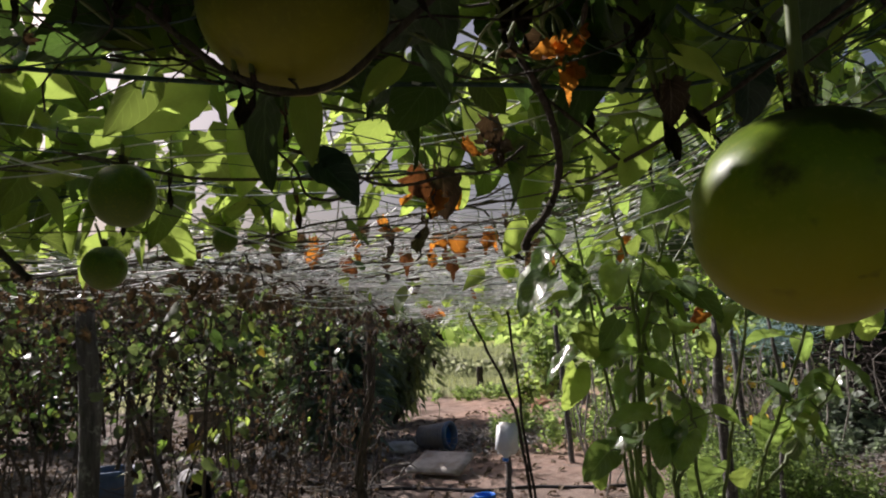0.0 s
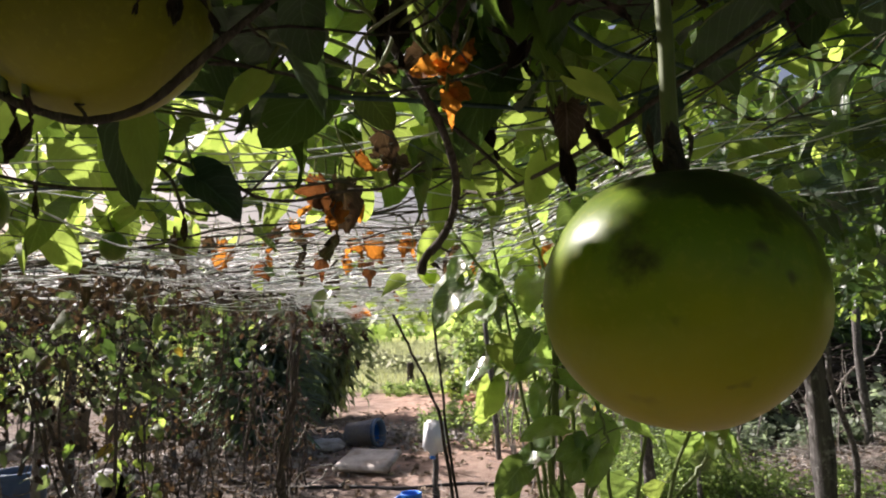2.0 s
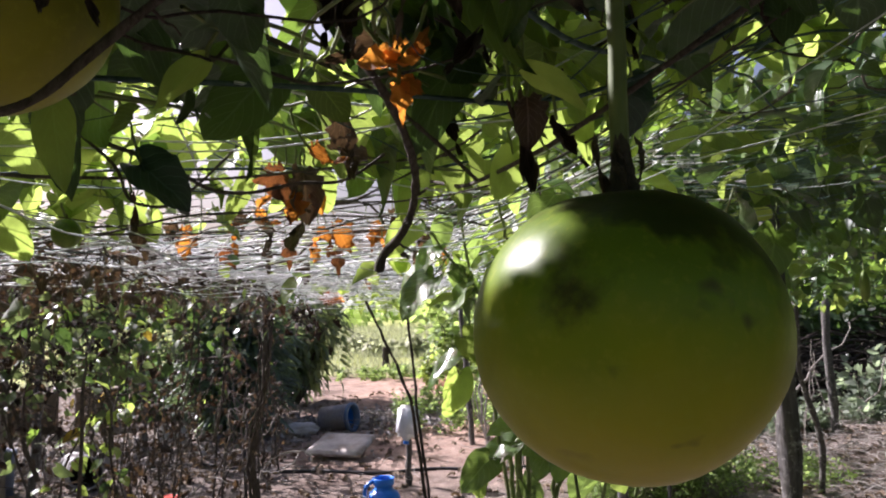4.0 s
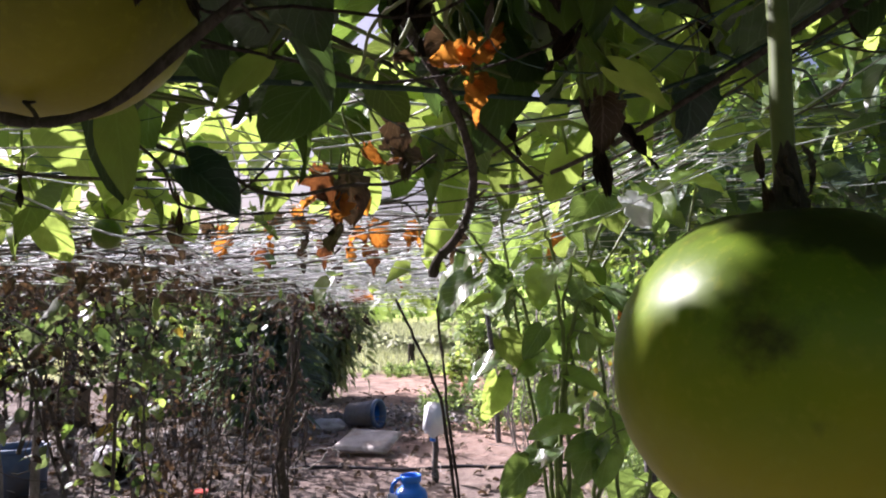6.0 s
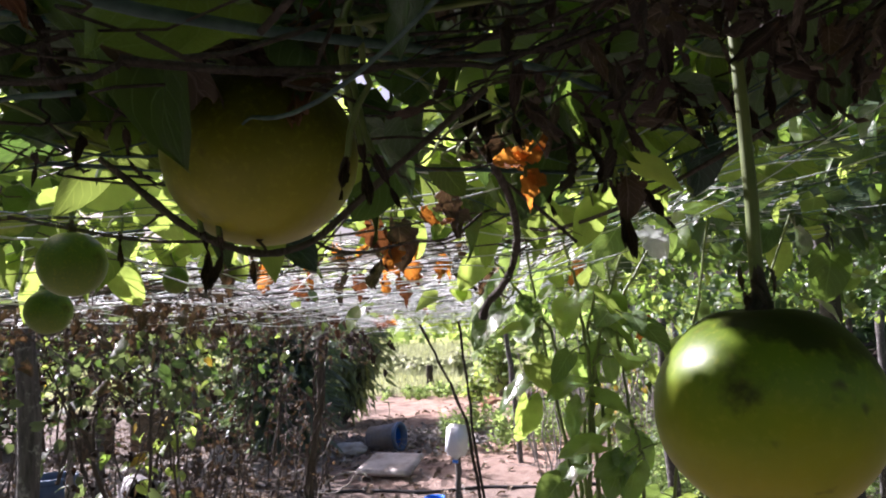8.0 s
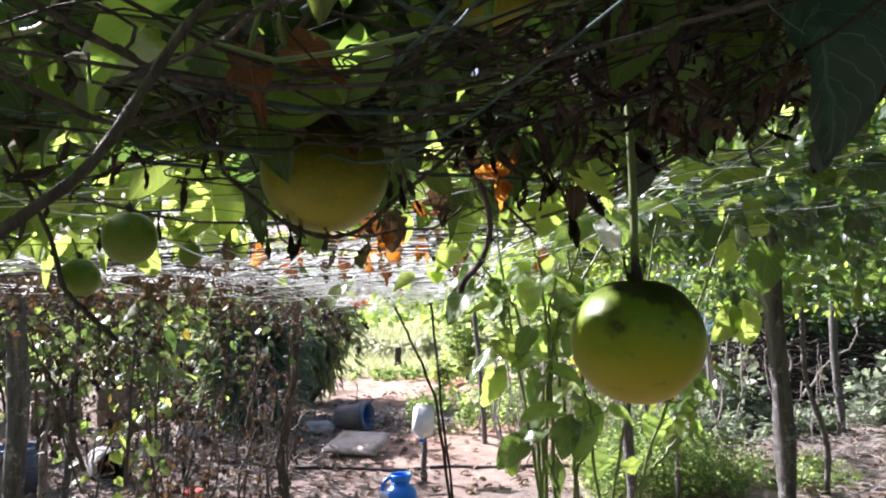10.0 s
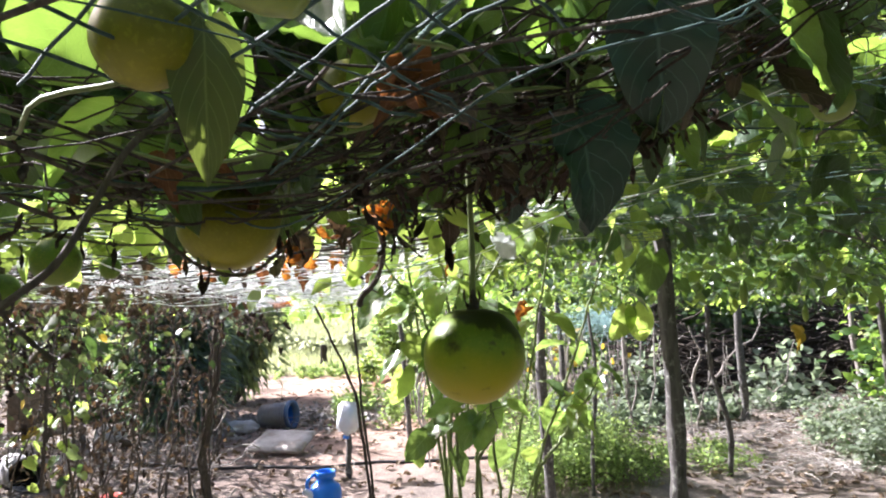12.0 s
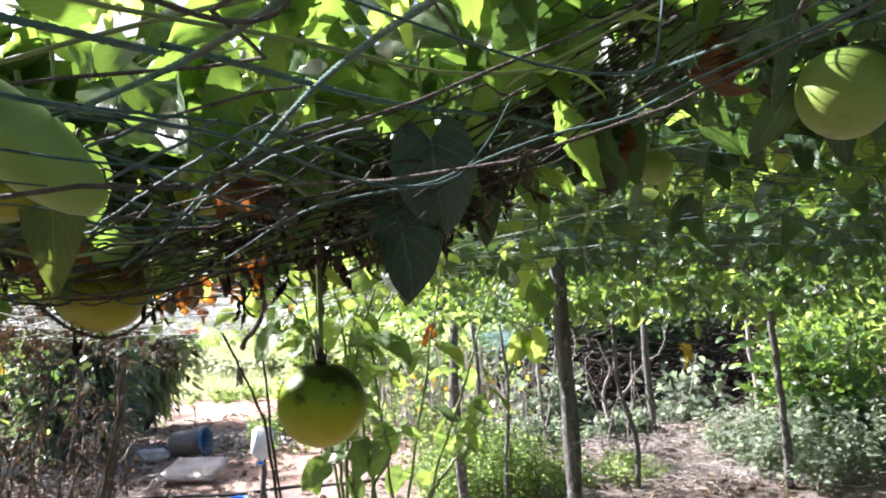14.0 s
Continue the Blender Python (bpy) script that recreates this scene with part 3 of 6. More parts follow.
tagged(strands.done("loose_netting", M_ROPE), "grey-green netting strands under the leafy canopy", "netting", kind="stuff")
# Far strands, whitened to carry the sunlit glare of the net.
bright = Pile()
for k in range(700):
    a = rng.choice([U(-0.3, 0.3), U(-0.3, 0.3), 1.57 + U(-0.4, 0.4), U(0.4, 1.2), U(-1.2, -0.4)])
    L = U(0.6, 2.4)
    s = np.linspace(-0.5, 0.5, int(22 * L) + 5)
    cx, cy = U(-2.8, 0.7), U(1.5, 4.2)
    x, y = cx + s * L * math.cos(a), cy + s * L * math.sin(a)
    keep = (y > 1.2) & (y < 3.4 + 1.1 * smooth(x, -0.6, 0.1)) & (x < 0.9) & (x > -U(0.7, 1.3))
    if keep.sum() < 5:
        continue
    x, y = x[keep], y[keep]
    bright.tube(on_net(x, y, U(-0.03, 0.06) + 0.03 * np.sin(U(3, 8) * x + U(0, 6)) * np.sin(U(2, 6) * y)), U(0.0009, 0.0018), 3)
for k in range(46):
    y = np.linspace(U(1.1, 2.2), U(2.6, 5.2), 60)
    x = -0.43 - 0.05 * (y - 1.3) + U(-0.06, 0.05) + 0.03 * np.sin(U(2, 7) * y + U(0, 6))
    bright.tube(on_net(x, y, U(-0.03, 0.02) + 0.015 * np.sin(U(3, 8) * y + U(0, 6))), U(0.0008, 0.0016), 3)
tagged(bright.done("sunlit_netting", M_TWINE_SUNLIT), "netting strands coloured white as in sunlight, bunched on the far trellis", "netting", kind="stuff")
CORDS = [((-0.1, 0.1), (0.8, 1.4)), ((-1.2, 0.2), (1.2, 0.8)),
         ((-3, 1.2), (3, 2.2)), ((-3.5, 2.9), (2.5, 1.6)), ((-3.5, 4.2), (2.2, 4.3)), ((-2.5, 0.8), (2.8, 0.9)), ((0.2, 0.2), (4.5, 4.2)), ((1.1, 2.07), (6, 6.2)), ((1.1, 2.07), (-1.35, 2.44))]
for a, b in CORDS:
    s = np.linspace(0, 1, 50)
    x, y = a[0] + (b[0] - a[0]) * s, a[1] + (b[1] - a[1]) * s
    P = on_net(x, y, 0.01 + 0.012 * np.sin(8 * s + a[0]) + 0.003 * np.sin(40 * s))
    for Q in outside_runs(P):
        build("cord", *tube(Q, 0.0016, 6), M_CORD, net)

# a patch of knotted meshes left whole in the net
for k in range(6):
    for turn in (0.9, 2.2):
        s = np.linspace(-0.09, 0.09, 24)
        off = -0.06 + 0.025 * k + U(-0.004, 0.004)
        x, y = s * math.cos(turn) - off * math.sin(turn), -0.01 + s * math.sin(turn) + off * math.cos(turn)
        P = on_net(x, y, 0.02 + 0.006 * np.sin(18 * s + k + turn)) + np.cumsum(0.0006 * rng.normal(size=(24, 3)), axis=0)
        for Q in outside_runs(P):
            build("mesh_cord", *tube(Q, 0.0008, 5), M_CORD, net)

# cords along which the net is laced, each twisted from three strands
ROPES = [((-0.2, 0.285, 1.91), (0.1, -0.23, 1.905)), ((-0.11, 0.45, 1.9), (0.04, 0.078, 1.905)), ((0.04, 0.078, 1.905), (0.135, -0.26, 1.91)),
         ((-0.12, -0.175, 1.905), (0.024, -0.107, 1.905)), ((0.024, -0.107, 1.905), (0.38, 0.225, 1.955)), ((0.395, 0.9, 1.99), (0.41, 0.07, 1.985)), ((0.41, 0.07, 1.985), (0.5, -0.17, 1.985)),
         ((0.1, 0.62, 1.93), (0.33, -0.08, 1.96)), ((-0.4, 0.12, 1.9), (0.0, 0.3, 1.885))]
for n_rope, (a, b) in enumerate(ROPES):
    f = np.linspace(0, 1, 160)[:, None]
    run = (f * np.linalg.norm(np.array(b) - np.array(a)))[:, 0]
    mid = np.array(a) + (np.array(b) - np.array(a)) * f + np.stack([0.002 * np.sin(17 * run + n_rope), 0 * run, 0.0025 * np.sin(23 * run + 2 * n_rope) - 0.02 * run * (run[-1] - run)], -1)
    w = 0.0005 if n_rope < 5 else 0.00042
    for k in range(3):
        ph = 2.094 * k
        P = mid + np.stack([w * np.cos(480 * run + ph), 0 * run, w * np.sin(480 * run + ph)], -1) + 0.0001 * rng.normal(size=(160, 3))
        for Q in outside_runs(P):
            build("rope_strand", *tube(Q, 2.0 * w, 8), M_ROPE, net)


# ---------------------------------------------------------------- posts
def post(a, b, r, label, name="wooden_post", material=None, knots=4, group="trellis posts", crook=0.012):
    """An upright pole from foot to top, a little crooked, with knots and a cut end."""
    a, b = Vector(a), Vector(b)
    ob = thing(name, label, "post", a, group)
    n = 16
    P = wander((0, 0, -0.06), b - a, n, crook)
    rad = r * (1.08 - 0.18 * np.linspace(0, 1, n)) * (1 + 0.06 * rng.normal(size=n))
    for k in rng.integers(2, n - 2, knots):
        rad[k] *= 1.16
    V, F = tube(P, rad, 12)
    V = V + r * 0.07 * rng.normal(size=V.shape)
    cap_lo, cap_hi = len(V), len(V) + 1
    V = np.vstack([V, P[:1], P[-1:]])
    k = np.arange(12)
    k2 = (k + 1) % 12
    base = 12 * (n - 1)
    caps = np.concatenate([np.stack([k2, k, np.full(12, cap_lo), np.full(12, cap_lo)], -1)[:, :3], np.stack([base + k, base + k2, np.full(12, cap_hi)], -1)])
    bm = bmesh.new()
    vs = [bm.verts.new(v) for v in V]
    for f in F:
        bm.faces.new([vs[i] for i in f])
    for f in caps:
        bm.faces.new([vs[i] for i in f])
    part("shaft", bm, material or M_POST, ob)
    return ob


post((1.112, 2.14, 0.0), (1.098, 2.12, 2.03), 0.031, "round wooden trellis post with grey-brown bark carrying the net", crook=0.003)
post((1.62, 5.42, 0.0), (1.555, 5.3, 1.72), 0.036, "short sawn wooden post beside green weeds")
post((4.98, 5.95, 0.0), (4.66, 5.62, 1.75), 0.034, "leaning wooden post under the leafy canopy")
post((3.72, 6.6, 0.0), (3.3, 6.1, 1.7), 0.024, "thin leaning pole under the leafy canopy", "thin_pole")
post((4.98, 8.5, 0.1), (4.95, 8.45, 1.75), 0.045, "grey wooden post in front of the brush pile")
post((-1.38, 2.48, 0.0), (-1.355, 2.44, 1.9), 0.034, "pale wooden trellis post on bare soil")
post((2.2, 6.15, 0.0), (2.19, 6.1, 1.68), 0.016, "thin dark pole among the weeds", "thin_pole")


def bent_pole(points, r, label, material=None, windings=0):
    ob = thing("thin_pole", label, "post", points[0], "trellis posts")
    Q = np.array(points, float) - np.array(points[0])
    t = np.linspace(0, len(Q) - 1, 26)
    Q = np.stack([np.interp(t, np.arange(len(Q)), Q[:, c]) for c in range(3)], -1) + min(0.004, 0.3 * r) * rng.normal(size=(26, 3))
    build("shaft", *tube(Q, r * (1.15 - 0.3 * np.linspace(0, 1, 26)) * (1 + 0.12 * rng.normal(size=26)), 8), material or M_DARK_STICK, ob)
    for k in range(windings):
        s, ph, turns = np.linspace(0, 1, 26), U(0, 6.28), U(5, 14)
        W = Q + np.stack([(r + 0.012) * np.cos(turns * s + ph), (r + 0.006) * np.sin(turns * s + ph), 0 * s], -1) + 0.006 * rng.normal(size=(26, 3))
        build("vine", *tube(W, U(0.0035, 0.008), 6), M_VINE, ob, "dead vine wound round the pole")


bent_pole([(0.19, 3.14, 0.0), (0.15, 3.12, 0.8), (0.09, 3.08, 1.36), (0.0, 3.05, 1.58), (-0.085, 3.04, 1.77)], 0.0062, "thin forked stick holding up the net")
bent_pole([(0.21, 3.15, 0.0), (0.165, 3.13, 0.8), (0.108, 3.09, 1.36), (0.09, 3.06, 1.58), (0.07, 3.04, 1.77)], 0.0062, "thin dark stick holding up the net")
bent_pole([(-0.76, 4.2, 0.0), (-0.71, 4.17, 0.5), (-0.75, 4.15, 0.95), (-0.67, 4.1, 1.4), (-0.66, 4.08, 1.8)], 0.018, "crooked dark pole wound with dead vines", M_VINE, 4)
for px, py in ((-2.6, 5.6), (-3.6, 6.6), (-4.6, 8.2), (-3.0, 9.2), (-5.6, 6.0), (-2.3, 4.6), (6.4, 8.2), (2.9, 9.0), (3.9, 9.6), (0.9, 9.3)):
    post((px, py, -0.02), (px + U(-0.12, 0.12), py + U(-0.1, 0.1), U(1.65, 1.8)), U(0.02, 0.036), "weathered wooden trellis post among dried vines", material=M_STICK if U() < 0.4 else None)


# ---------------------------------------------------------------- leafy canopy
def canopy_leaves(name, n, xr, yr, dz, size, material, label, dens=None, droop=0.5, shape=None):
    x, y = U(*xr, n), U(*yr, n)
    if dens is not None:
        keep = U(0, 1, n) < dens(x, y)
        x, y = x[keep], y[keep]
    z = net_z(x, y) + dz[0] + (dz[1] - dz[0]) * U(0, 1, len(x)) ** 1.3
    ok = clear_shafts(x, y, z) & (np.hypot(np.hypot(x - 0.046, y + 0.33), z - 1.8) > 0.43)
    p = np.stack([x, y, z], -1)[ok]
    m = len(p)
    ang = U(0, 2 * np.pi, m)
    along = np.stack([np.cos(ang), np.sin(ang), -droop + 0.6 * rng.normal(size=m)], -1)
    up = np.stack([0.45 * rng.normal(size=m), 0.45 * rng.normal(size=m), np.full(m, 1.0)], -1)
    length = U(0.55 * size[0], size[1], m) * (0.68 + 0.32 * smooth(p[:, 1], 0.3, 0.6))
    unit = along / np.linalg.norm(along, axis=1, keepdims=True)
    ok = np.ones(m, bool)
    for s in (0.0, 0.35, 0.7, 1.0):
        q = p + unit * length[:, None] * s
        ok &= clear_shafts(q[:, 0], q[:, 1], q[:, 2], FRUIT_GAPS, 0.04 * (1 - 0.5 * s))
    p, along, up, length = p[ok], along[ok], up[ok], length[ok]
    kinds = VARIANTS if shape is not None else VARIANTS_FAR
    which = rng.integers(0, len(kinds), len(p))
    piles = [scatter(kinds[k], p[which == k], along[which == k], up[which == k], length[which == k]) for k in range(len(kinds))]
    start = np.cumsum([0] + [len(V) for V, F, uv in piles])
    ob = build(name, np.concatenate([V for V, F, uv in piles]), np.concatenate([F + o for (V, F, uv), o in zip(piles, start)]), material, loop_uv=np.concatenate([uv for V, F, uv in piles]))
    return tagged(ob, label, "foliage", kind="stuff")


UNIT = {}


def unit_mesh(shape_index, material):
    """One blade of unit length, shared by all leaves of its kind."""
    key = (shape_index, material.name)
    if key not in UNIT:
        V, F, uv = VARIANTS_NEAR[shape_index]
        ob = build("leaf", V, F, material, loop_uv=uv[F.ravel()])
        UNIT[key] = ob.data
        bpy.data.objects.remove(ob)
    return UNIT[key]


def leafy_vine(n, xr, yr, dz, size, material, label, most=290):
    """A vine trained over the net: its stems, and leaves that can be told apart."""
    ob = thing("passion_vine", label, "vine", (0.5 * (xr[0] + xr[1]), 0.5 * (yr[0] + yr[1]), float(net_z(0.5 * (xr[0] + xr[1]), 0.5 * (yr[0] + yr[1])))), "passion vines over the net")
    o = np.array(ob.location)
    for k in range(5):
        P = wander((U(*xr), yr[0], 0), (U(*xr), yr[1], 0), 30, 0.06)
        P[:, 2] = net_z(P[:, 0], P[:, 1]) + max(dz[0], 0.02) + 0.3 * np.abs(P[:, 2])
        for Q in outside_runs(P):
            build("stem", *tube(Q - o, np.linspace(0.0013, 0.0008, len(Q)), 5), M_VINE_GREEN, ob)
    count = 0
    for k in range(n):
        x, y = U(*xr), U(*yr)
        p = np.array((x, y, float(net_z(x, y)) + U(*dz)))
        a, length = U(0, 6.283), U(0.6 * size[0], size[1])
        y1 = np.array((math.cos(a), math.sin(a), -0.4 + 0.55 * rng.normal()))
        y1 /= np.linalg.norm(y1)
        pts = p + y1 * length * np.linspace(0, 1, 4)[:, None]
        low = (pts[:, 2] - net_z(pts[:, 0], pts[:, 1])).min() < 0.006 and y < 0.5 and x < 0.2
        if low or count >= most or np.linalg.norm(p - np.array((0.05, -0.369, 1.8126))) < 0.42 or not clear_shafts(pts[:, 0], pts[:, 1], pts[:, 2], FRUIT_GAPS, 0.034).all() or not clear_shafts(pts[:1, 0], pts[:1, 1], pts[:1, 2]).all():
            continue
        up = np.array((0.5 * rng.normal(), 0.5 * rng.normal(), 1.0))
        x1 = np.cross(y1, up)
        x1 /= np.linalg.norm(x1)
        z1 = np.cross(x1, y1)
        leaf = new("leaf", unit_mesh(int(U(0, len(VARIANTS_NEAR))), material))
        leaf.parent = ob
        leaf.matrix_basis = Matrix.Translation(p - o) @ Matrix(np.stack([x1, y1, z1], -1).tolist()).to_4x4() @ Matrix.Scale(length, 4)
        count += 1
    return ob


def clump_density(seed, scale, lo, hi):
    def f(x, y):
        v = np.array([noise.noise(Vector((a * scale, b * scale, seed))) for a, b in zip(x, y)])
        return smooth(v, lo, hi)
    return f


c1, c2 = clump_density(3.1, 3.4, -0.4, 0.08), clump_density(9.7, 0.8, -0.5, 0.15)
canopy_leaves("vine_foliage", 3200, (-1.6, 1.6), (-0.05, 0.95), (0.04, 0.32), (0.045, 0.075), M_LEAF, "green heart-shaped vine leaves lying over the net", c1, shape=SHAPE_MID)
canopy_leaves("vine_foliage", 1100, (-1.6, 1.3), (0.3, 1.35), (0.02, 0.2), (0.045, 0.075), M_LEAF_YOUNG, "light green vine leaves lit from behind", c1, shape=SHAPE_MID)
c3 = clump_density(7.4, 2.6, -0.15, 0.2)
canopy_leaves("upper_vine_foliage", 1700, (-1.8, 1.3), (-0.4, 0.75), (0.28, 0.5), (0.06, 0.09), M_LEAF, "upper layer of green vine leaves shading the net", c3)
leafy_vine(330, (-0.6, 0.4), (-0.25, 0.03), (0.04, 0.22), (0.04, 0.062), M_LEAF_YOUNG, "light green passion vine leaves lit from behind over the net")
leafy_vine(300, (-0.6, 0.4), (0.0, 0.32), (0.02, 0.2), (0.045, 0.07), M_LEAF, "green passion vine with broad leaves lying over the net")
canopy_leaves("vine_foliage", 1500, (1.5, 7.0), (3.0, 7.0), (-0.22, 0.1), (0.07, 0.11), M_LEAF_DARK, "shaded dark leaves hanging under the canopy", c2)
canopy_leaves("vine_foliage", 800, (0.5, 2.6), (7.4, 9.2), (0.0, 0.25), (0.08, 0.12), M_LEAF, "leafy canopy shading the path")
canopy_leaves("vine_foliage", 3600, (4.2, 9.0), (10.6, 14.5), (0.0, 0.4), (0.09, 0.14), M_LEAF, "leafy canopy roofing the brush pile")
# Leaf cover added behind the camera, out of view, to keep the sky off.
canopy_leaves("vine_foliage", 6000, (-4.5, 6.5), (-5.5, -0.6), (0.3, 0.6), (0.09, 0.13), M_LEAF, "unseen upper layer of vine leaves added to shade the garden behind")
# Two leaf roofs added behind the fringe, out of sight, to cast shade.
canopy_leaves("vine_foliage", 3300, (-7.0, -1.8), (4.4, 9.5), (0.0, 0.3), (0.08, 0.13), M_LEAF_DARK, "added hidden roof of dull leaves shading the hedge")
canopy_leaves("vine_foliage", 1700, (-6.5, -2.3), (9.7, 11.6), (0.0, 0.3), (0.1, 0.15), M_LEAF_DARK, "added hidden roof of dull leaves shading the ground behind the hedge")
canopy_leaves("upper_vine_foliage", 220, (-0.9, 0.5), (-0.4, 0.55), (0.2, 0.5), (0.07, 0.1), M_LEAF, "upper layer of green vine leaves shading the net")
canopy_leaves("upper_vine_foliage", 3000, (0.3, 3.6), (-0.2, 4.6), (0.3, 0.55), (0.06, 0.1), M_LEAF, "upper layer of green vine leaves shading the net", c3)
# Large leaves added above the visible layer as a shading roof, mostly unseen.
canopy_leaves("upper_vine_foliage", 1750, (0.25, 7.2), (0.75, 7.6), (0.32, 0.6), (0.15, 0.2), M_LEAF_DARK, "added, mostly unseen upper leaf layer shading the canopy")
canopy_leaves("vine_foliage", 3200, (-3.2, 0.7), (1.0, 4.3), (0.0, 0.14), (0.05, 0.08), M_LEAF_YOUNG, "light green vine leaves scattered on the far net", clump_density(5.5, 1.8, -0.15, 0.4))
canopy_leaves("vine_foliage", 1500, (-0.35, 1.1), (1.1, 4.3), (-0.03, 0.1), (0.05, 0.08), M_LEAF_YOUNG, "light green vine leaves lying on the far net", clump_density(8.5, 2.4, -0.1, 0.3))
canopy_leaves("vine_foliage", 4200, (0.35, 3.2), (0.4, 4.5), (0.0, 0.3), (0.05, 0.085), M_LEAF, "green vine leaves thick over the net", c2, shape=SHAPE_MID)
canopy_leaves("upper_vine_foliage", 550, (0.2, 2.6), (0.9, 3.4), (0.3, 0.55), (0.07, 0.11), M_LEAF, "upper layer of green vine leaves shading the net")
# Shade under the canopy comes partly from the dark leaf colour here.
canopy_leaves("vine_foliage", 520, (0.55, 2.5), (0.8, 3.0), (-0.03, 0.06), (0.06, 0.09), M_LEAF_DARK, "leaf undersides coloured dark as in shade, pressed on the net")
canopy_leaves("vine_foliage", 260, (0.45, 1.3), (0.25, 0.95), (0.1, 0.3), (0.05, 0.08), M_LEAF_YOUNG, "light green vine leaves lit from behind", shape=SHAPE_MID)
canopy_leaves("vine_foliage", 5000, (1.6, 7.0), (2.6, 7.0), (-0.2, 0.3), (0.06, 0.1), M_LEAF, "dense green vine canopy with hanging leaves", c2)
canopy_leaves("vine_foliage", 3200, (1.2, 8.5), (2.6, 7.8), (-0.28, 0.2), (0.06, 0.1), M_LEAF_YOUNG, "sunlit yellow-green vine leaves in the canopy", clump_density(2.2, 1.0, -0.2, 0.35))
canopy_leaves("vine_foliage", 7000, (-6.0, -1.3), (-3, 2.0), (0.0, 0.3), (0.06, 0.1), M_LEAF, "green vine leaves over the net beside the hedge", c1)
canopy_leaves("vine_foliage", 9000, (-4.0, 6.5), (-5.5, -0.1), (0.03, 0.35), (0.07, 0.11), M_LEAF, "green vine leaves over the net")
canopy_leaves("vine_foliage", 5000, (1.4, 6.5), (-0.5, 2.6), (0.0, 0.35), (0.06, 0.1), M_LEAF, "green vine leaves over the net", c2)

leafy_vine(330, (0.25, 0.9), (0.0, 0.7), (0.0, 0.12), (0.05, 0.08), M_LEAF_DARK, "passion vine with dark leaf undersides thick on the net")
canopy_leaves("upper_vine_foliage", 420, (0.1, 1.2), (-0.2, 1.0), (0.25, 0.5), (0.06, 0.09), M_LEAF, "upper layer of green vine leaves shading the net")

leafy_vine(170, (-0.05, 0.5), (0.2, 0.5), (0.015, 0.15), (0.04, 0.062), M_LEAF_DARK, "old passion vine with dark dull leaves matted on the net")
leafy_vine(240, (-0.42, 0.02), (0.2, 0.5), (0.01, 0.15), (0.04, 0.062), M_LEAF_DARK, "old passion vine with a few dark leaves over a pale fruit")

leafy_vine(105, (-0.15, 0.1), (0.38, 0.6), (0.02, 0.12), (0.035, 0.055), M_LEAF_DARK, "old passion vine with dull leaves crowding the net")

leafy_vine(340, (-0.7, 0.5), (0.52, 1.15), (0.02, 0.22), (0.05, 0.08), M_LEAF_YOUNG, "bright green passion vine sprawling over the sunlit net")
canopy_leaves("vine_foliage", 420, (-0.9, 0.6), (0.6, 1.4), (0.07, 0.32), (0.05, 0.08), M_LEAF_YOUNG, "light green vine leaves lit from behind", shape=SHAPE_MID)

canopy_leaves("vine_foliage", 520, (-0.9, 0.35), (0.0, 0.8), (0.2, 0.45), (0.06, 0.085), M_LEAF_YOUNG, "light green vine leaves lit from behind", shape=SHAPE_MID)


def shade_clump(at, r_in, r_out, far, n, label, seed=1):
    """Leaves added on the way up to the sun to block it, with a gap in their middle."""
    rr = np.random.default_rng(seed)
    s = np.array(SUN_FROM)
    e = np.cross(s, (0, 0, 1.0))
    e /= np.linalg.norm(e)
    f = np.cross(e, s)
    a, r, d = rr.uniform(0, 6.283, n), rr.uniform(r_in, r_out, n), rr.uniform(*far, n)
    out = np.cos(a)[:, None] * e + np.sin(a)[:, None] * f
    p = np.array(at) + d[:, None] * s + r[:, None] * out
    ok = np.ones(n, bool)
    for k, wide in ((0.0, 0.006), (0.25, 0.016), (0.5, 0.018), (1.0, 0.006)):
        q = p + 0.045 * k * out
        ok &= clear_shafts(q[:, 0], q[:, 1], q[:, 2], FRUIT_GAPS, wide)
    p, out, n = p[ok], out[ok], int(ok.sum())
    tagged(leaves("vine_foliage", SHAPE_MID, p, out + 0.1 * rr.normal(size=(n, 3)), s + 0.3 * rr.normal(size=(n, 3)), rr.uniform(0.035, 0.05, n), M_LEAF), label, "foliage", kind="stuff")


# Sun blockers for three fruits, shaped as leaves of the canopy.
shade_clump((0.076, 0.223, 1.767), 0.008, 0.06, (0.3, 0.55), 520, "added vine leaves blocking the sun round a gap above the fruit")
shade_clump((0.525, 0.133, 1.99), 0.004, 0.034, (0.09, 0.22), 9, "added vine leaves blocking the sun above a smooth fruit", 9)
shade_clump((-0.066, 0.265, 1.85), 0.0, 0.06, (0.2, 0.34), 48, "added vine leaves blocking the sun above a pale fruit", 4)


# the brown tangle of dead stems and leaves caught on the net
tangle = thing("dead_vine", "brown tangle of dead vine tendrils caught in the net", "vine", (0.08, 0.2, 1.88))
for k in range(230):
    x0, y0 = 0.08 + 0.2 * rng.normal(), 0.2 + 0.1 * rng.normal()
    a, L = U(0, 6.28), U(0.06, 0.4)
    P = wander((x0, y0, 0), (x0 + L * math.cos(a), y0 + 0.7 * L * math.sin(a), 0), 16, 0.1)
    P[:, 2] = net_z(P[:, 0], P[:, 1]) + np.maximum(P[:, 2] * 0.5 + U(-0.012, 0.06), -0.012 - 0.02 * smooth(P[:, 1], 0.2, 0.35))
    P = P[P[:, 1] > -0.02]
    if len(P) > 4 and not in_shaft(P):
        build("tendril", *tube(P - np.array(tangle.location), U(0.0003, 0.0009), 4), M_DARK_STICK, tangle)
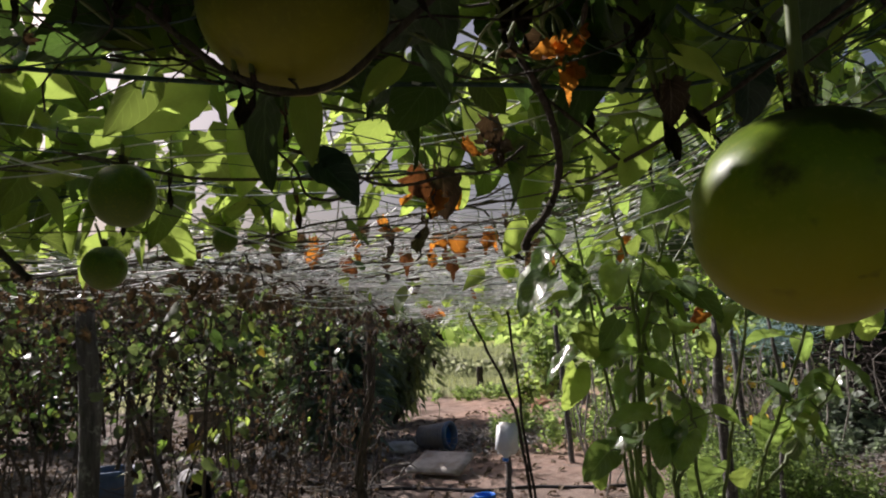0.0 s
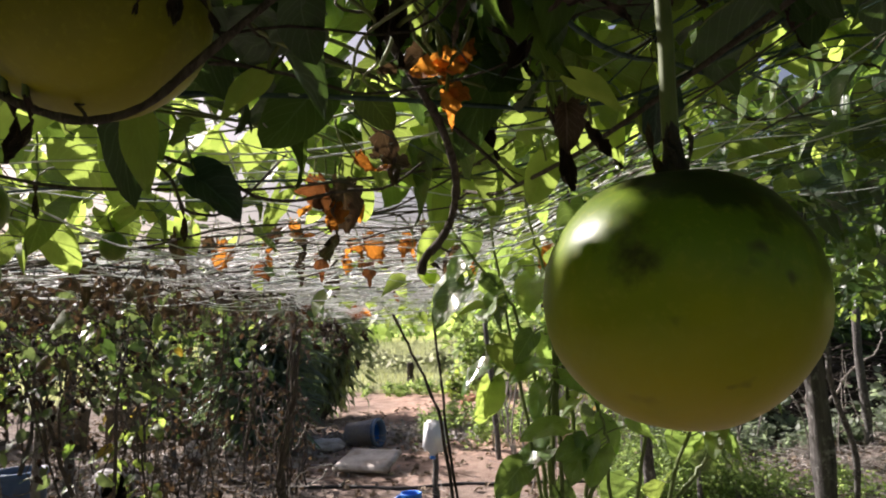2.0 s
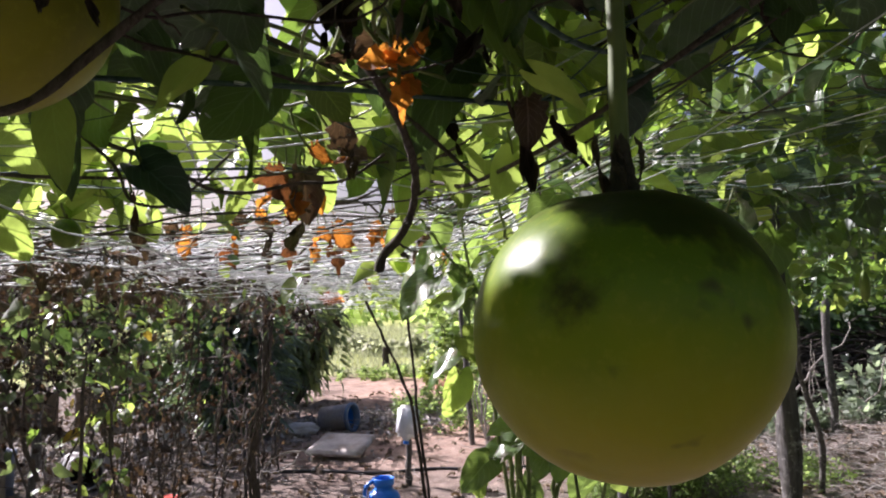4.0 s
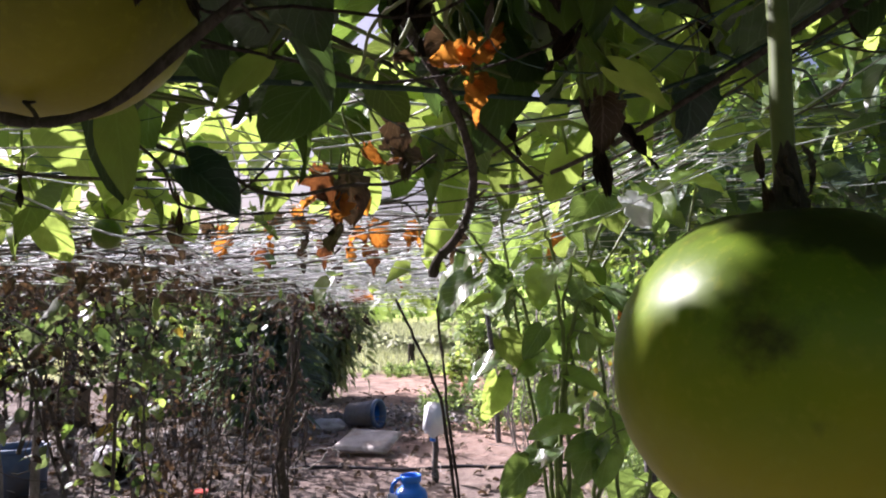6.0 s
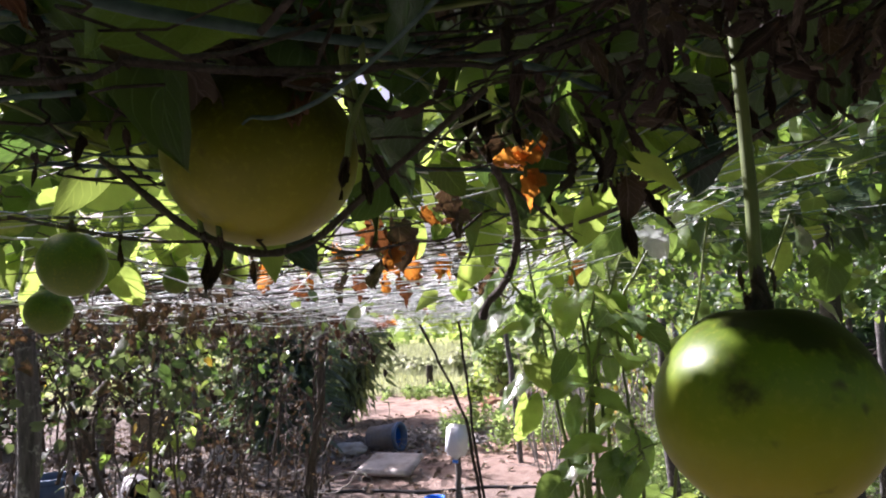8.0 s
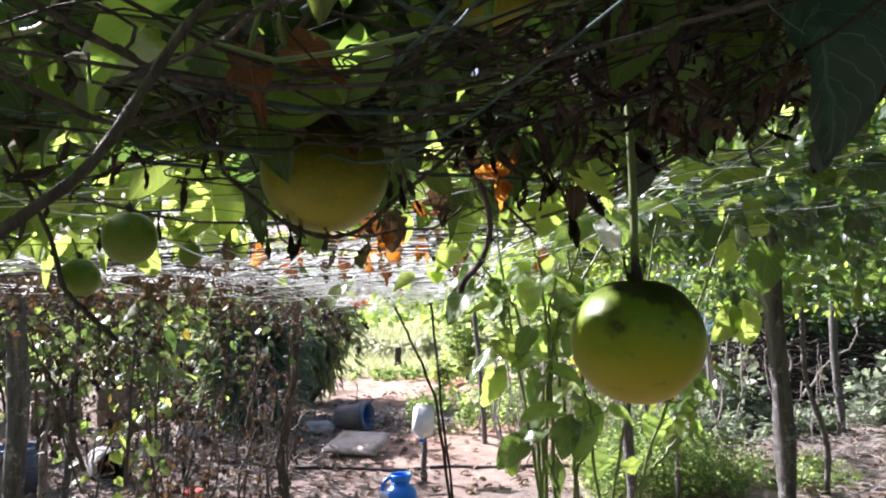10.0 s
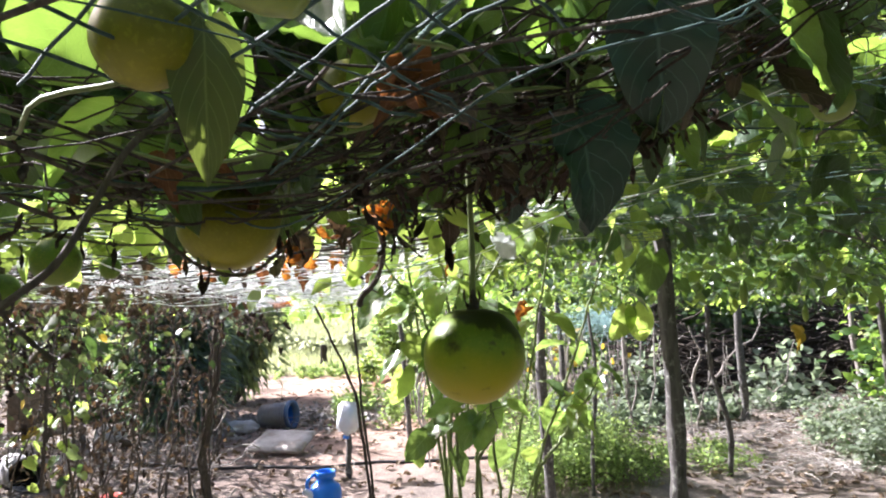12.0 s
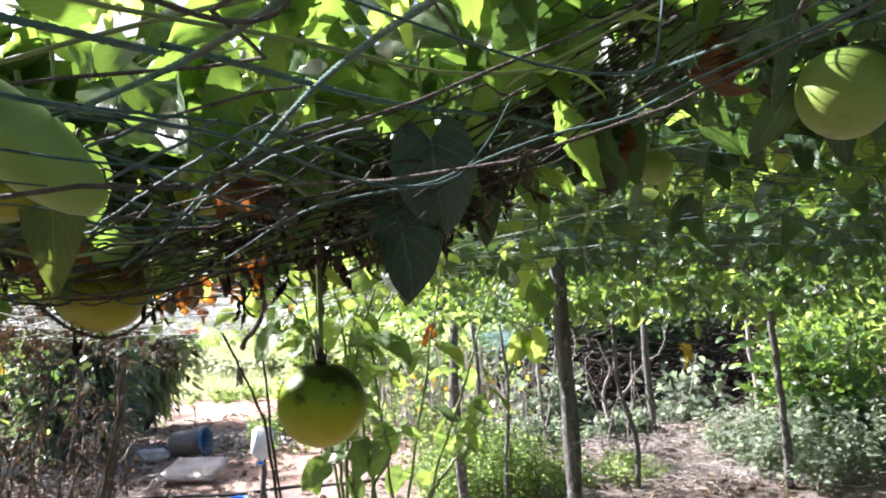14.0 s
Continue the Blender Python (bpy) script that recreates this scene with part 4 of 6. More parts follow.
for k in range(6):
    m = 85
    x, y = 0.13 + 0.15 * rng.normal(size=m), 0.13 + 0.2 * U(0, 1, m)
    z = net_z(x, y) + U(-0.025, 0.06, m)
    ok = clear_shafts(x, y, z) & (np.abs(x + 0.05) > 0.05)
    ok &= clear_shafts(x, y, z, FRUIT_GAPS, 0.03)
    x, y, z = x[ok], y[ok], z[ok]
    m = len(x)
    d = ball_dirs(m) * (1, 1, 0.6) - (0, 0, 0.9)
    tagged(leaves("dead_leaf_mat", SHRIVELLED[k % 3] if k != 5 else CURLED[2], np.stack([x, y, z], -1), d, ball_dirs(m), U(0.014, 0.03, m) * (0.5 if k == 5 else 1), (M_DRY, M_BLACK_DRY, M_BLACK_DRY, M_BLACK_DRY, M_BLACK_DRY, M_DRY)[k]), "shrivelled brown and black dead leaves caught in the net", "foliage", kind="stuff")

stems = Pile()
for k in range(150):
    a = U(0, 6.28)
    L = U(0.4, 1.6)
    x0, y0 = U(-2.2, 2.0), U(0.15, 2.2)
    P = wander((x0, y0, 0), (x0 + L * math.cos(a), y0 + L * math.sin(a), 0), 26, 0.09)
    P[:, 2] = net_z(P[:, 0], P[:, 1]) + np.maximum(P[:, 2] * 0.5 + U(-0.01, 0.07), -0.012)
    if in_shaft(P):
        continue
    r0 = U(0.0006, 0.0013) if y0 < 1 else U(0.0016, 0.0034)
    stems.tube(P, np.linspace(r0, 0.0008, 26), 5)
for k in range(110):
    a = U(0, 6.28)
    L = U(0.8, 2.5)
    x0, y0 = U(-5, 7), U(2, 9.5)
    P = wander((x0, y0, 0), (x0 + L * math.cos(a), y0 + L * math.sin(a), 0), 20, 0.06)
    P[:, 2] = net_z(P[:, 0], P[:, 1]) + P[:, 2] + U(-0.12, 0.12)
    if P[:, 0].min() < 1.2 and P[:, 0].max() > -1.4:
        P[:, 2] = np.maximum(P[:, 2], net_z(P[:, 0], P[:, 1]) - 0.03)
    stems.tube(P, U(0.0014, 0.003), 4)
for k in range(45):
    a, L = U(0, 6.28), U(0.12, 0.6)
    x0, y0 = U(-0.7, 0.8), U(-0.2, 0.6)
    P = wander((x0, y0, 0), (x0 + L * math.cos(a), y0 + L * math.sin(a), 0), 26, 0.11)
    P[:, 2] = net_z(P[:, 0], P[:, 1]) + np.maximum(P[:, 2] * 0.6 + U(-0.005, 0.06), -0.008)
    if not in_shaft(P):
        stems.tube(P, np.linspace(U(0.0006, 0.0015), 0.0005, 26), 5)
tagged(stems.done("dry_vines", M_VINE), "tangled brown vine stems woven through the net", "vines", kind="stuff")


# ---------------------------------------------------------------- fruit
def fruit_body(R, squash=1.0, bumps=0.02, seed=0.0):
    bm = bmesh.new()
    bmesh.ops.create_icosphere(bm, subdivisions=4, radius=R)
    for v in bm.verts:
        n = noise.noise(v.co * (2.2 / R) + Vector((seed, 0, 0)))
        v.co *= 1 + bumps * n
        v.co.z *= squash
        rr = math.hypot(v.co.x, v.co.y) / R
        if v.co.z > 0:
            v.co.z -= 0.1 * R * math.exp(-(rr / 0.22) ** 2)
    return bm


def passion_fruit(at, D, label, squash=0.97, hang=None, seed=0.0, tilt=(0, 0, 0), rind=None, sway=0.01):
    R = D / 2
    ob = thing("passion_fruit", label, "fruit", at, "passion fruit on the vine", turn=tilt)
    part("rind", fruit_body(R, squash, 0.02, seed), rind or M_FRUIT_GREEN, ob)
    top = R * squash * 0.9
    a = np.arange(6) * 1.047
    ring = np.stack([np.cos(a), np.sin(a), 0 * a], -1)
    knot = np.array([(0.0006 * math.sin(3 * v), 0.0006 * math.cos(4 * v), top - 0.002 + 0.5 * R * v) for v in np.linspace(0, 1, 7)])
    kV, kF = tube(knot, R * np.array([0.13, 0.12, 0.095, 0.085, 0.07, 0.06, 0.045]), 8)
    h = hang if hang is not None else float(net_z(at[0], at[1])) - at[2]
    inv = ob.matrix_basis.inverted()
    end = inv @ Vector((at[0] + sway * U(-1, 1), at[1] + sway * U(-1, 1), at[2] + max(h, top + 0.02)))
    P = wander((0, 0, top - 0.002), end, 12, 2.5 * sway)
    stalk = build("stalk", *tube(P, np.linspace(0.05 * R + 0.0006, 0.045 * R + 0.0005, 12), 7), M_VINE_GREEN, ob, "green fruit stalk")
    for k in range(6):
        cV, cF, cuv = scatter(SHRIVELLED[k % 3], 0.07 * R * ring[k:k + 1] + (0, 0, top - 0.001), ring[k:k + 1] * U(0.05, 0.22) + (0, 0, 1.0), ring[k - 2:k - 1] + (0, 0, 0.2) if k > 1 else ring[k + 2:k + 3], U(0.3, 0.5) * R)
        build("calyx_lobe", cV, cF, M_DRY, stalk, "shrivelled brown calyx lobe", loop_uv=cuv)
    build("knot", kV, kF, M_VINE, stalk, "swollen brown stalk base")
    return ob


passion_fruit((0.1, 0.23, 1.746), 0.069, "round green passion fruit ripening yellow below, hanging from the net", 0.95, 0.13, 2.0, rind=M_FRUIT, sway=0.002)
passion_fruit((-0.066, 0.274, 1.844), 0.073, "pale yellow passion fruit cradled in a loop of vine", 0.95, 0.06, 5.0, rind=M_FRUIT_YELLOW_SHADED)
passion_fruit((-0.293, 0.592, 1.838), 0.053, "pale green passion fruit hanging under the leaves", 1.0, None, 1.0)
passion_fruit((-0.488, 0.931, 1.814), 0.057, "green passion fruit hanging low from the net", 1.0, None, 3.0)
passion_fruit((-0.347, 0.981, 1.849), 0.034, "small unripe green passion fruit hanging from the net", 1.08, None, 4.0)
passion_fruit((0.525, 0.133, 1.977), 0.076, "smooth green passion fruit among leaves", 1.0, None, 6.0, rind=M_FRUIT_PALE)
passion_fruit((0.02, 0.16, 1.906), 0.042, "pale yellow passion fruit lying on the net under dead vines", 0.95, 0.05, 8.0, rind=M_FRUIT_YELLOW_SHADED)
passion_fruit((-0.056, -0.005, 1.879), 0.037, "pale yellow passion fruit half hidden behind a withered leaf", 0.97, 0.05, 9.0, rind=M_FRUIT_YELLOW_SHADED)
passion_fruit((0.506, 0.405, 1.971), 0.043, "small green passion fruit behind dry leaves", 1.0, None, 7.0, rind=M_FRUIT_PALE)


def oblong_fruit(at, L, R, label, lean=(0, 0, 0), hang=0.08):
    """A long young fruit, blunt at both ends, with a small stalk."""
    ob = thing("oblong_fruit", label, "fruit", at, "long fruit on the vine", turn=lean)
    s = np.linspace(0, 1, 14)
    prof = [(max(0.0006, R * math.sin(math.pi * (0.02 + 0.96 * v)) ** 0.45 * (0.8 + 0.3 * (1 - v))), (v - 0.5) * L) for v in s]
    prof = [(0.0002, -0.505 * L), (0.55 * prof[0][0], -0.502 * L)] + prof + [(0.55 * prof[-1][0], 0.502 * L), (0.0002, 0.505 * L)]
    bm = lathe(prof, 20)
    for v in bm.verts:
        k = 1 + 0.1 * noise.noise(v.co * 45 + Vector(at)) + 0.04 * math.cos(3 * math.atan2(v.co.y, v.co.x))
        v.co.x *= k
        v.co.y *= k
    part("rind", bm, M_FRUIT_PALE, ob)
    P = wander((0, 0, L / 2 - 0.002), (U(-0.01, 0.01), U(-0.01, 0.01), L / 2 + hang), 8, 0.04)
    build("stalk", *tube(P, 0.0016, 6), M_VINE_GREEN, ob, "thin green stalk")
    return ob


oblong_fruit((-0.025, -0.107, 1.8765), 0.073, 0.0135, "long pale green fruit resting against the net", (0, -48, 0), 0.03)
oblong_fruit((1.555, 2.413, 1.77), 0.1, 0.017, "long green fruit hanging from the canopy", hang=0.2)
oblong_fruit((-0.86, 2.6, 1.76), 0.09, 0.016, "narrow green fruit hanging over the hedge", hang=0.1)
oblong_fruit((1.32, 2.9, 1.66), 0.11, 0.016, "long green fruit hanging from the canopy", hang=0.3)
passion_fruit((3.22, 4.04, 1.7), 0.07, "round green passion fruit under the leafy canopy", 1.0, None, 11.0)
passion_fruit((3.35, 4.02, 1.62), 0.065, "round green passion fruit under the leafy canopy", 1.0, None, 12.0)
oblong_fruit((2.6, 3.6, 1.64), 0.1, 0.018, "long green fruit hanging from the canopy", hang=0.3)


# ---------------------------------------------------------------- single leaves near the eye
def leaf_sprig(name, at, size, along, up, material, label, shape=None, petiole=0.04):
    """One blade with its short stalk, hung from the net."""
    ob = thing(name, label, "leaf", at, "leaves hanging under the net")
    V, F, uv = scatter(shape or SHAPE_FINE, np.zeros((1, 3)), np.array([along], float), np.array([up], float), size)
    build("blade", V, F, material, ob, loop_uv=uv)
    d = -np.array(along, float) / np.linalg.norm(along)
    P = wander((0, 0, 0), d * petiole * 0.5 + np.array((0, 0, petiole)), 7, 0.06)
    build("leaf_stalk", *tube(P, 0.0011, 5), M_VINE_GREEN, ob)
    return ob


def hang(at, size, along, up, mat, label):
    leaf_sprig("hanging_leaf", at, size, along, up, mat, label, SHAPE_NARROW if size < 0.037 else SHAPE_BROAD if mat is M_LEAF_OLD else SHAPE_CRINKLED)


hang((-0.083, 0.358, 1.836), 0.035, (0.05, 0, -1), (0.1, -1, 0.1), M_LEAF_YOUNG, "green vine leaf hanging flat in front of light")
hang((-0.04, 0.42, 1.872), 0.036, (-0.8, 0.1, -0.5), (0.1, -1, 0.3), M_LEAF_YOUNG, "broad green leaf half behind a vine")
hang((-0.132, 0.601, 1.856), 0.042, (0.8, 0, -0.5), (0, -0.8, 0.6), M_LEAF_OLD, "dusty grey-green leaf under the net")
hang((0.224, 0.614, 1.916), 0.042, (0.1, 0, -1), (0.2, -1, 0.1), M_LEAF_OLD, "dusty blue-green leaf hanging from the net")
hang((0.112, 0.413, 1.864), 0.036, (1, 0, -0.45), (0, -0.9, 0.4), M_LEAF_YOUNG, "bright green leaf lit from behind")
hang((0.147, 0.026, 1.907), 0.05, (0.1, 0, -1), (-0.3, -1, 0.1), M_LEAF_OLD, "dark green crinkled leaf hanging from the net")
hang((0.145, 0.13, 1.884), 0.06, (0.33, -0.2, -1), (0.3, -1, 0.2), M_LEAF_OLD, "dark green folded leaf hanging from the net")
hang((0.275, 0.182, 1.915), 0.06, (0.9, 0.1, -0.25), (0, -0.6, 0.8), M_LEAF, "broad green leaf drooping from the net")
hang((0.15, 0.7, 1.88), 0.04, (-0.3, 0, -0.9), (0.2, -1, 0.3), M_LEAF_YOUNG, "light green leaf lit from behind")
hang((-0.03, 0.821, 1.888), 0.04, (0.2, 0, -1), (0, -1, 0.2), M_LEAF_YOUNG, "light green leaf lit from behind")
hang((-0.43, 1.0, 1.87), 0.055, (0.4, 0, -0.8), (0, -1, 0.4), M_LEAF_YOUNG, "light green leaf under the net")
hang((-0.22, 0.4, 1.91), 0.07, (0.8, 0.2, -0.2), (0.1, -0.9, 0.6), M_LEAF_YOUNG, "broad light green leaf lit from behind")
hang((-0.17, 0.33, 1.92), 0.065, (-0.9, 0.2, -0.1), (0.1, -0.9, 0.6), M_LEAF_YOUNG, "broad light green leaf lit from behind")
hang((0.01, 0.46, 1.94), 0.05, (0.7, 0.2, -0.3), (0, -0.9, 0.5), M_LEAF_YOUNG, "light green leaf lit from behind")
hang((0.38, 0.5, 1.97), 0.06, (0.6, 0, -0.6), (0, -1, 0.4), M_LEAF, "green leaf hanging near small fruit")
leaf_sprig("hanging_leaf", (-0.036, -0.008, 1.884), 0.056, (0.05, 0, -1), (0.3, -1, 0), M_LEAF_PATCHED, "olive green leaf with a withered patch hanging down", leaf_shape(0.24, 14, 9, 0.06, 0.3, 0.2, 1.0, 0.012, 31))

hang((0.935, 2.05, 1.95), 0.11, (0.15, 0, -1), (0.2, -1, 0.2), M_LEAF_YOUNG, "bright green leaf hanging beside a post")
hang((0.88, 1.912, 1.73), 0.1, (-0.35, 0, -1), (0.2, -1, 0.2), M_LEAF_YOUNG, "bright green leaf hanging low beside a post")
hang((0.91, 1.912, 1.735), 0.11, (0.3, 0, -1), (-0.2, -1, 0.2), M_LEAF_YOUNG, "bright green leaf hanging low beside a post")
hang((0.79, 1.49, 1.875), 0.1, (-0.2, 0, -1), (-0.3, -1, 0.3), M_LEAF, "broad green leaf hanging beside a post")


def dry(at, size, along, mat):
    word = {M_RUST: "dull rust-brown withered leaf hanging under the net", M_ORANGE: "curled orange-brown withered leaf hanging from a stem", M_DRY: "crumpled brown dead leaf caught on the net", M_BLACK_DRY: "black shrivelled leaf hanging from a stem"}[mat]
    k = int(U(0, 15))
    if mat is M_BLACK_DRY:
        size *= U(0.6, 0.95)
    leaf_sprig("dry_leaf", at, size * 1.15, along, (U(-0.6, 0.6), -1, U(-0.2, 0.4)), mat, word, CURLED[k % 5] if mat is not M_BLACK_DRY else SHRIVELLED[k % 3], 0.03)


for at, size, along in (((0.046, 0.406, 1.867), 0.017, (0.9, 0, 0.25)), ((0.048, 0.408, 1.863), 0.016, (0.6, 0, -0.5)), ((0.05, 0.404, 1.864), 0.016, (-0.8, 0, 0.1)), ((0.051, 0.41, 1.856), 0.017, (0.1, 0, -1)), ((0.058, 0.412, 1.872), 0.014, (0.5, 0, 0.8))):
    dry(at, size, along, M_ORANGE)
dry((0.04, 0.42, 1.88), 0.022, (-0.8, 0, -0.3), M_DRY)
dry((-0.012, 0.61, 1.866), 0.024, (0.9, 0, -0.2), M_ORANGE)
dry((0.0, 0.62, 1.876), 0.028, (0.7, 0, -0.4), M_DRY)
dry((0.01, 0.6, 1.885), 0.036, (0.2, 0, -1), M_DRY)
# a bunch of withered leaves low under the net
dry((-0.06, 0.798, 1.89), 0.04, (0.05, 0, -1), M_RUST)
dry((-0.043, 0.8, 1.885), 0.045, (0.1, 0, -1), M_DRY)
dry((-0.05, 0.79, 1.862), 0.026, (-0.1, 0, -1), M_ORANGE)
dry((-0.036, 0.81, 1.868), 0.022, (0.4, 0, -0.8), M_ORANGE)
dry((-0.075, 0.81, 1.872), 0.02, (-0.4, 0, -0.8), M_ORANGE)
# a row of withered leaves farther along the net
for at, size, along, mat in (((-0.35, 1.475, 1.905), 0.052, (0.1, 0, -1), M_ORANGE), ((-0.36, 1.47, 1.915), 0.035, (-0.2, 0, -1), M_DRY), ((-0.254, 1.468, 1.91), 0.05, (0.05, 0, -1), M_ORANGE), ((-0.25, 1.46, 1.93), 0.04, (0.2, 0, -0.7), M_DRY),
                             ((-0.19, 1.342, 1.915), 0.04, (0.8, 0, -0.4), M_ORANGE), ((-0.175, 1.35, 1.905), 0.05, (0.0, 0, -1), M_DRY), ((-0.09, 1.46, 1.9), 0.05, (0.2, 0, -1), M_ORANGE), ((-0.07, 1.47, 1.905), 0.055, (0.5, 0, -0.8), M_ORANGE),
                             ((-0.1, 1.45, 1.88), 0.04, (-0.2, 0, -1), M_ORANGE), ((-0.003, 1.455, 1.9), 0.045, (0.5, 0, -0.8), M_ORANGE), ((0.012, 1.46, 1.895), 0.04, (-0.3, 0, -1), M_ORANGE), ((0.088, 1.454, 1.875), 0.055, (0.05, 0, -1), M_DRY),
                             ((-0.074, 1.544, 1.86), 0.045, (0.1, 0, -1), M_RUST), ((-0.355, 1.253, 1.9), 0.045, (0, 0, -1), M_DRY), ((-0.17, 1.547, 1.88), 0.05, (0.1, 0, -1), M_RUST), ((-0.21, 1.55, 1.865), 0.04, (0.1, 0, -1), M_DRY),
                             ((0.031, 1.337, 1.86), 0.045, (0.7, 0, -0.6), M_BLACK_DRY), ((0.041, 1.331, 1.915), 0.04, (0.2, 0, -1), M_DRY), ((-0.094, 1.14, 1.89), 0.05, (0, 0, -1), M_DRY), ((-0.3, 1.6, 1.88), 0.045, (0.3, 0, -0.9), M_RUST), ((0.14, 1.6, 1.885), 0.045, (0.1, 0, -1), M_ORANGE)):
    dry(at, size, along, mat)
dry((-0.33, 3.7, 1.8), 0.09, (0.9, 0, -0.25), M_RUST)
dry((-0.27, 3.7, 1.795), 0.05, (0.8, 0, -0.3), M_ORANGE)
dry((-0.5, 3.5, 1.83), 0.1, (0.2, 0, -0.9), M_RUST)
dry((0.084, 0.592, 1.896), 0.05, (0.3, 0, -1), M_BLACK_DRY)
dry((0.113, 0.458, 1.858), 0.05, (0.2, 0, -1), M_BLACK_DRY)
dry((0.12, 0.46, 1.862), 0.024, (0.05, 0, -1), M_DRY)
dry((0.152, 0.53, 1.868), 0.035, (0.4, 0, -0.9), M_BLACK_DRY)
dry((0.19, 0.5, 1.935), 0.045, (0.1, 0, -1), M_BLACK_DRY)
dry((0.1, 0.47, 1.915), 0.045, (0.15, 0, -1), M_BLACK_DRY)
dry((0.3, 0.55, 1.95), 0.04, (0.5, 0, -0.9), M_BLACK_DRY)
dry((0.02, 0.4, 1.905), 0.045, (0, 0, -1), M_BLACK_DRY)
dry((0.03, 0.39, 1.9), 0.04, (-0.1, 0, -1), M_BLACK_DRY)
dry((0.24, 1.07, 1.94), 0.055, (0.1, 0, -1), M_BLACK_DRY)
dry((-0.022, 0.214, 1.832), 0.02, (0.1, 0, -1), M_BLACK_DRY)
dry((-0.026, 0.212, 1.828), 0.017, (-0.25, 0, -1), M_BLACK_DRY)
dry((-0.018, 0.216, 1.828), 0.017, (0.45, 0, -1), M_BLACK_DRY)
dry((-0.085, 0.26, 1.814), 0.022, (0.1, 0, -1), M_BLACK_DRY)
dry((-0.078, 0.258, 1.812), 0.022, (-0.2, 0, -1), M_BLACK_DRY)
dry((-0.095, 0.243, 1.876), 0.036, (0.9, 0.1, -0.25), M_DRY)
dry((-0.07, 0.238, 1.88), 0.036, (0.8, 0.1, -0.45), M_DRY)
dry((-0.03, 0.243, 1.878), 0.034, (-0.8, 0.1, -0.5), M_RUST)
dry((-0.085, 0.24, 1.884), 0.036, (0.2, 0, -0.8), M_DRY)
dry((-0.05, 0.24, 1.885), 0.034, (0.1, 0, -0.9), M_RUST)
dry((-0.12, 0.45, 1.87), 0.032, (0, 0, -1), M_BLACK_DRY)
dry((0.03, 0.26, 1.868), 0.03, (0.1, 0, -1), M_BLACK_DRY)
dry((-0.076, 0.117, 1.862), 0.026, (0.2, 0, -1), M_RUST)
dry((-0.062, 0.117, 1.862), 0.024, (0.8, 0, -0.5), M_RUST)
dry((0.305, 0.216, 1.968), 0.06, (0.8, 0, -0.3), M_RUST)
dry((0.33, 0.216, 1.972), 0.05, (0.6, 0, -0.6), M_RUST)
dry((0.3, 0.17, 1.945), 0.045, (0.3, 0, -0.8), M_DRY)
dry((0.36, 0.12, 1.985), 0.07, (0.9, 0, 0.15), M_RUST)
dry((0.034, 0.082, 1.89), 0.034, (0.9, 0, -0.3), M_RUST)
dry((0.052, 0.082, 1.896), 0.032, (0.5, 0, -0.8), M_DRY)
dry((0.048, 0.086, 1.894), 0.03, (-0.5, 0, -0.7), M_RUST)
dry((-0.3, 0.7, 1.875), 0.035, (0, 0, -1), M_BLACK_DRY)
dry((-0.45, 0.9, 1.88), 0.04, (0.1, 0, -1), M_BLACK_DRY)
dry((-0.19, 0.75, 1.86), 0.035, (0.1, 0, -1), M_BLACK_DRY)
dry((-0.45, 1.6, 1.88), 0.045, (0.1, 0, -1), M_DRY)
dry((-0.6, 1.9, 1.88), 0.05, (0.1, 0, -1), M_DRY)
dry((0.05, 1.9, 1.88), 0.05, (0.1, 0, -1), M_ORANGE)
dry((-0.2, 2.1, 1.88), 0.06, (-0.1, 0, -1), M_DRY)
dry((0.3, 1.7, 1.9), 0.05, (0.1, 0, -1), M_ORANGE)
dry((-0.05, 2.4, 1.87), 0.06, (0.1, 0, -1), M_ORANGE)
dry((-0.7, 2.6, 1.87), 0.06, (0.1, 0, -1), M_DRY)
dry((0.9, 3.4, 1.75), 0.1, (0.1, 0, -1), M_ORANGE)
leaf_sprig("dry_leaf", (1.86, 2.597, 1.62), 0.11, (0.25, 0, -1), (0.2, -1, 0), M_YELLOW, "single yellow leaf hanging below the canopy", CURLED[0], 0.2)

# the dark hanging twig with its hooked end, and the looped vines
def vine_twig(P, r0, r1, label):
    ob = thing("vine_twig", label, "twig", P[0], "bare twigs under the net")
    Q = np.array(P) - np.array(P[0])
    s = np.linspace(0, len(Q) - 1, 40)
    Q = np.stack([np.interp(s, np.arange(len(Q)), Q[:, c]) for c in range(3)], -1)
    Q[1:-1] = (Q[:-2] + Q[1:-1] * 2 + Q[2:]) / 4
    Q[2:-2] = (Q[:-4] + Q[2:-2] * 2 + Q[4:]) / 4
    build("stem", *tube(Q, np.linspace(r0, r1, 40) * (1 + 0.1 * rng.normal(size=40)), 7), M_VINE, ob)
    for k in range(3):
        i = int(U(4, 36))
        d = ball_dirs(1)[0] * U(0.008, 0.02)
        build("side_twig", *tube(wander(Q[i], Q[i] + d, 7, 0.12), np.linspace(0.45 * r1, 0.2 * r1, 7), 5), M_VINE, ob)


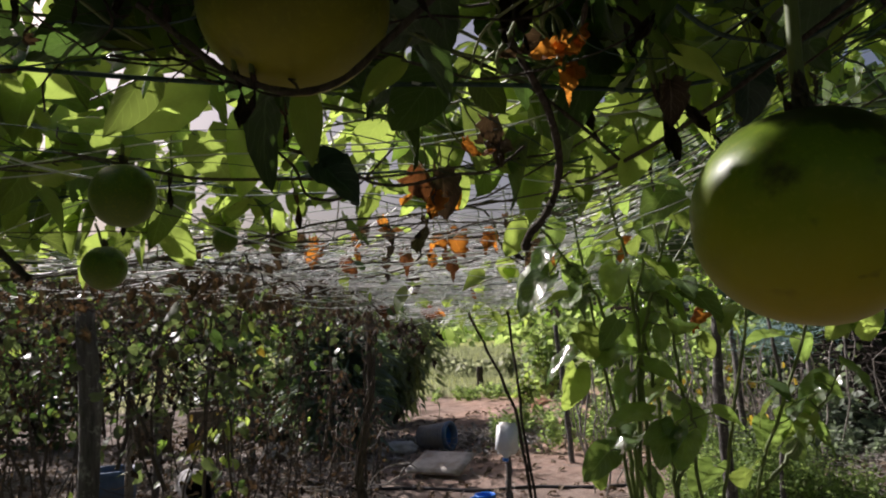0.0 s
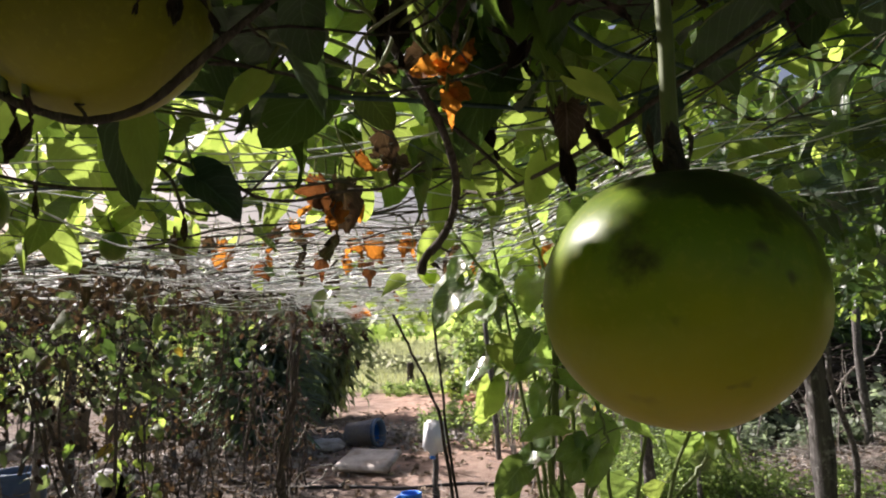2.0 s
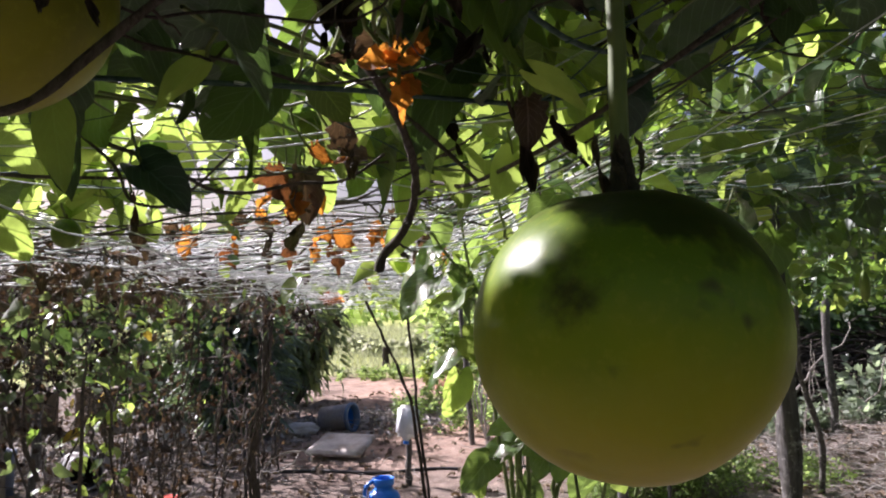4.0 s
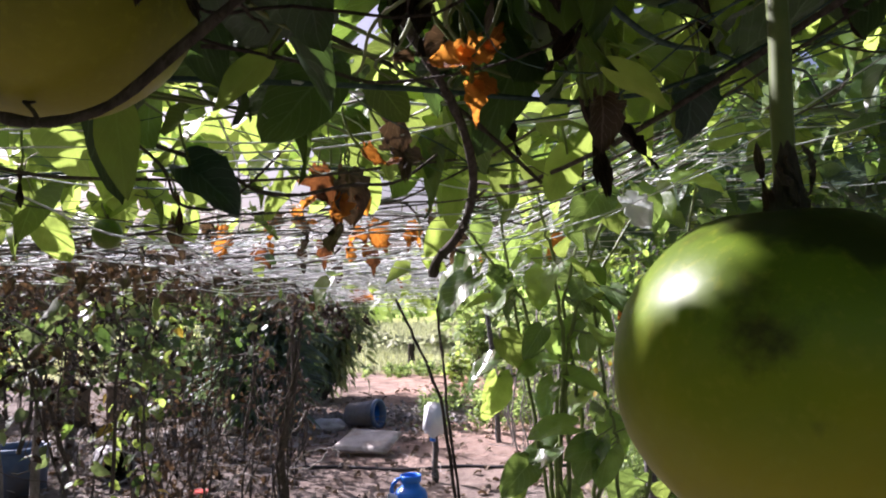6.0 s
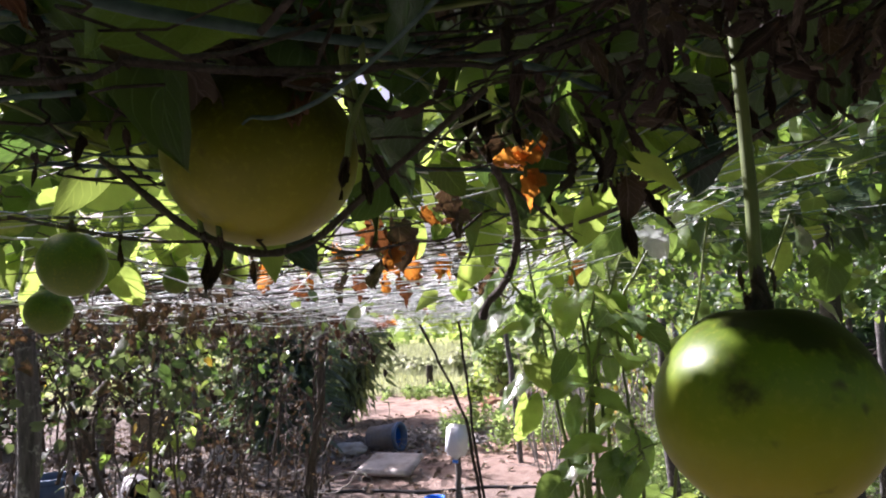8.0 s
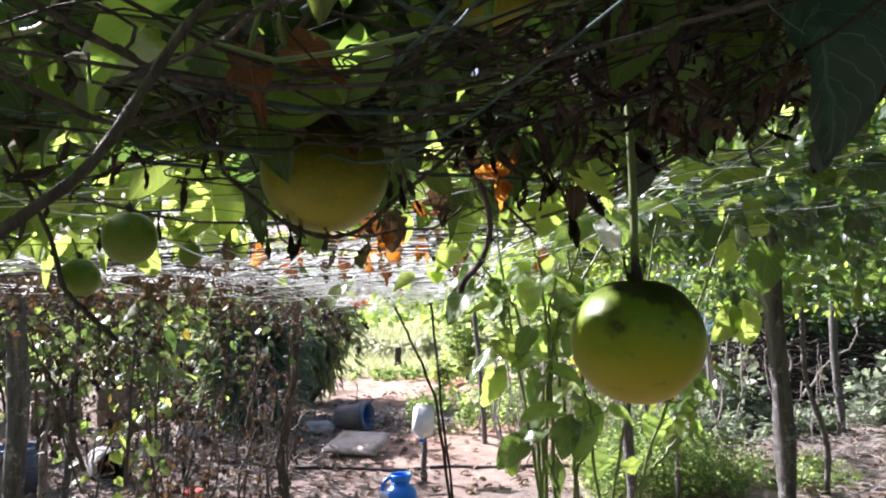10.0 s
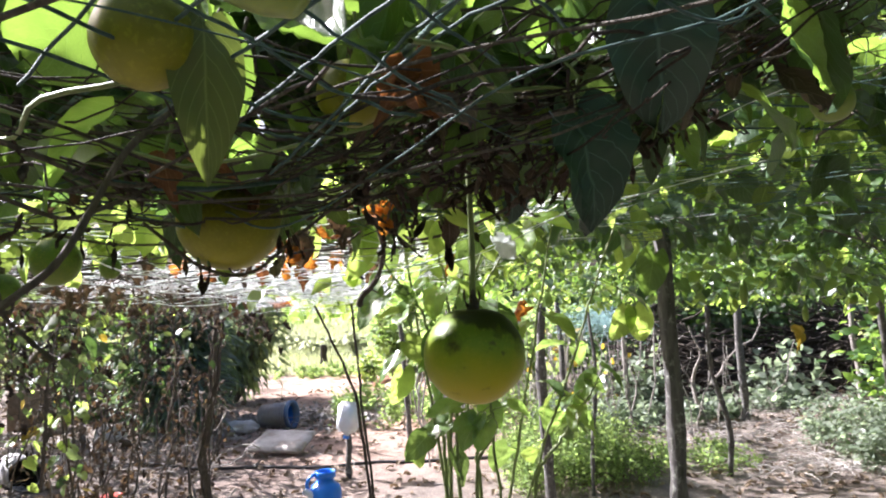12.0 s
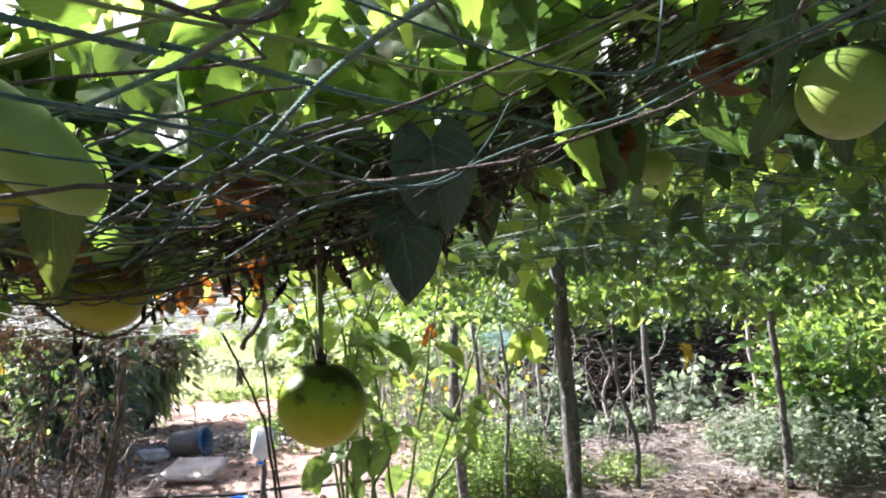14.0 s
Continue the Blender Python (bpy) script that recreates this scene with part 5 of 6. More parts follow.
vine_twig([(0.02, 0.46, 1.905), (0.05, 0.515, 1.872), (0.06, 0.555, 1.852), (0.063, 0.58, 1.838), (0.06, 0.6, 1.818), (0.049, 0.61, 1.8), (0.037, 0.616, 1.79), (0.0345, 0.62, 1.778)], 0.0026, 0.0036, "thick dark twig hanging in a hook")
vine_twig([(-0.122, 0.262, 1.843), (-0.109, 0.262, 1.832), (-0.096, 0.262, 1.82), (-0.085, 0.262, 1.812), (-0.064, 0.262, 1.804), (-0.045, 0.262, 1.808), (-0.03, 0.262, 1.822), (0.02, 0.26, 1.862)], 0.0014, 0.0014, "brown vine looped under a fruit")
vine_twig([(-0.21, -0.06, 1.9), (-0.14, 0.02, 1.86), (-0.09, 0.1, 1.84), (-0.03, 0.16, 1.87), (0.03, 0.2, 1.9)], 0.0013, 0.001, "brown vine crossing under the net")
vine_twig([(-0.28, 0.33, 1.88), (-0.245, 0.326, 1.815), (-0.236, 0.325, 1.78), (-0.202, 0.323, 1.748)], 0.0014, 0.0018, "brown vine hanging in an arc")
vine_twig([(-0.122, 0.026, 1.782), (-0.096, 0.031, 1.803), (-0.080, 0.056, 1.851), (-0.061, 0.072, 1.875), (-0.043, 0.086, 1.926)], 0.0016, 0.0014, "crooked brown vine hanging close under the net")
vine_twig([(-0.136, 0.054, 1.836), (-0.111, 0.082, 1.824), (-0.080, 0.117, 1.846), (-0.052, 0.131, 1.884), (-0.035, 0.125, 1.937)], 0.0012, 0.001, "thin brown vine crossing the net")
vine_twig([(-0.19, 0.63, 1.89), (-0.157, 0.626, 1.861), (-0.15, 0.628, 1.834), (-0.122, 0.628, 1.829), (-0.097, 0.626, 1.847), (-0.07, 0.64, 1.88)], 0.0014, 0.001, "thin brown vine curling under the net")
vine_twig([(-0.18, 0.64, 1.885), (-0.138, 0.625, 1.868), (-0.116, 0.625, 1.86), (-0.093, 0.626, 1.842), (-0.06, 0.625, 1.838), (-0.023, 0.623, 1.847), (0.01, 0.622, 1.844), (0.04, 0.64, 1.87)], 0.0018, 0.0012, "brown vine sagging under the net")
vine_twig([(-0.03, 0.5, 1.915), (0.016, 0.517, 1.897), (0.039, 0.517, 1.884), (0.076, 0.519, 1.851), (0.1, 0.53, 1.83)], 0.0017, 0.0012, "brown twig slanting down from the net")
vine_twig([(-0.35, 0.6, 1.88), (-0.25, 0.64, 1.858), (-0.1, 0.7, 1.862), (0.1, 0.8, 1.9)], 0.0016, 0.0012, "thin brown vine under the net")


# ---------------------------------------------------------------- climbing shoots below the net
shoots = []


def shoot(*pts):
    pts = np.array(pts)
    pts[0, 2] = 0.0
    ob = thing("climbing_vine", "green climbing vine shoot with glossy leaves rising to the net", "vine", pts[0], "climbing vine shoots")
    Q = pts - pts[0]
    s = np.linspace(0, len(Q) - 1, 40)
    Q = np.stack([np.interp(s, np.arange(len(Q)), Q[:, c]) for c in range(3)], -1)
    for _ in range(3):
        Q[1:-1] = (Q[:-2] + Q[1:-1] * 2 + Q[2:]) / 4
    build("stem", *tube(Q + 0.0015 * rng.normal(size=Q.shape), np.linspace(0.005, 0.002, 40), 7), M_VINE_GREEN, ob)
    shoots.append((ob, Q + pts[0]))


shoot((0.264, 1.458, 0.755), (0.232, 1.278, 1.418), (0.241, 1.262, 1.639), (0.278, 1.249, 1.794), (0.319, 1.219, 1.920))
shoot((0.294, 1.458, 0.755), (0.250, 1.278, 1.418), (0.246, 1.259, 1.675), (0.228, 1.247, 1.831), (0.202, 1.220, 1.929))
shoot((0.283, 1.511, 0.719), (0.241, 1.360, 1.398), (0.246, 1.344, 1.613), (0.315, 1.329, 1.789), (0.403, 1.317, 1.935))
shoot((0.313, 1.404, 0.791), (0.303, 1.308, 1.410), (0.275, 1.296, 1.580), (0.247, 1.283, 1.749), (0.294, 1.270, 1.918))
shoot((0.245, 1.406, 0.792), (0.227, 1.308, 1.420), (0.223, 1.295, 1.599), (0.190, 1.284, 1.749), (0.084, 1.226, 1.884))
shoot((0.294, 1.405, 0.791), (0.283, 1.255, 1.450), (0.328, 1.249, 1.513), (0.310, 1.244, 1.586))
shoot((0.402, 1.403, 0.791), (0.407, 1.276, 1.409), (0.462, 1.270, 1.473), (0.513, 1.264, 1.546), (0.545, 1.260, 1.592))

for k in range(4):
    fx, tx = 0.27 + U(-0.05, 0.12), U(0.08, 0.6)
    shoot((fx, 1.45 + U(-0.05, 0.08), 0.0), (fx + U(-0.03, 0.03), 1.35, 0.7), (0.7 * fx + 0.3 * tx, 1.3 + U(-0.04, 0.04), 1.3), (0.3 * fx + 0.7 * tx, 1.28, 1.65), (tx, 1.25, 1.93))


def shoot_leaf(at, size, along, up, mat):
    """A leaf on a stalk that springs from the nearest shoot."""
    at = np.array(at, float)
    ob, Q = min(shoots, key=lambda v: np.min(np.linalg.norm(v[1] - at, axis=1)))
    i = int(np.argmin(np.linalg.norm(Q - at, axis=1)))
    o = np.array(ob.location)
    stalk = build("leaf_stalk", *tube(wander(Q[i] - o, at - o, 6, 0.04), 0.0014, 5), M_VINE_GREEN, ob)
    V, F, uv = scatter(SHAPE_LONG if size < 0.065 else SHAPE_CRINKLED, (at - o)[None], np.array([along], float), np.array([up], float), 0.9 * size)
    build("leaf", V, F, M_LEAF_GLOSSY if mat in (M_LEAF, M_LEAF_GREY) else mat, stalk, loop_uv=uv)


shoot_leaf((0.149, 1.259, 1.698), 0.075, (0.6, 0, -0.5), (0, -1, 0.5), M_LEAF_YOUNG)
shoot_leaf((0.140, 1.263, 1.639), 0.08, (-0.1, 0, -1), (0.6, -1, 0.2), M_LEAF_YOUNG)
shoot_leaf((0.250, 1.261, 1.639), 0.085, (1, 0, -0.25), (0, -0.5, 1), M_LEAF_GREY)
shoot_leaf((0.227, 1.263, 1.629), 0.07, (-0.5, 0, -0.8), (-0.6, -0.6, 0.8), M_LEAF_GREY)
shoot_leaf((0.227, 1.270, 1.528), 0.08, (-0.8, 0, -0.35), (-0.4, -0.6, 0.9), M_LEAF_GREY)
shoot_leaf((0.172, 1.273, 1.501), 0.07, (-0.3, 0, -1), (-0.8, -1, 0.2), M_LEAF_YOUNG)
shoot_leaf((0.306, 1.266, 1.565), 0.075, (0.5, 0, -0.6), (0, -1, 0.4), M_LEAF)
shoot_leaf((0.287, 1.269, 1.528), 0.06, (0.3, 0, -1), (0, -1, 0.2), M_LEAF_YOUNG)
shoot_leaf((0.122, 1.245, 1.887), 0.06, (-0.2, 0, -1), (0, -1, 0.3), M_LEAF)
shoot_leaf((0.131, 1.251, 1.804), 0.06, (0.8, 0, -0.4), (0, -1, 0.6), M_LEAF)
shoot_leaf((0.195, 1.249, 1.822), 0.05, (-0.8, 0, -0.3), (0, -0.6, 1), M_LEAF_YOUNG)
shoot_leaf((0.168, 1.253, 1.767), 0.06, (-0.4, 0.3, -0.8), (-0.4, -0.6, 0.8), M_LEAF_GREY)
shoot_leaf((0.278, 1.256, 1.703), 0.05, (0.1, 0, -1), (0, -1, 0.2), M_LEAF)
shoot_leaf((0.342, 1.256, 1.684), 0.05, (0.5, 0, -0.7), (0, -1, 0.3), M_LEAF_YOUNG)
shoot_leaf((0.241, 1.275, 1.464), 0.08, (0.5, 0, -0.8), (0.3, -0.6, 0.8), M_LEAF_GREY)
shoot_leaf((0.204, 1.257, 1.712), 0.06, (-0.3, 0, -1), (0.3, -1, 0.2), M_LEAF)
shoot_leaf((0.269, 1.250, 1.785), 0.05, (0.6, 0, -0.3), (0, -0.8, 0.7), M_LEAF)
shoot_leaf((0.251, 1.244, 1.868), 0.05, (0.6, 0, -0.5), (0, -0.9, 0.6), M_LEAF)
shoot_leaf((0.233, 1.286, 1.712), 0.07, (0.4, 0, -0.9), (-0.3, -1, 0.3), M_LEAF)
shoot_leaf((0.575, 1.339, 1.6), 0.085, (-0.8, 0, -0.7), (-0.3, -0.7, 0.8), M_LEAF_GREY)
shoot_leaf((0.505, 1.272, 1.535), 0.08, (0.9, 0, -0.6), (0, -0.6, 1), M_LEAF_GREY)
for k in range(75):
    ob, Q = shoots[int(U(0, len(shoots)))]
    i = int(U(24, 40))
    a = U(0, 6.28)
    shoot_leaf(Q[i] + np.array((math.cos(a), math.sin(a), U(-0.2, 0.3))) * U(0.02, 0.08), U(0.055, 0.09), (math.cos(a), math.sin(a), U(-0.9, 0.2)), (U(-0.6, 0.6), U(-0.8, 0.2), 0.8), M_LEAF if U() < 0.6 else M_LEAF_YOUNG)
# A leaf in sky glare; the glare is in its pale colour.
leaf_sprig("pale_leaf", (0.31, 1.12, 1.9), 0.06, (0.5, 0, -0.6), (-0.6, -0.5, 0.6), M_PALE, "leaf coloured whitish for the sun's glare on it", CURLED[1], 0.03)


# ---------------------------------------------------------------- things on the ground
def gz_at(x, y):
    return float(ground_z(x, y))


def slab():
    ob = thing("concrete_slab", "flat grey concrete slab lying on the soil", "slab", (-0.66, 9.1, 0.115), turn=(13, 0, -24))
    bm = bmesh.new()
    bmesh.ops.create_cube(bm, size=1)
    bmesh.ops.scale(bm, vec=(0.72, 0.56, 0.06), verts=bm.verts)
    bmesh.ops.bevel(bm, geom=list(bm.edges), offset=0.012, segments=2, affect='EDGES')
    bmesh.ops.subdivide_edges(bm, edges=[e for e in bm.edges if e.calc_length() > 0.3], cuts=6, use_grid_fill=True)
    for v in bm.verts:
        v.co.x -= 0.14 * max(0.0, v.co.x + 0.1) * (v.co.y + 0.28) / 0.56
        v.co += 0.004 * noise.noise_vector(v.co * 9)
    part("block", bm, M_CONCRETE, ob)


def bucket():
    ob = thing("bucket", "grimy grey plastic bucket lying on its side", "bucket", (-0.85, 10.75, 0.19), turn=(0, 86, -24))
    R0, R1, h = 0.16, 0.185, 0.48
    part("body", lathe([(0.002, -h / 2), (R0, -h / 2), (R0 + 0.004, -h / 2 + 0.02), (R1, h / 2), (R1 - 0.008, h / 2), (R0 - 0.01, -h / 2 + 0.03), (0.002, -h / 2 + 0.03)], 32), M_BUCKET, ob)
    rim = part("rim", lathe([(R1 + 0.001, h / 2 - 0.05), (R1 + 0.016, h / 2 - 0.045), (R1 + 0.016, h / 2 + 0.004), (R1 - 0.02, h / 2 + 0.005), (R1 - 0.026, h / 2 - 0.09)], 32), M_DULL_BLUE, ob, "dull blue plastic rim")
    part("lining", lathe([(R1 - 0.012, h / 2 + 0.004), (R1 - 0.016, h / 2 - 0.06), (R0 - 0.006, -h / 2 + 0.05)], 32), M_BLUE, ob, "bright blue inside")
    for z in (h / 2 - 0.085, h / 2 - 0.12):
        part("rib", lathe([(R1 - 0.008, z), (R1 + 0.006, z + 0.004), (R1 + 0.006, z + 0.012), (R1 - 0.008, z + 0.016)], 32), M_BUCKET, ob)
    a = np.linspace(0, math.pi, 18)
    build("handle", *tube(np.stack([0.0 * a + h / 2 - 0.03 + 0.2 * np.sin(a), R1 * 1.08 * np.cos(a), 0 * a], -1)[:, [2, 1, 0]] + np.array((0.02, 0, 0)), 0.004, 6), M_STICK, rim, "bent wire handle")


def white_jug():
    ob = thing("plastic_jug", "translucent white plastic jug hung upside down on a stake", "jug", (0.1, 7.55, 0.6), turn=(172, 12, 30))
    bm = bmesh.new()
    bmesh.ops.create_cube(bm, size=1)
    bmesh.ops.scale(bm, vec=(0.2, 0.15, 0.3), verts=bm.verts)
    bmesh.ops.bevel(bm, geom=list(bm.edges), offset=0.03, segments=3, affect='EDGES')
    part("body", bm, M_WHITE, ob)
    neck = part("neck", lathe([(0.06, 0.125), (0.045, 0.16), (0.024, 0.175), (0.024, 0.2), (0.002, 0.2)], 20), M_WHITE, ob)
    part("cap", lathe([(0.028, 0.19), (0.028, 0.22), (0.002, 0.22)], 20), M_BLUE, neck, "blue screw cap")
    a = np.linspace(0, math.pi, 14)
    build("handle", *tube(np.stack([0.085 + 0.04 * np.sin(a), 0 * a, 0.05 + 0.09 * np.cos(a)], -1), 0.012, 8), M_WHITE, ob)


def blue_jug():
    ob = thing("blue_jug", "bright blue plastic jug with wide open mouth standing on soil", "jug", (-0.12, 6.4, 0.0), turn=(0, 0, 200))
    part("body", lathe([(0.002, 0.0), (0.125, 0.0), (0.135, 0.015), (0.14, 0.1), (0.135, 0.17), (0.12, 0.205), (0.09, 0.225), (0.075, 0.24), (0.072, 0.28), (0.002, 0.24)], 32), M_BLUE, ob)
    part("mouth", lathe([(0.073, 0.262), (0.086, 0.27), (0.09, 0.285), (0.09, 0.32), (0.086, 0.326), (0.078, 0.32), (0.074, 0.27), (0.068, 0.25)], 32), M_BLUE, ob, "wide blue rim")
    a = np.linspace(0, math.pi, 16)
    build("handle", *tube(np.stack([0.08 + 0.085 * np.sin(a), 0 * a, 0.22 + 0.085 * np.cos(a)], -1), 0.016, 8), M_BLUE, ob)
    build("spout", *tube(np.array([(0.1, 0.02, 0.12), (0.17, 0.02, 0.17), (0.2, 0.02, 0.18)]), np.array([0.035, 0.03, 0.026]), 12), M_WHITE, ob, "pale grey spout")


def stone(at, sx, sy, sz, label, material, name="stone", seed=0):
    ob = thing(name, label, "stone", at)
    bm = bmesh.new()
    bmesh.ops.create_icosphere(bm, subdivisions=4, radius=1)
    for v in bm.verts:
        v.co *= 1 + 0.25 * noise.noise(v.co * 1.6 + Vector((seed, 0, 0))) + 0.06 * noise.noise(v.co * 6)
        v.co = Vector((v.co.x * sx, v.co.y * sy, v.co.z * sz))
    part("body", bm, material, ob)


def pot(at, R, h, label, material, turn=(0, 0, 0), name="plant_pot", taper=0.8):
    ob = thing(name, label, "pot", at, turn=turn)
    part("body", lathe([(0.002, 0), (R * taper, 0), (R, h * 0.9), (R * 1.0, h * 0.93), (R * 0.9, h * 0.93), (R * taper * 0.9, 0.05), (0.002, 0.05)], 28), material, ob)
    part("rim", lathe([(R * 0.99, h * 0.88), (R * 1.08, h * 0.89), (R * 1.08, h), (R * 0.9, h), (R * 0.89, h * 0.9)], 28), material, ob)
    return ob


slab()
bucket()
white_jug()
post((0.1, 7.62, 0.0), (0.11, 7.6, 0.5), 0.028, "short wooden stake holding a plastic jug", "stake", group="stakes")
blue_jug()
stone((-1.38, 10.65, 0.06), 0.3, 0.18, 0.1, "pale rounded lump of stone beside the bucket", M_SACK)
pipe = thing("pipe_section", "pale grey pipe section lying with its dark mouth open", "pipe", (-3.28, 8.05, 0.168), turn=(86, 0, 32))
part("wall", lathe([(0.152, -0.1), (0.162, -0.1), (0.162, 0.5), (0.158, 0.505), (0.148, 0.505), (0.145, 0.5), (0.145, 0.47)], 36), M_PIPE, pipe)
# The bore is lined in black, unlike the pale wall.
part("bore", lathe([(0.1445, 0.48), (0.143, -0.09), (0.002, -0.095)], 36), M_BLACK, pipe, "dark inside of the pipe")
pot((-3.95, 7.6, 0.0), 0.25, 0.44, "faded blue plastic drum standing in litter", M_DULL_BLUE, (0, 0, 10), "plastic_drum", 0.97)
pot((-5.35, 11.5, 0.0), 0.34, 0.62, "weathered grey clay ring standing on the soil", M_CLAY, (0, 0, 0), "clay_ring", 0.98)
pot((-4.6, 11.9, 0.0), 0.3, 0.6, "weathered grey clay ring beside another", M_CLAY, (0, 0, 0), "clay_ring", 0.98)
pot((-2.1, 7.2, 0.0), 0.09, 0.05, "small red plastic dish on the ground", M_RED, (0, 0, 0), "dish", 0.8)
stone((0.9, 14.7, 0.12), 0.2, 0.18, 0.15, "reddish clod of earth on the path", plain_material("red_clod", (0.3, 0.15, 0.09), (0.42, 0.24, 0.15), 12, 0.95, 0.1, 0.02), "earth_clod", 4)
post((-0.37, 20.3, 0.0), (-0.36, 20.3, 0.62), 0.09, "short burnt tree stump in the grass", "stump", M_DARK_STICK, group="stumps")

bd = thing("broken_board", "broken grey board leaning in the litter", "board", (-2.95, 10.2, 0.12), turn=(55, 10, 20))
bm = bmesh.new()
bmesh.ops.create_cube(bm, size=1)
bmesh.ops.scale(bm, vec=(0.42, 0.3, 0.02), verts=bm.verts)
bmesh.ops.bevel(bm, geom=list(bm.edges), offset=0.004, segments=1, affect='EDGES')
part("plank", bm, M_CONCRETE, bd)

hose = thing("garden_hose", "black hose lying across the soil", "hose", (0, 0, 0))
hx = np.linspace(-3.4, 2.2, 60)
hy = 8.45 - 0.17 * (hx + 2) + 0.1 * np.sin(2.1 * hx) + 0.05 * np.sin(5 * hx)
build("pipe", *tube(np.stack([hx, hy, ground_z(hx, hy) + 0.018], -1), 0.018, 8), M_BLACK, hose)

# ground litter
n = 7500
x, y = U(-6.5, 7.5, n), U(3.5, 15, n)
keep = ((np.abs(x - 1.0 + 0.1 * y) > 1.9) | (U(0, 1, n) < 0.4)) & (np.hypot(x + 0.66, y - 9.1) > 0.5)
x, y = x[keep], y[keep]
n = len(x)
ang = U(0, 6.28, n)
tagged(leaves("leaf_litter", SHAPE_DRY, np.stack([x, y, ground_z(x, y) + 0.012], -1), np.stack([np.cos(ang), np.sin(ang), U(-0.1, 0.3, n)], -1), np.stack([0.3 * rng.normal(size=n), 0.3 * rng.normal(size=n), np.ones(n)], -1), U(0.03, 0.1, n), M_LITTER),
       "dry grey and brown leaves strewn over the soil", "litter", kind="stuff")
for cx, cy, sx, sy, m in ((-0.5, 11.4, 1.4, 0.7, 1000), (-3.6, 9.6, 2.0, 1.3, 550)):
    x, y = cx + sx * rng.normal(size=m) * 0.6, cy + sy * rng.normal(size=m) * 0.6
    tagged(leaves("bleached_litter", SHAPE_DRY, np.stack([x, y, ground_z(x, y) + U(0.01, 0.08, m)], -1), ball_dirs(m) * (1, 1, 0.3), rng.normal(size=(m, 3)) * 0.5 + (0, 0, 1.0), U(0.05, 0.13, m), M_PALE_LITTER), "pale bleached leaves piled on the soil", "litter", kind="stuff")
straw = Pile()
for cx, cy, sx, sy, m in ((-0.7, 11.5, 1.3, 1.0, 260), (4.6, 8.0, 1.6, 1.0, 480), (5.0, 6.6, 1.1, 0.6, 330), (-3.2, 8.5, 1.8, 1.5, 260), (2.8, 9.0, 1.5, 1.5, 160), (0.5, 10, 2.5, 3, 120)):
    for k in range(m):
        px, py = cx + sx * rng.normal() * 0.6, cy + sy * rng.normal() * 0.6
        a, L = U(0, 6.28), U(0.08, 0.45)
        z = gz_at(px, py) + U(0.005, 0.09)
        straw.tube(wander((px, py, z), (px + L * math.cos(a), py + L * math.sin(a), z + U(-0.02, 0.05)), 5, 0.08), U(0.0015, 0.0045), 4)
tagged(straw.done("dry_straw", M_STRAW), "pale dry stalks and twigs littering the soil", "straw", kind="stuff")


# ---------------------------------------------------------------- hedge of dead vines
hedge_stems, tendrils = Pile(), Pile()
upright, fringe = [], []


def hedge_top(x):
    return 1.76 + 0.2 * float(smooth(-x, 0.3, 0.9))


for k in range(120):
    near = k < 50
    x0, y0 = (U(-4.2, -1.0), 3.45 + 0.9 * U(0, 1) ** 1.5) if near else (U(-6.5, -1.6), U(4.6, 9.5))
    if not near and (x0 > -2.8 or U() < 0.4) and U() < 0.8:
        continue
    P = wander((x0, y0, 0), (x0 + U(-0.25, 0.25), y0 + U(-0.2, 0.2), hedge_top(x0)), 16, 0.05)
    if U() < (0.7 if near else 0.8):
        P = P[int(U(7, 11)):]
    elif -0.56 < x0 / y0 < -0.34:
        P = P[8:]
    hedge_stems.tube(P, np.linspace(U(0.004, 0.012), 0.003, len(P)), 5)
    upright.append(P)
tagged(hedge_stems.done("dead_vine_stems", M_VINE), "upright dead vine stems forming a hedge", "vines", kind="stuff")
# the thick fringe of dead tendrils that hangs from the net's edge
for k in range(620):
    x0 = -0.35 - 4.2 * U(0, 1) ** 1.3
    if x0 > -1.15 and U() < 0.85:
        continue
    y0 = 3.35 + 0.75 * U(0, 1) - U(0, 0.8) * float(smooth(-x0, 1.1, 1.6))
    deep = 0.3 + 0.7 * float(smooth(-x0, 0.8, 1.4))
    z0 = hedge_top(x0) + U(-0.28, 0.03 + 0.08 * float(smooth(-x0, 1.1, 1.6))) * deep
    a, L = U(0, 6.28), U(0.1, 0.5) * deep
    P = wander((x0, y0, z0), (x0 + L * math.cos(a), y0 + 0.5 * L * math.sin(a), z0 + U(-0.4, 0.08) * deep), 9, 0.13)
    tendrils.tube(P, U(0.0012, 0.0035), 4)
    fringe.append(P)
edge = []
for k in range(950):
    y0 = 1.25 + 3.4 * U(0, 1) ** 1.35
    x0 = -0.41 - 0.05 * (y0 - 1.3) - 1.5 * U(0, 1) ** 1.3 * (0.35 + 0.4 * y0)
    z0 = float(net_z(x0, y0)) + U(-0.07, 0.02) - 0.02 * float(smooth(y0, 2.0, 3.0))
    a, L = U(0, 6.28), U(0.05, 0.16) * (0.6 + 0.25 * y0)
    P = wander((x0, y0, z0), (x0 + L * math.cos(a), y0 + 0.5 * L * math.sin(a), z0 - U(-0.03, 0.07) * (0.5 + 0.35 * y0)), 9, 0.15)
    tendrils.tube(P, U(0.0007, 0.0017) * (0.6 + 0.2 * y0), 4)
    edge.append(P)
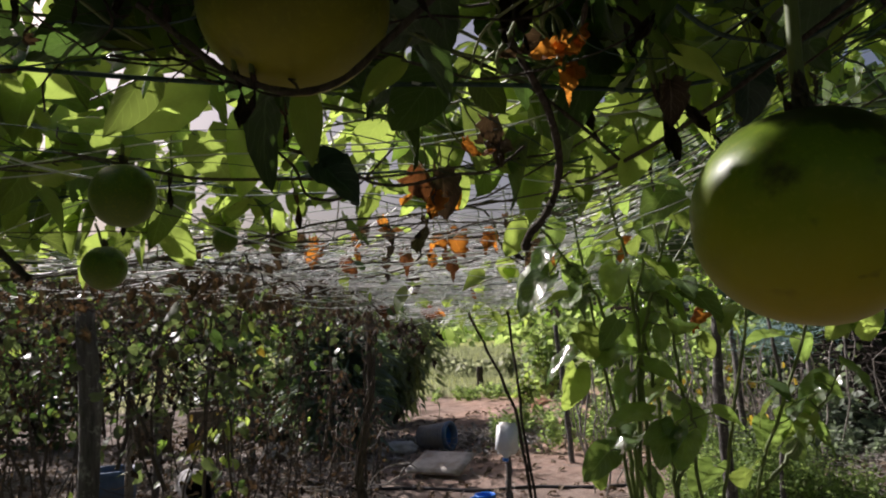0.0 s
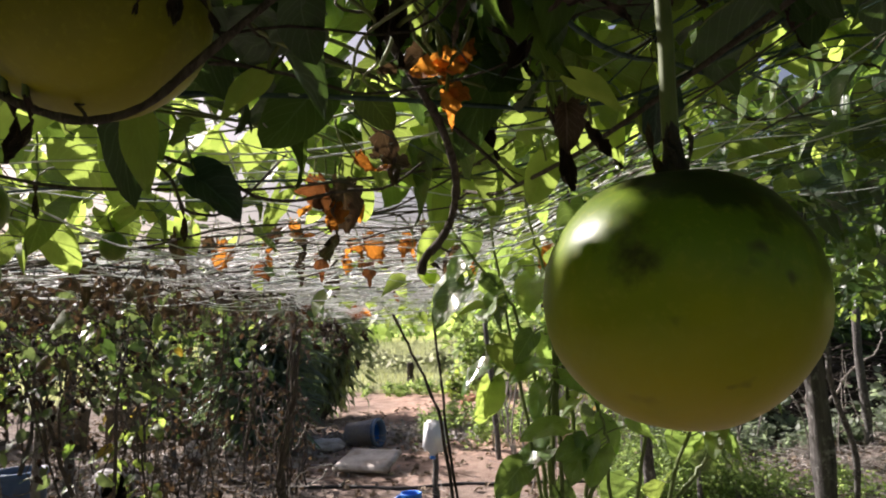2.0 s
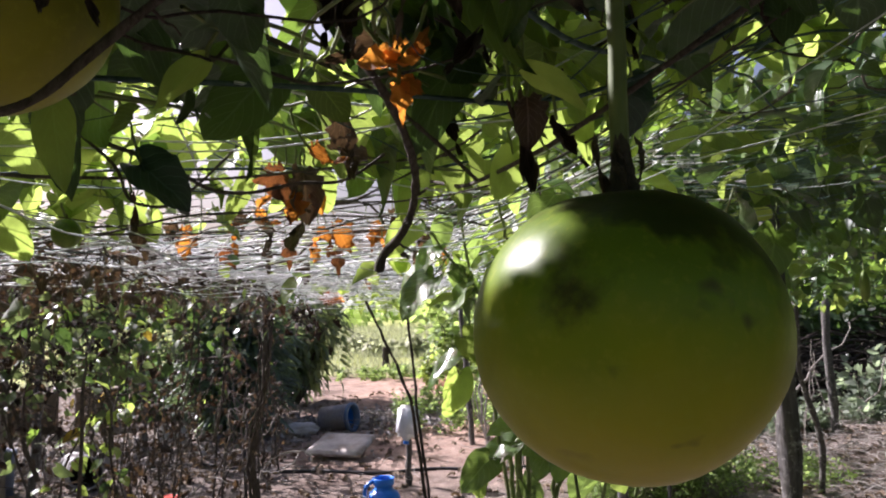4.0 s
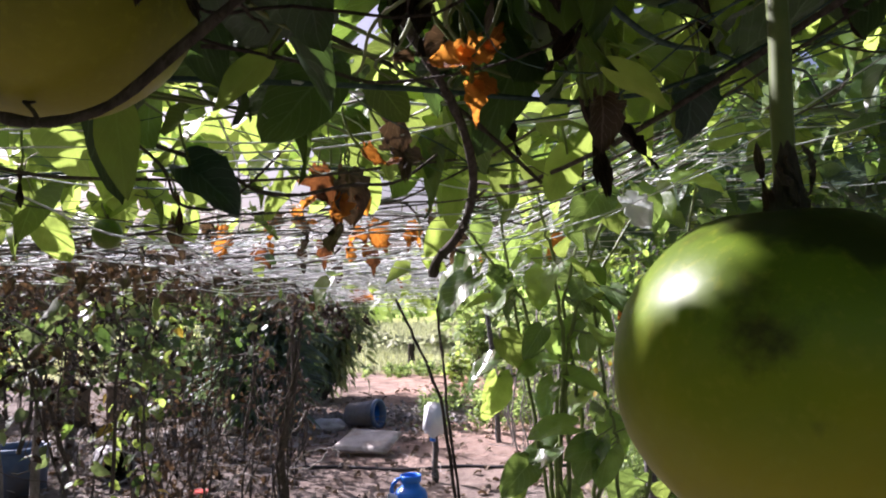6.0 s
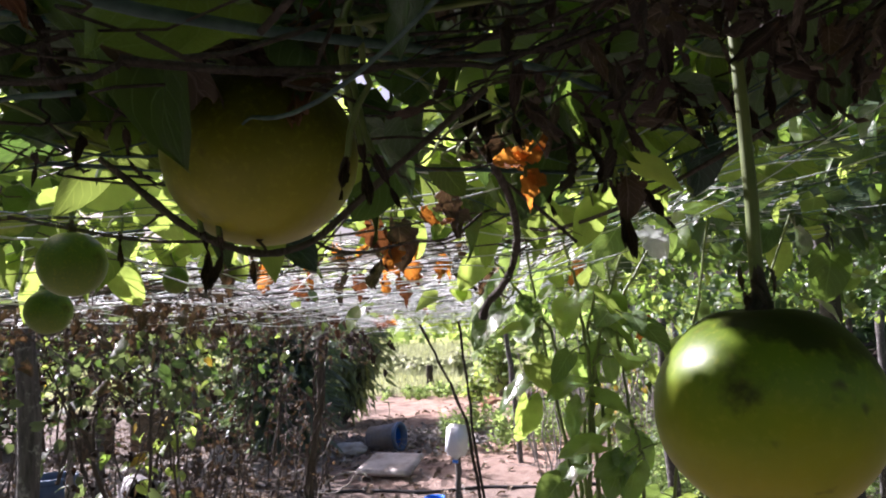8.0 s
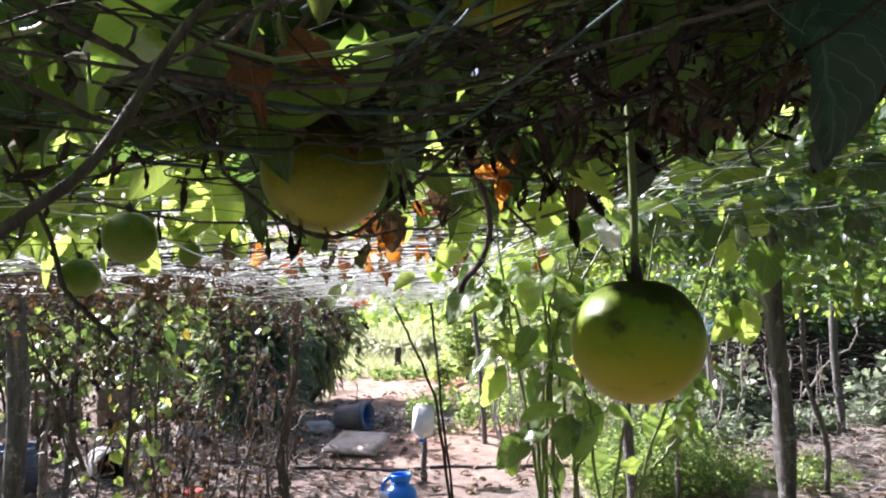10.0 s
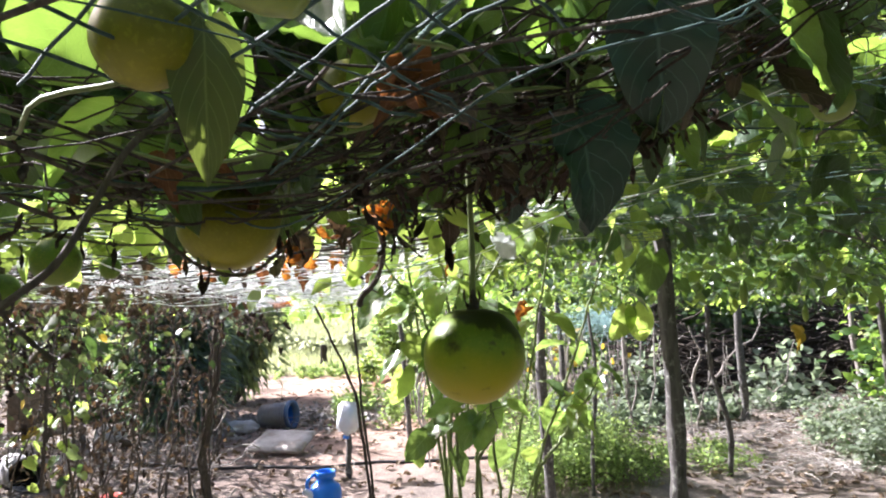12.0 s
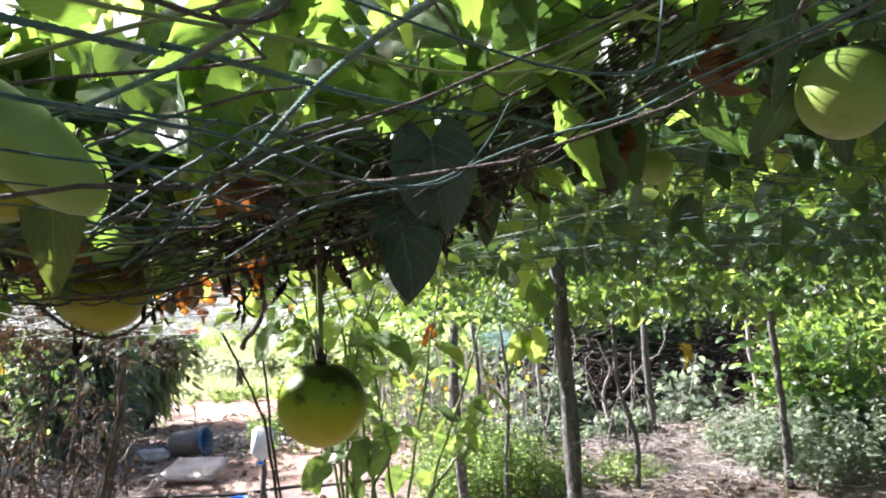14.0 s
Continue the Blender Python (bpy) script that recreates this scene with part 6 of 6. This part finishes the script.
for P in upright:
    for j in range(5):
        i = int(U(len(P) // 2 if P[0, 2] < 0.3 else 2, len(P) - 1))
        a, L = U(0, 6.28), U(0.15, 0.6)
        Q = wander(P[i], P[i] + np.array((L * math.cos(a), L * math.sin(a), U(-0.35, 0.2))), 9, 0.16)
        tendrils.tube(Q, U(0.0012, 0.003), 4)
        fringe.append(Q)
tagged(tendrils.done("dead_tendrils", M_VINE), "brown dead tendrils hanging in the hedge", "vines", kind="stuff")
UP, FR, ED = np.concatenate(upright), np.concatenate(fringe), np.concatenate(edge)


def hang_leaves(name, n, size, material, label, shape, pts, spread=0.06, clump=0):
    """Leaves hung on the given places, gathered into clumps if wanted."""
    if clump:
        seeds = pts[rng.integers(0, len(pts), clump)]
        c = seeds[rng.integers(0, clump, n)] + 0.1 * rng.normal(size=(n, 3))
    else:
        c = pts[rng.integers(0, len(pts), n)]
    p = c + spread * rng.normal(size=(n, 3))
    p[:, 2] = np.maximum(p[:, 2], 0.04)
    ang = U(0, 6.28, n)
    along = np.stack([np.cos(ang), np.sin(ang), U(-1.8, 0.1, n)], -1)
    return tagged(leaves(name, shape, p, along, rng.normal(size=(n, 3)) + np.array((0, 0, 0.6)), U(*size, n), material), label, "foliage", kind="stuff")


DEAD = [curled_shape(20 + k, 7, 5, 0.6 + 0.4 * k, 0.2) for k in range(3)]
for k in range(3):
    hang_leaves("dead_leaves", 1600, (0.02, 0.055), (M_DRY, M_BLACK_DRY, M_LITTER)[k], ("shrivelled brown leaves hanging in the dead hedge", "blackened leaves hanging in the dead hedge", "bleached dry leaves hanging in the hedge")[k], DEAD[k], FR, 0.04)
hang_leaves("hedge_leaves", 150, (0.035, 0.065), M_LEAF, "green leaves among the dead vines", SHAPE, FR[(FR[:, 2] > 1.2) & (FR[:, 0] < -1.0)], 0.07, 90)
hang_leaves("hedge_leaves", 560, (0.035, 0.07), M_LEAF_DARK, "dull green leaves among the dead vines", SHAPE, FR[(FR[:, 2] > 1.2) & (FR[:, 0] < -1.0)], 0.07, 110)
hang_leaves("hedge_leaves", 200, (0.03, 0.055), M_LEAF_YOUNG, "bright yellow-green leaves catching sun in the hedge", SHAPE, FR[(FR[:, 2] > 1.15) & (FR[:, 0] < -0.9)], 0.04, 70)
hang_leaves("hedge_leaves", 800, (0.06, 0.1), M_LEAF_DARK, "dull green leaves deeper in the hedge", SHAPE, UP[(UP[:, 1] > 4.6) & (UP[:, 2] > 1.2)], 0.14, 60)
hang_leaves("hedge_leaves", 220, (0.05, 0.08), M_LEAF_YOUNG, "yellow-green leaves in the sun behind the hedge", SHAPE, UP[(UP[:, 1] > 4.6) & (UP[:, 2] > 0.9)], 0.1, 40)

hang_leaves("hedge_leaves", 240, (0.018, 0.036), M_LEAF_DARK, "dull green leaves hanging at the net's ragged edge", SHAPE, ED, 0.05, 70)
hang_leaves("hedge_leaves", 150, (0.02, 0.036), M_LEAF_YOUNG, "yellow-green leaves hanging at the net's ragged edge", SHAPE, ED, 0.04, 50)
hang_leaves("dead_leaves", 1250, (0.014, 0.034), M_DRY, "shrivelled brown leaves hanging at the net's ragged edge", DEAD[1], ED, 0.025)
hang_leaves("dead_leaves", 900, (0.014, 0.034), M_LITTER, "bleached shreds of leaf hanging at the net's ragged edge", DEAD[0], ED, 0.025)
hang_leaves("dead_leaves", 70, (0.016, 0.034), M_RUST, "rusty dead leaves hanging at the net's ragged edge", DEAD[2], ED, 0.025)


hang_leaves("hedge_leaves", 1000, (0.035, 0.07), M_LEAF_DUSTY, "dull dusty green leaves filling the old hedge", SHAPE, np.concatenate([UP[(UP[:, 2] > 1.2) & (UP[:, 0] < -0.9)], FR[(FR[:, 2] > 1.2) & (FR[:, 0] < -1.0)]]), 0.08, 110)
hang_leaves("hedge_leaves", 330, (0.018, 0.036), M_LEAF_DUSTY, "dull dusty green leaves hanging at the net's ragged edge", SHAPE, ED, 0.04, 90)
dead_stalks = thing("dead_stalks", "bare grey-brown vine stalks standing among litter", "stalks", (-2.6, 6.5, 0.0))
stalk_points = []
for k in range(70):
    px, py = U(-4.8, -1.1), U(4.4, 9.0)
    if py < 7.6 and -0.56 < px / py < -0.36:
        py += 3.2
    P = wander((px, py, -0.02), (px + U(-0.25, 0.25), py + U(-0.2, 0.2), U(0.6, 1.75)), 12, 0.05)
    build("stalk", *tube(P - np.array((-2.6, 6.5, 0.0)), np.linspace(U(0.005, 0.013), 0.003, 12), 5), M_STICK if U() < 0.35 else M_VINE, dead_stalks)
    stalk_points.append(P)
SP = np.concatenate(stalk_points)
hang_leaves("dead_leaves", 1300, (0.03, 0.075), M_DRY, "shrivelled brown leaves clinging to dead stalks", DEAD[1], SP, 0.06)
hang_leaves("dead_leaves", 500, (0.03, 0.07), M_LITTER, "bleached leaves clinging to dead stalks", DEAD[0], SP, 0.06)


def climber(foot, top, n, label):
    """A single leafy vine winding up to the net."""
    foot, top = np.array(foot), np.array(top)
    ob = thing("leafy_climber", label, "vine", foot, "leafy climbers in the hedge")
    P = wander((0, 0, 0), top - foot, 24, 0.05)
    build("stem", *tube(P, np.linspace(0.008, 0.004, 24), 6), M_VINE, ob)
    for k in range(n):
        i = int(U(2, 23))
        a = U(0, 6.28)
        d = np.array((math.cos(a), math.sin(a), U(-0.6, 0.3)))
        V, F, uv = scatter(SHAPE_MID, (P[i] + d * U(0.03, 0.16))[None], d[None] - np.array([(0, 0, 0.4)]), np.array([(U(-0.6, 0.6), U(-0.8, 0.3), 0.7)]), U(0.05, 0.09))
        build("leaf", V, F, (M_LEAF_YOUNG, M_LEAF_YOUNG, M_LEAF_DARK, M_YELLOW)[int(U(0, 4)) if U() < 0.4 else int(U(0, 2))], ob, loop_uv=uv)


climber((-1.42, 4.15, 0.0), (-1.36, 4.05, 1.78), 70, "yellow-green leafy climber on a thin stem in the sun")
climber((-1.95, 4.7, 0.0), (-1.9, 4.6, 1.75), 40, "half-bare climber with yellowing leaves")
climber((-2.9, 5.0, 0.0), (-2.8, 5.0, 1.75), 26, "half-bare climber with yellowing leaves")


# curly pale tendrils round the crooked pole
for k in range(8):
    p0 = np.array((-0.72 + U(-0.2, 0.3), 4.1 + U(-0.15, 0.2), U(0.7, 1.5)))
    ob = thing("curly_tendril", "pale curly dry tendril springing from a dead vine", "tendril", p0, "curly tendrils in the hedge")
    s = np.linspace(0, 1, 34)
    turn, rad = U(2, 5) * rng.choice([-1, 1]), U(0.04, 0.12)
    Q = np.stack([rad * (1 - 0.6 * s) * np.cos(turn * s) + 0.25 * U(-1, 1) * s, 0.05 * s, rad * (1 - 0.6 * s) * np.sin(turn * s) - U(0.0, 0.3) * s], -1)
    Q = Q + np.cumsum(0.004 * rng.normal(size=Q.shape), axis=0)
    build("stem", *tube(Q - Q[0], np.linspace(0.0045, 0.0025, 34), 5), M_STRAW, ob)


def shrub(name, at, radius, height, n, material, label, shape, size, stems=16, stem_mat=None, floor=0.0, sag=0.3, shell=0.35):
    """A bush: stems fanning from the foot, and an uneven crown of separate leaves."""
    ob = thing(name, label, "shrub", at)
    st = Pile()
    tips = []
    for k in range(stems):
        a, r = U(0, 6.28), radius * U(0.2, 0.9)
        P = wander((0.08 * math.cos(a), 0.08 * math.sin(a), 0), (r * math.cos(a), r * math.sin(a), height * U(0.55, 0.98)), 12, 0.05)
        st.tube(P, np.linspace(0.014, 0.004, 12), 5)
        tips.append(P)
        for j in range(3):
            i = int(U(4, 11))
            Q = wander(P[i], P[i] + radius * 0.5 * ball_dirs(1)[0] * (1, 1, 0.6), 6, 0.08)
            st.tube(Q, 0.004, 4)
            tips.append(Q)
    st.done("framework", stem_mat or M_VINE, ob)
    T = np.concatenate(tips)
    T = T[T[:, 2] > floor]
    c = T[rng.integers(0, len(T), n)] + radius * 0.16 * rng.normal(size=(n, 3))
    c[:, 2] = np.maximum(c[:, 2], 0.03)
    out = c * (1, 1, 0.4) + 0.4 * radius * rng.normal(size=(n, 3))
    out[:, 2] -= sag * radius
    V, F, uv = scatter(shape, c, out, rng.normal(size=(n, 3)) * 0.6 + np.array((0, 0, 1.0)), U(*size, n))
    leaf = build("crown", V, F, material, ob, loop_uv=uv)
    return ob


shrub("strap_leaf_bush", (-2.3, 10.9, 0), 0.58, 2.1, 1900, M_LEAF_STRAP, "dark green bush with long strap leaves beside the slab", SHAPE_STRAP, (0.3, 0.55), 30)
shrub("lance_leaf_bush", (-1.9, 13.9, 0), 1.0, 2.7, 3200, M_LEAF_LANCE, "drooping bush of narrow dusty leaves at the path's edge", SHAPE_LANCE, (0.16, 0.3), 26, floor=0.4, sag=1.0)
shrub("lance_leaf_bush", (-2.5, 12.4, 0), 0.8, 2.5, 1700, M_LEAF_LANCE, "drooping bush of narrow dark leaves behind the hedge", SHAPE_LANCE, (0.14, 0.26), 24, floor=0.4, sag=1.0)
shrub("sapling", (0.65, 16.2, 0), 0.3, 0.7, 160, M_LEAF_YOUNG, "small yellow-green sapling at the end of the path", SHAPE, (0.08, 0.13), 8)
for k in range(9):
    shrub("hedge_shrub", (-4.0 - 1.7 * k + U(-0.4, 0.4), 13.5 + U(-1.0, 2.5), 0), 1.2, U(1.9, 2.7) * (0.55 if k < 2 else 1), 1500, M_LEAF_DUSTY if k % 2 else M_LEAF_DARK, "shaggy green shrub closing the garden behind the hedge", SHAPE, (0.1, 0.17), 20)

# green weeds beside the middle post
def weeds(name, cx, cy, sx, sy, n, h, material, label, size=(0.03, 0.06)):
    st = Pile()
    pts = []
    for k in range(n):
        px, py = cx + sx * U(-1, 1), cy + sy * U(-1, 1)
        hh = h * U(0.55, 1.1) * (1 - 0.3 * ((px - cx) / sx) ** 2)
        P = wander((px, py, gz_at(px, py)), (px + U(-0.15, 0.15), py + U(-0.15, 0.15), hh), 9, 0.06)
        st.tube(P, 0.003, 3)
        pts.append(P[2:])
    tagged(st.done(name + "_stalks", M_VINE_GREEN), "thin green weed stalks", "weeds", kind="stuff")
    T = np.concatenate(pts)
    m = len(T) * 5
    c = T[rng.integers(0, len(T), m)] + 0.035 * rng.normal(size=(m, 3))
    d = ball_dirs(m)
    d[:, 2] = np.abs(d[:, 2]) * 0.6 - 0.1
    tagged(leaves(name, SHAPE_SMALL, c, d, rng.normal(size=(m, 3)) * 0.5 + np.array((0, 0, 1.0)), U(*size, m), material), label, "weeds", kind="stuff")


weeds("green_weeds", 2.22, 6.9, 0.62, 0.7, 400, 0.62, M_LEAF_WEED, "feathery bright green weeds growing round a post", (0.022, 0.05))
weeds("green_weeds", 3.5, 7.0, 0.6, 0.5, 50, 0.22, M_LEAF_WEED, "low green weeds on the soil")
weeds("grey_weeds", 5.9, 6.6, 0.9, 1.0, 230, 0.7, M_LEAF_GREY, "pale dusty weeds in the sun", (0.04, 0.09))
weeds("grey_weeds", 4.6, 9.3, 1.9, 0.7, 200, 0.36, M_LEAF_GREY, "pale dusty weeds before the brush pile", (0.05, 0.1))
weeds("green_weeds", 0.3, 18.2, 1.8, 0.8, 70, 0.24, M_LEAF_WEED, "low green weeds at the edge of the field", (0.06, 0.12))
weeds("grey_weeds", 1.6, 11.5, 1.6, 1.5, 160, 0.5, M_LEAF_WEED, "thin weeds at the edge of the path", (0.05, 0.1))

# brush pile; its dense dark branches also stand for deep shade inside
brush = thing("brush_pile", "dark heap of cut branches under the canopy", "brush pile", (5.8, 11.0, 0.0))
heap, single = Pile(), 0
for k in range(2200):
    px, py = 6.7 + 1.9 * U(-1, 1), 11.0 + 0.8 * rng.normal()
    hz = 1.5 * math.exp(-((py - 11) / 1.1) ** 2) * (0.75 + 0.3 * math.sin(px * 1.7))
    z = U(0.02, 1) * max(hz, 0.15) + 0.1
    a, L = U(0, 6.28), U(0.3, 1.2)
    P = wander((px, py, z), (px + L * math.cos(a), py + 0.5 * L * math.sin(a), z + U(-0.25, 0.25)), 6, 0.07) - np.array((5.8, 11.0, 0.0))
    if py < 10.7 and single < 280:
        build("branch", *tube(P, U(0.006, 0.02), 4), M_DARK_STICK, brush)
        single += 1
    else:
        heap.tube(P, U(0.006, 0.02), 4)
tagged(heap.done("brushwood", M_DARK_STICK, brush), kind="stuff")
# Shrubs added as a dark backing, so no bright field shows through the heap.
shrub("dark_shrub", (5.3, 12.6, 0), 1.3, 2.0, 1800, M_LEAF_DARK, "dark leafy shrub added as backing behind the brush pile", SHAPE, (0.1, 0.18), 24)
shrub("dark_shrub", (7.4, 12.6, 0), 1.8, 2.1, 2000, M_LEAF_DARK, "dark leafy shrub added as backing behind the brush pile", SHAPE, (0.1, 0.18), 24)
shrub("dark_shrub", (10.4, 11.5, 0), 1.8, 2.4, 2000, M_LEAF, "dark leafy shrub added as backing behind the brush pile", SHAPE, (0.1, 0.18), 24)
shrub("dark_shrub", (5.9, 13.4, 0), 1.6, 2.1, 1800, M_LEAF_DARK, "dark leafy shrub added as backing behind the brush pile", SHAPE, (0.1, 0.18), 24)
shrub("sunlit_shrub", (3.0, 13.6, 0), 1.5, 1.7, 1500, M_LEAF_WEED, "yellow-green shrub in the sun behind dry stalks", SHAPE, (0.1, 0.18), 24)
shrub("dark_shrub", (9.0, 13.2, 0), 1.7, 2.2, 1800, M_LEAF_DARK, "dark leafy shrub added as backing behind the brush pile", SHAPE, (0.1, 0.18), 24)
shrub("dusty_shrub", (4.2, 9.9, 0), 0.7, 0.85, 300, M_LEAF_GREY, "low pale broad-leaved shrub before the brush pile", SHAPE, (0.09, 0.16), 14)
shrub("dusty_shrub", (6.0, 9.5, 0), 0.8, 0.95, 380, M_LEAF_GREY, "low pale broad-leaved shrub before the brush pile", SHAPE, (0.09, 0.16), 14)
shrub("sunlit_shrub", (6.4, 6.9, 0), 0.95, 1.7, 1500, M_LEAF, "sunlit green shrub at the canopy's edge", SHAPE, (0.08, 0.13), 20)
shrub("sunlit_shrub", (7.6, 8.4, 0), 1.1, 1.9, 1500, M_LEAF_YOUNG, "sunlit green shrub at the canopy's edge", SHAPE, (0.09, 0.14), 20)
for k in range(7):
    shrub("field_bush", (1.6 + 1.4 * k + U(-0.3, 0.3), 17.5 + U(-1, 1.5), 0), 0.9, U(1.2, 2.2), 700, M_LEAF if k % 2 else M_LEAF_WEED, "leafy bush growing at the field's edge", SHAPE, (0.12, 0.2), 14)

for k in range(5):
    shrub("field_bush", (-3.2 + 1.3 * k + U(-0.3, 0.3), 24 + U(0, 5), 0), 0.8, U(0.45, 0.9), 300, M_GRASS, "pale yellow-green bush standing in the open field", SHAPE, (0.12, 0.24), 9)

# sunlit thicket of dead stalks beside the brush pile
thicket = thing("dry_thicket", "sunlit thicket of bleached dead stalks and yellowing leaves", "thicket", (3.5, 10.9, 0.0))
foot = np.array(thicket.location)
thicket_points = []
for k in range(110):
    px, py = U(1.9, 4.9), U(10.0, 12.0)
    P = wander((px, py, -0.02), (px + U(-0.3, 0.3), py + U(-0.2, 0.2), U(0.35, 1.35)), 8, 0.07) - foot
    build("stalk", *tube(P, np.linspace(U(0.006, 0.014), 0.003, 8), 4), (M_STRAW, M_STRAW, M_STICK)[k % 3], thicket)
    thicket_points.append(P)
TP = np.concatenate(thicket_points) + foot
hang_leaves("dead_leaves", 700, (0.05, 0.12), M_PALE_LITTER, "bleached leaves clinging to the sunlit stalks", DEAD[0], TP, 0.07)
hang_leaves("thicket_leaves", 420, (0.06, 0.12), M_LEAF_WEED, "yellow-green leaves among the sunlit stalks", SHAPE, TP, 0.1, 50)
hang_leaves("thicket_leaves", 60, (0.07, 0.13), M_YELLOW, "yellow leaves among the sunlit stalks", SHAPE, TP, 0.08)

# pale bare branches and sticks
for a, b, r in (((4.55, 8.6, 0.1), (4.3, 8.5, 1.35), 0.03), ((4.6, 8.6, 0.6), (5.3, 8.6, 1.4), 0.018), ((4.5, 8.6, 0.3), (4.05, 8.5, 1.1), 0.014), ((5.3, 8.9, 0.0), (5.9, 8.8, 1.1), 0.016)):
    ob = thing("dead_branch", "bleached bare branch standing in dry weeds", "branch", a, "bleached branches")
    build("limb", *tube(wander((0, 0, 0), np.array(b) - np.array(a), 14, 0.05), np.linspace(r, r * 0.4, 14), 7), M_STICK, ob)
twigs = thing("bare_stalks", "thin bare upright stalks behind the weeds", "stalks", (2.7, 9.5, 0.0))
for k in range(90):
    px, py = U(0.9, 4.6), U(7.5, 11.5)
    P = wander((px, py, -0.02), (px + U(-0.2, 0.2), py + U(-0.2, 0.2), U(0.5, 1.6)), 8, 0.05)
    build("stalk", *tube(P - np.array((2.7, 9.5, 0.0)), U(0.004, 0.012), 4), M_STICK, twigs)

# turquoise netting bundled behind
bn = Pile()
for k in range(130):
    px, py, pz = 3.0 + 0.16 * rng.normal(), 8.6 + 0.3 * rng.normal(), 1.45 + 0.08 * rng.normal()
    a, L = U(-0.5, 0.5), U(0.2, 0.5)
    bn.tube(wander((px, py, pz), (px + L * math.cos(a), py + L * math.sin(a), pz + U(-0.1, 0.1)), 8, 0.2), 0.0024, 3)
tagged(bn.done("bundled_netting", M_BLUE_NET), "bundle of turquoise netting hung across the posts", "netting", kind="stuff")

# field grass and far woods
n = 30000
x, y = U(-9, 16, n), 18.5 + 34 * U(0, 1, n) ** 1.6
ang = U(0, 6.28, n)
tagged(leaves("field_grass", SHAPE_BLADE, np.stack([x, y, ground_z(x, y)], -1), np.stack([0.35 * np.cos(ang), 0.35 * np.sin(ang), np.ones(n)], -1), np.stack([np.cos(ang), np.sin(ang), 0.1 * np.ones(n)], -1), U(0.1, 0.28, n) * (1 + (y - 18) / 40), M_GRASS),
       "tall yellow-green grass of the open field", "grass", kind="stuff")
for name, r0, r1, n, h, mat, sz, label in (("far_woods", 75, 110, 9000, 2.9, M_LEAF, (0.7, 1.5), "distant line of green trees round the field"), ("far_bushes", 48, 70, 5000, 1.5, M_LEAF_WEED, (0.4, 0.9), "distant green bushes at the end of the field")):
    th, r = U(0, 6.2832, n), U(r0, r1, n)
    hh = h * (0.55 + 0.45 * np.sin(th * 23) * np.sin(th * 57 + 1)) + 0.5
    p = np.stack([r * np.cos(th), r * np.sin(th), 0.3 + hh * U(0, 1, n) ** 0.8], -1)
    tagged(leaves(name, SHAPE_SMALL, p, ball_dirs(n), ball_dirs(n), U(*sz, n) * 1.4, mat), label, "trees", kind="stuff")

# unseen shrubs added behind and at both sides to close the garden
for k in range(7):
    shrub("garden_shrub", (-4.5 + 1.6 * k + U(-0.3, 0.3), -4.6 + U(-0.5, 0.5), 0), 1.1, U(1.9, 2.3), 1500, M_LEAF_DARK, "unseen dense green shrub added to close the vine garden", SHAPE, (0.12, 0.2), 18)
for k in range(5):
    shrub("garden_shrub", (-6.6 + U(-0.4, 0.4), -3.2 + 1.5 * k, 0), 1.1, U(1.9, 2.3), 1300, M_LEAF_DARK, "unseen dense green shrub added to close the vine garden", SHAPE, (0.12, 0.2), 16)
    shrub("garden_shrub", (7.4 + U(-0.4, 0.4), -3.2 + 1.6 * k, 0), 1.1, U(1.9, 2.3), 1300, M_LEAF_DARK, "unseen dense green shrub added to close the vine garden", SHAPE, (0.12, 0.2), 16)
# Out-of-view shrubs added on the sun's side to cast shadows over the hedge.
for k in range(4):
    shrub("hedge_shrub", (-7.6 + U(-0.4, 0.4), 6.0 + 1.5 * k, 0), 1.0, U(1.9, 2.4), 1300, M_LEAF_DARK, "unseen shaggy green shrub added to shade the ground beside the hedge", SHAPE, (0.1, 0.17), 16)
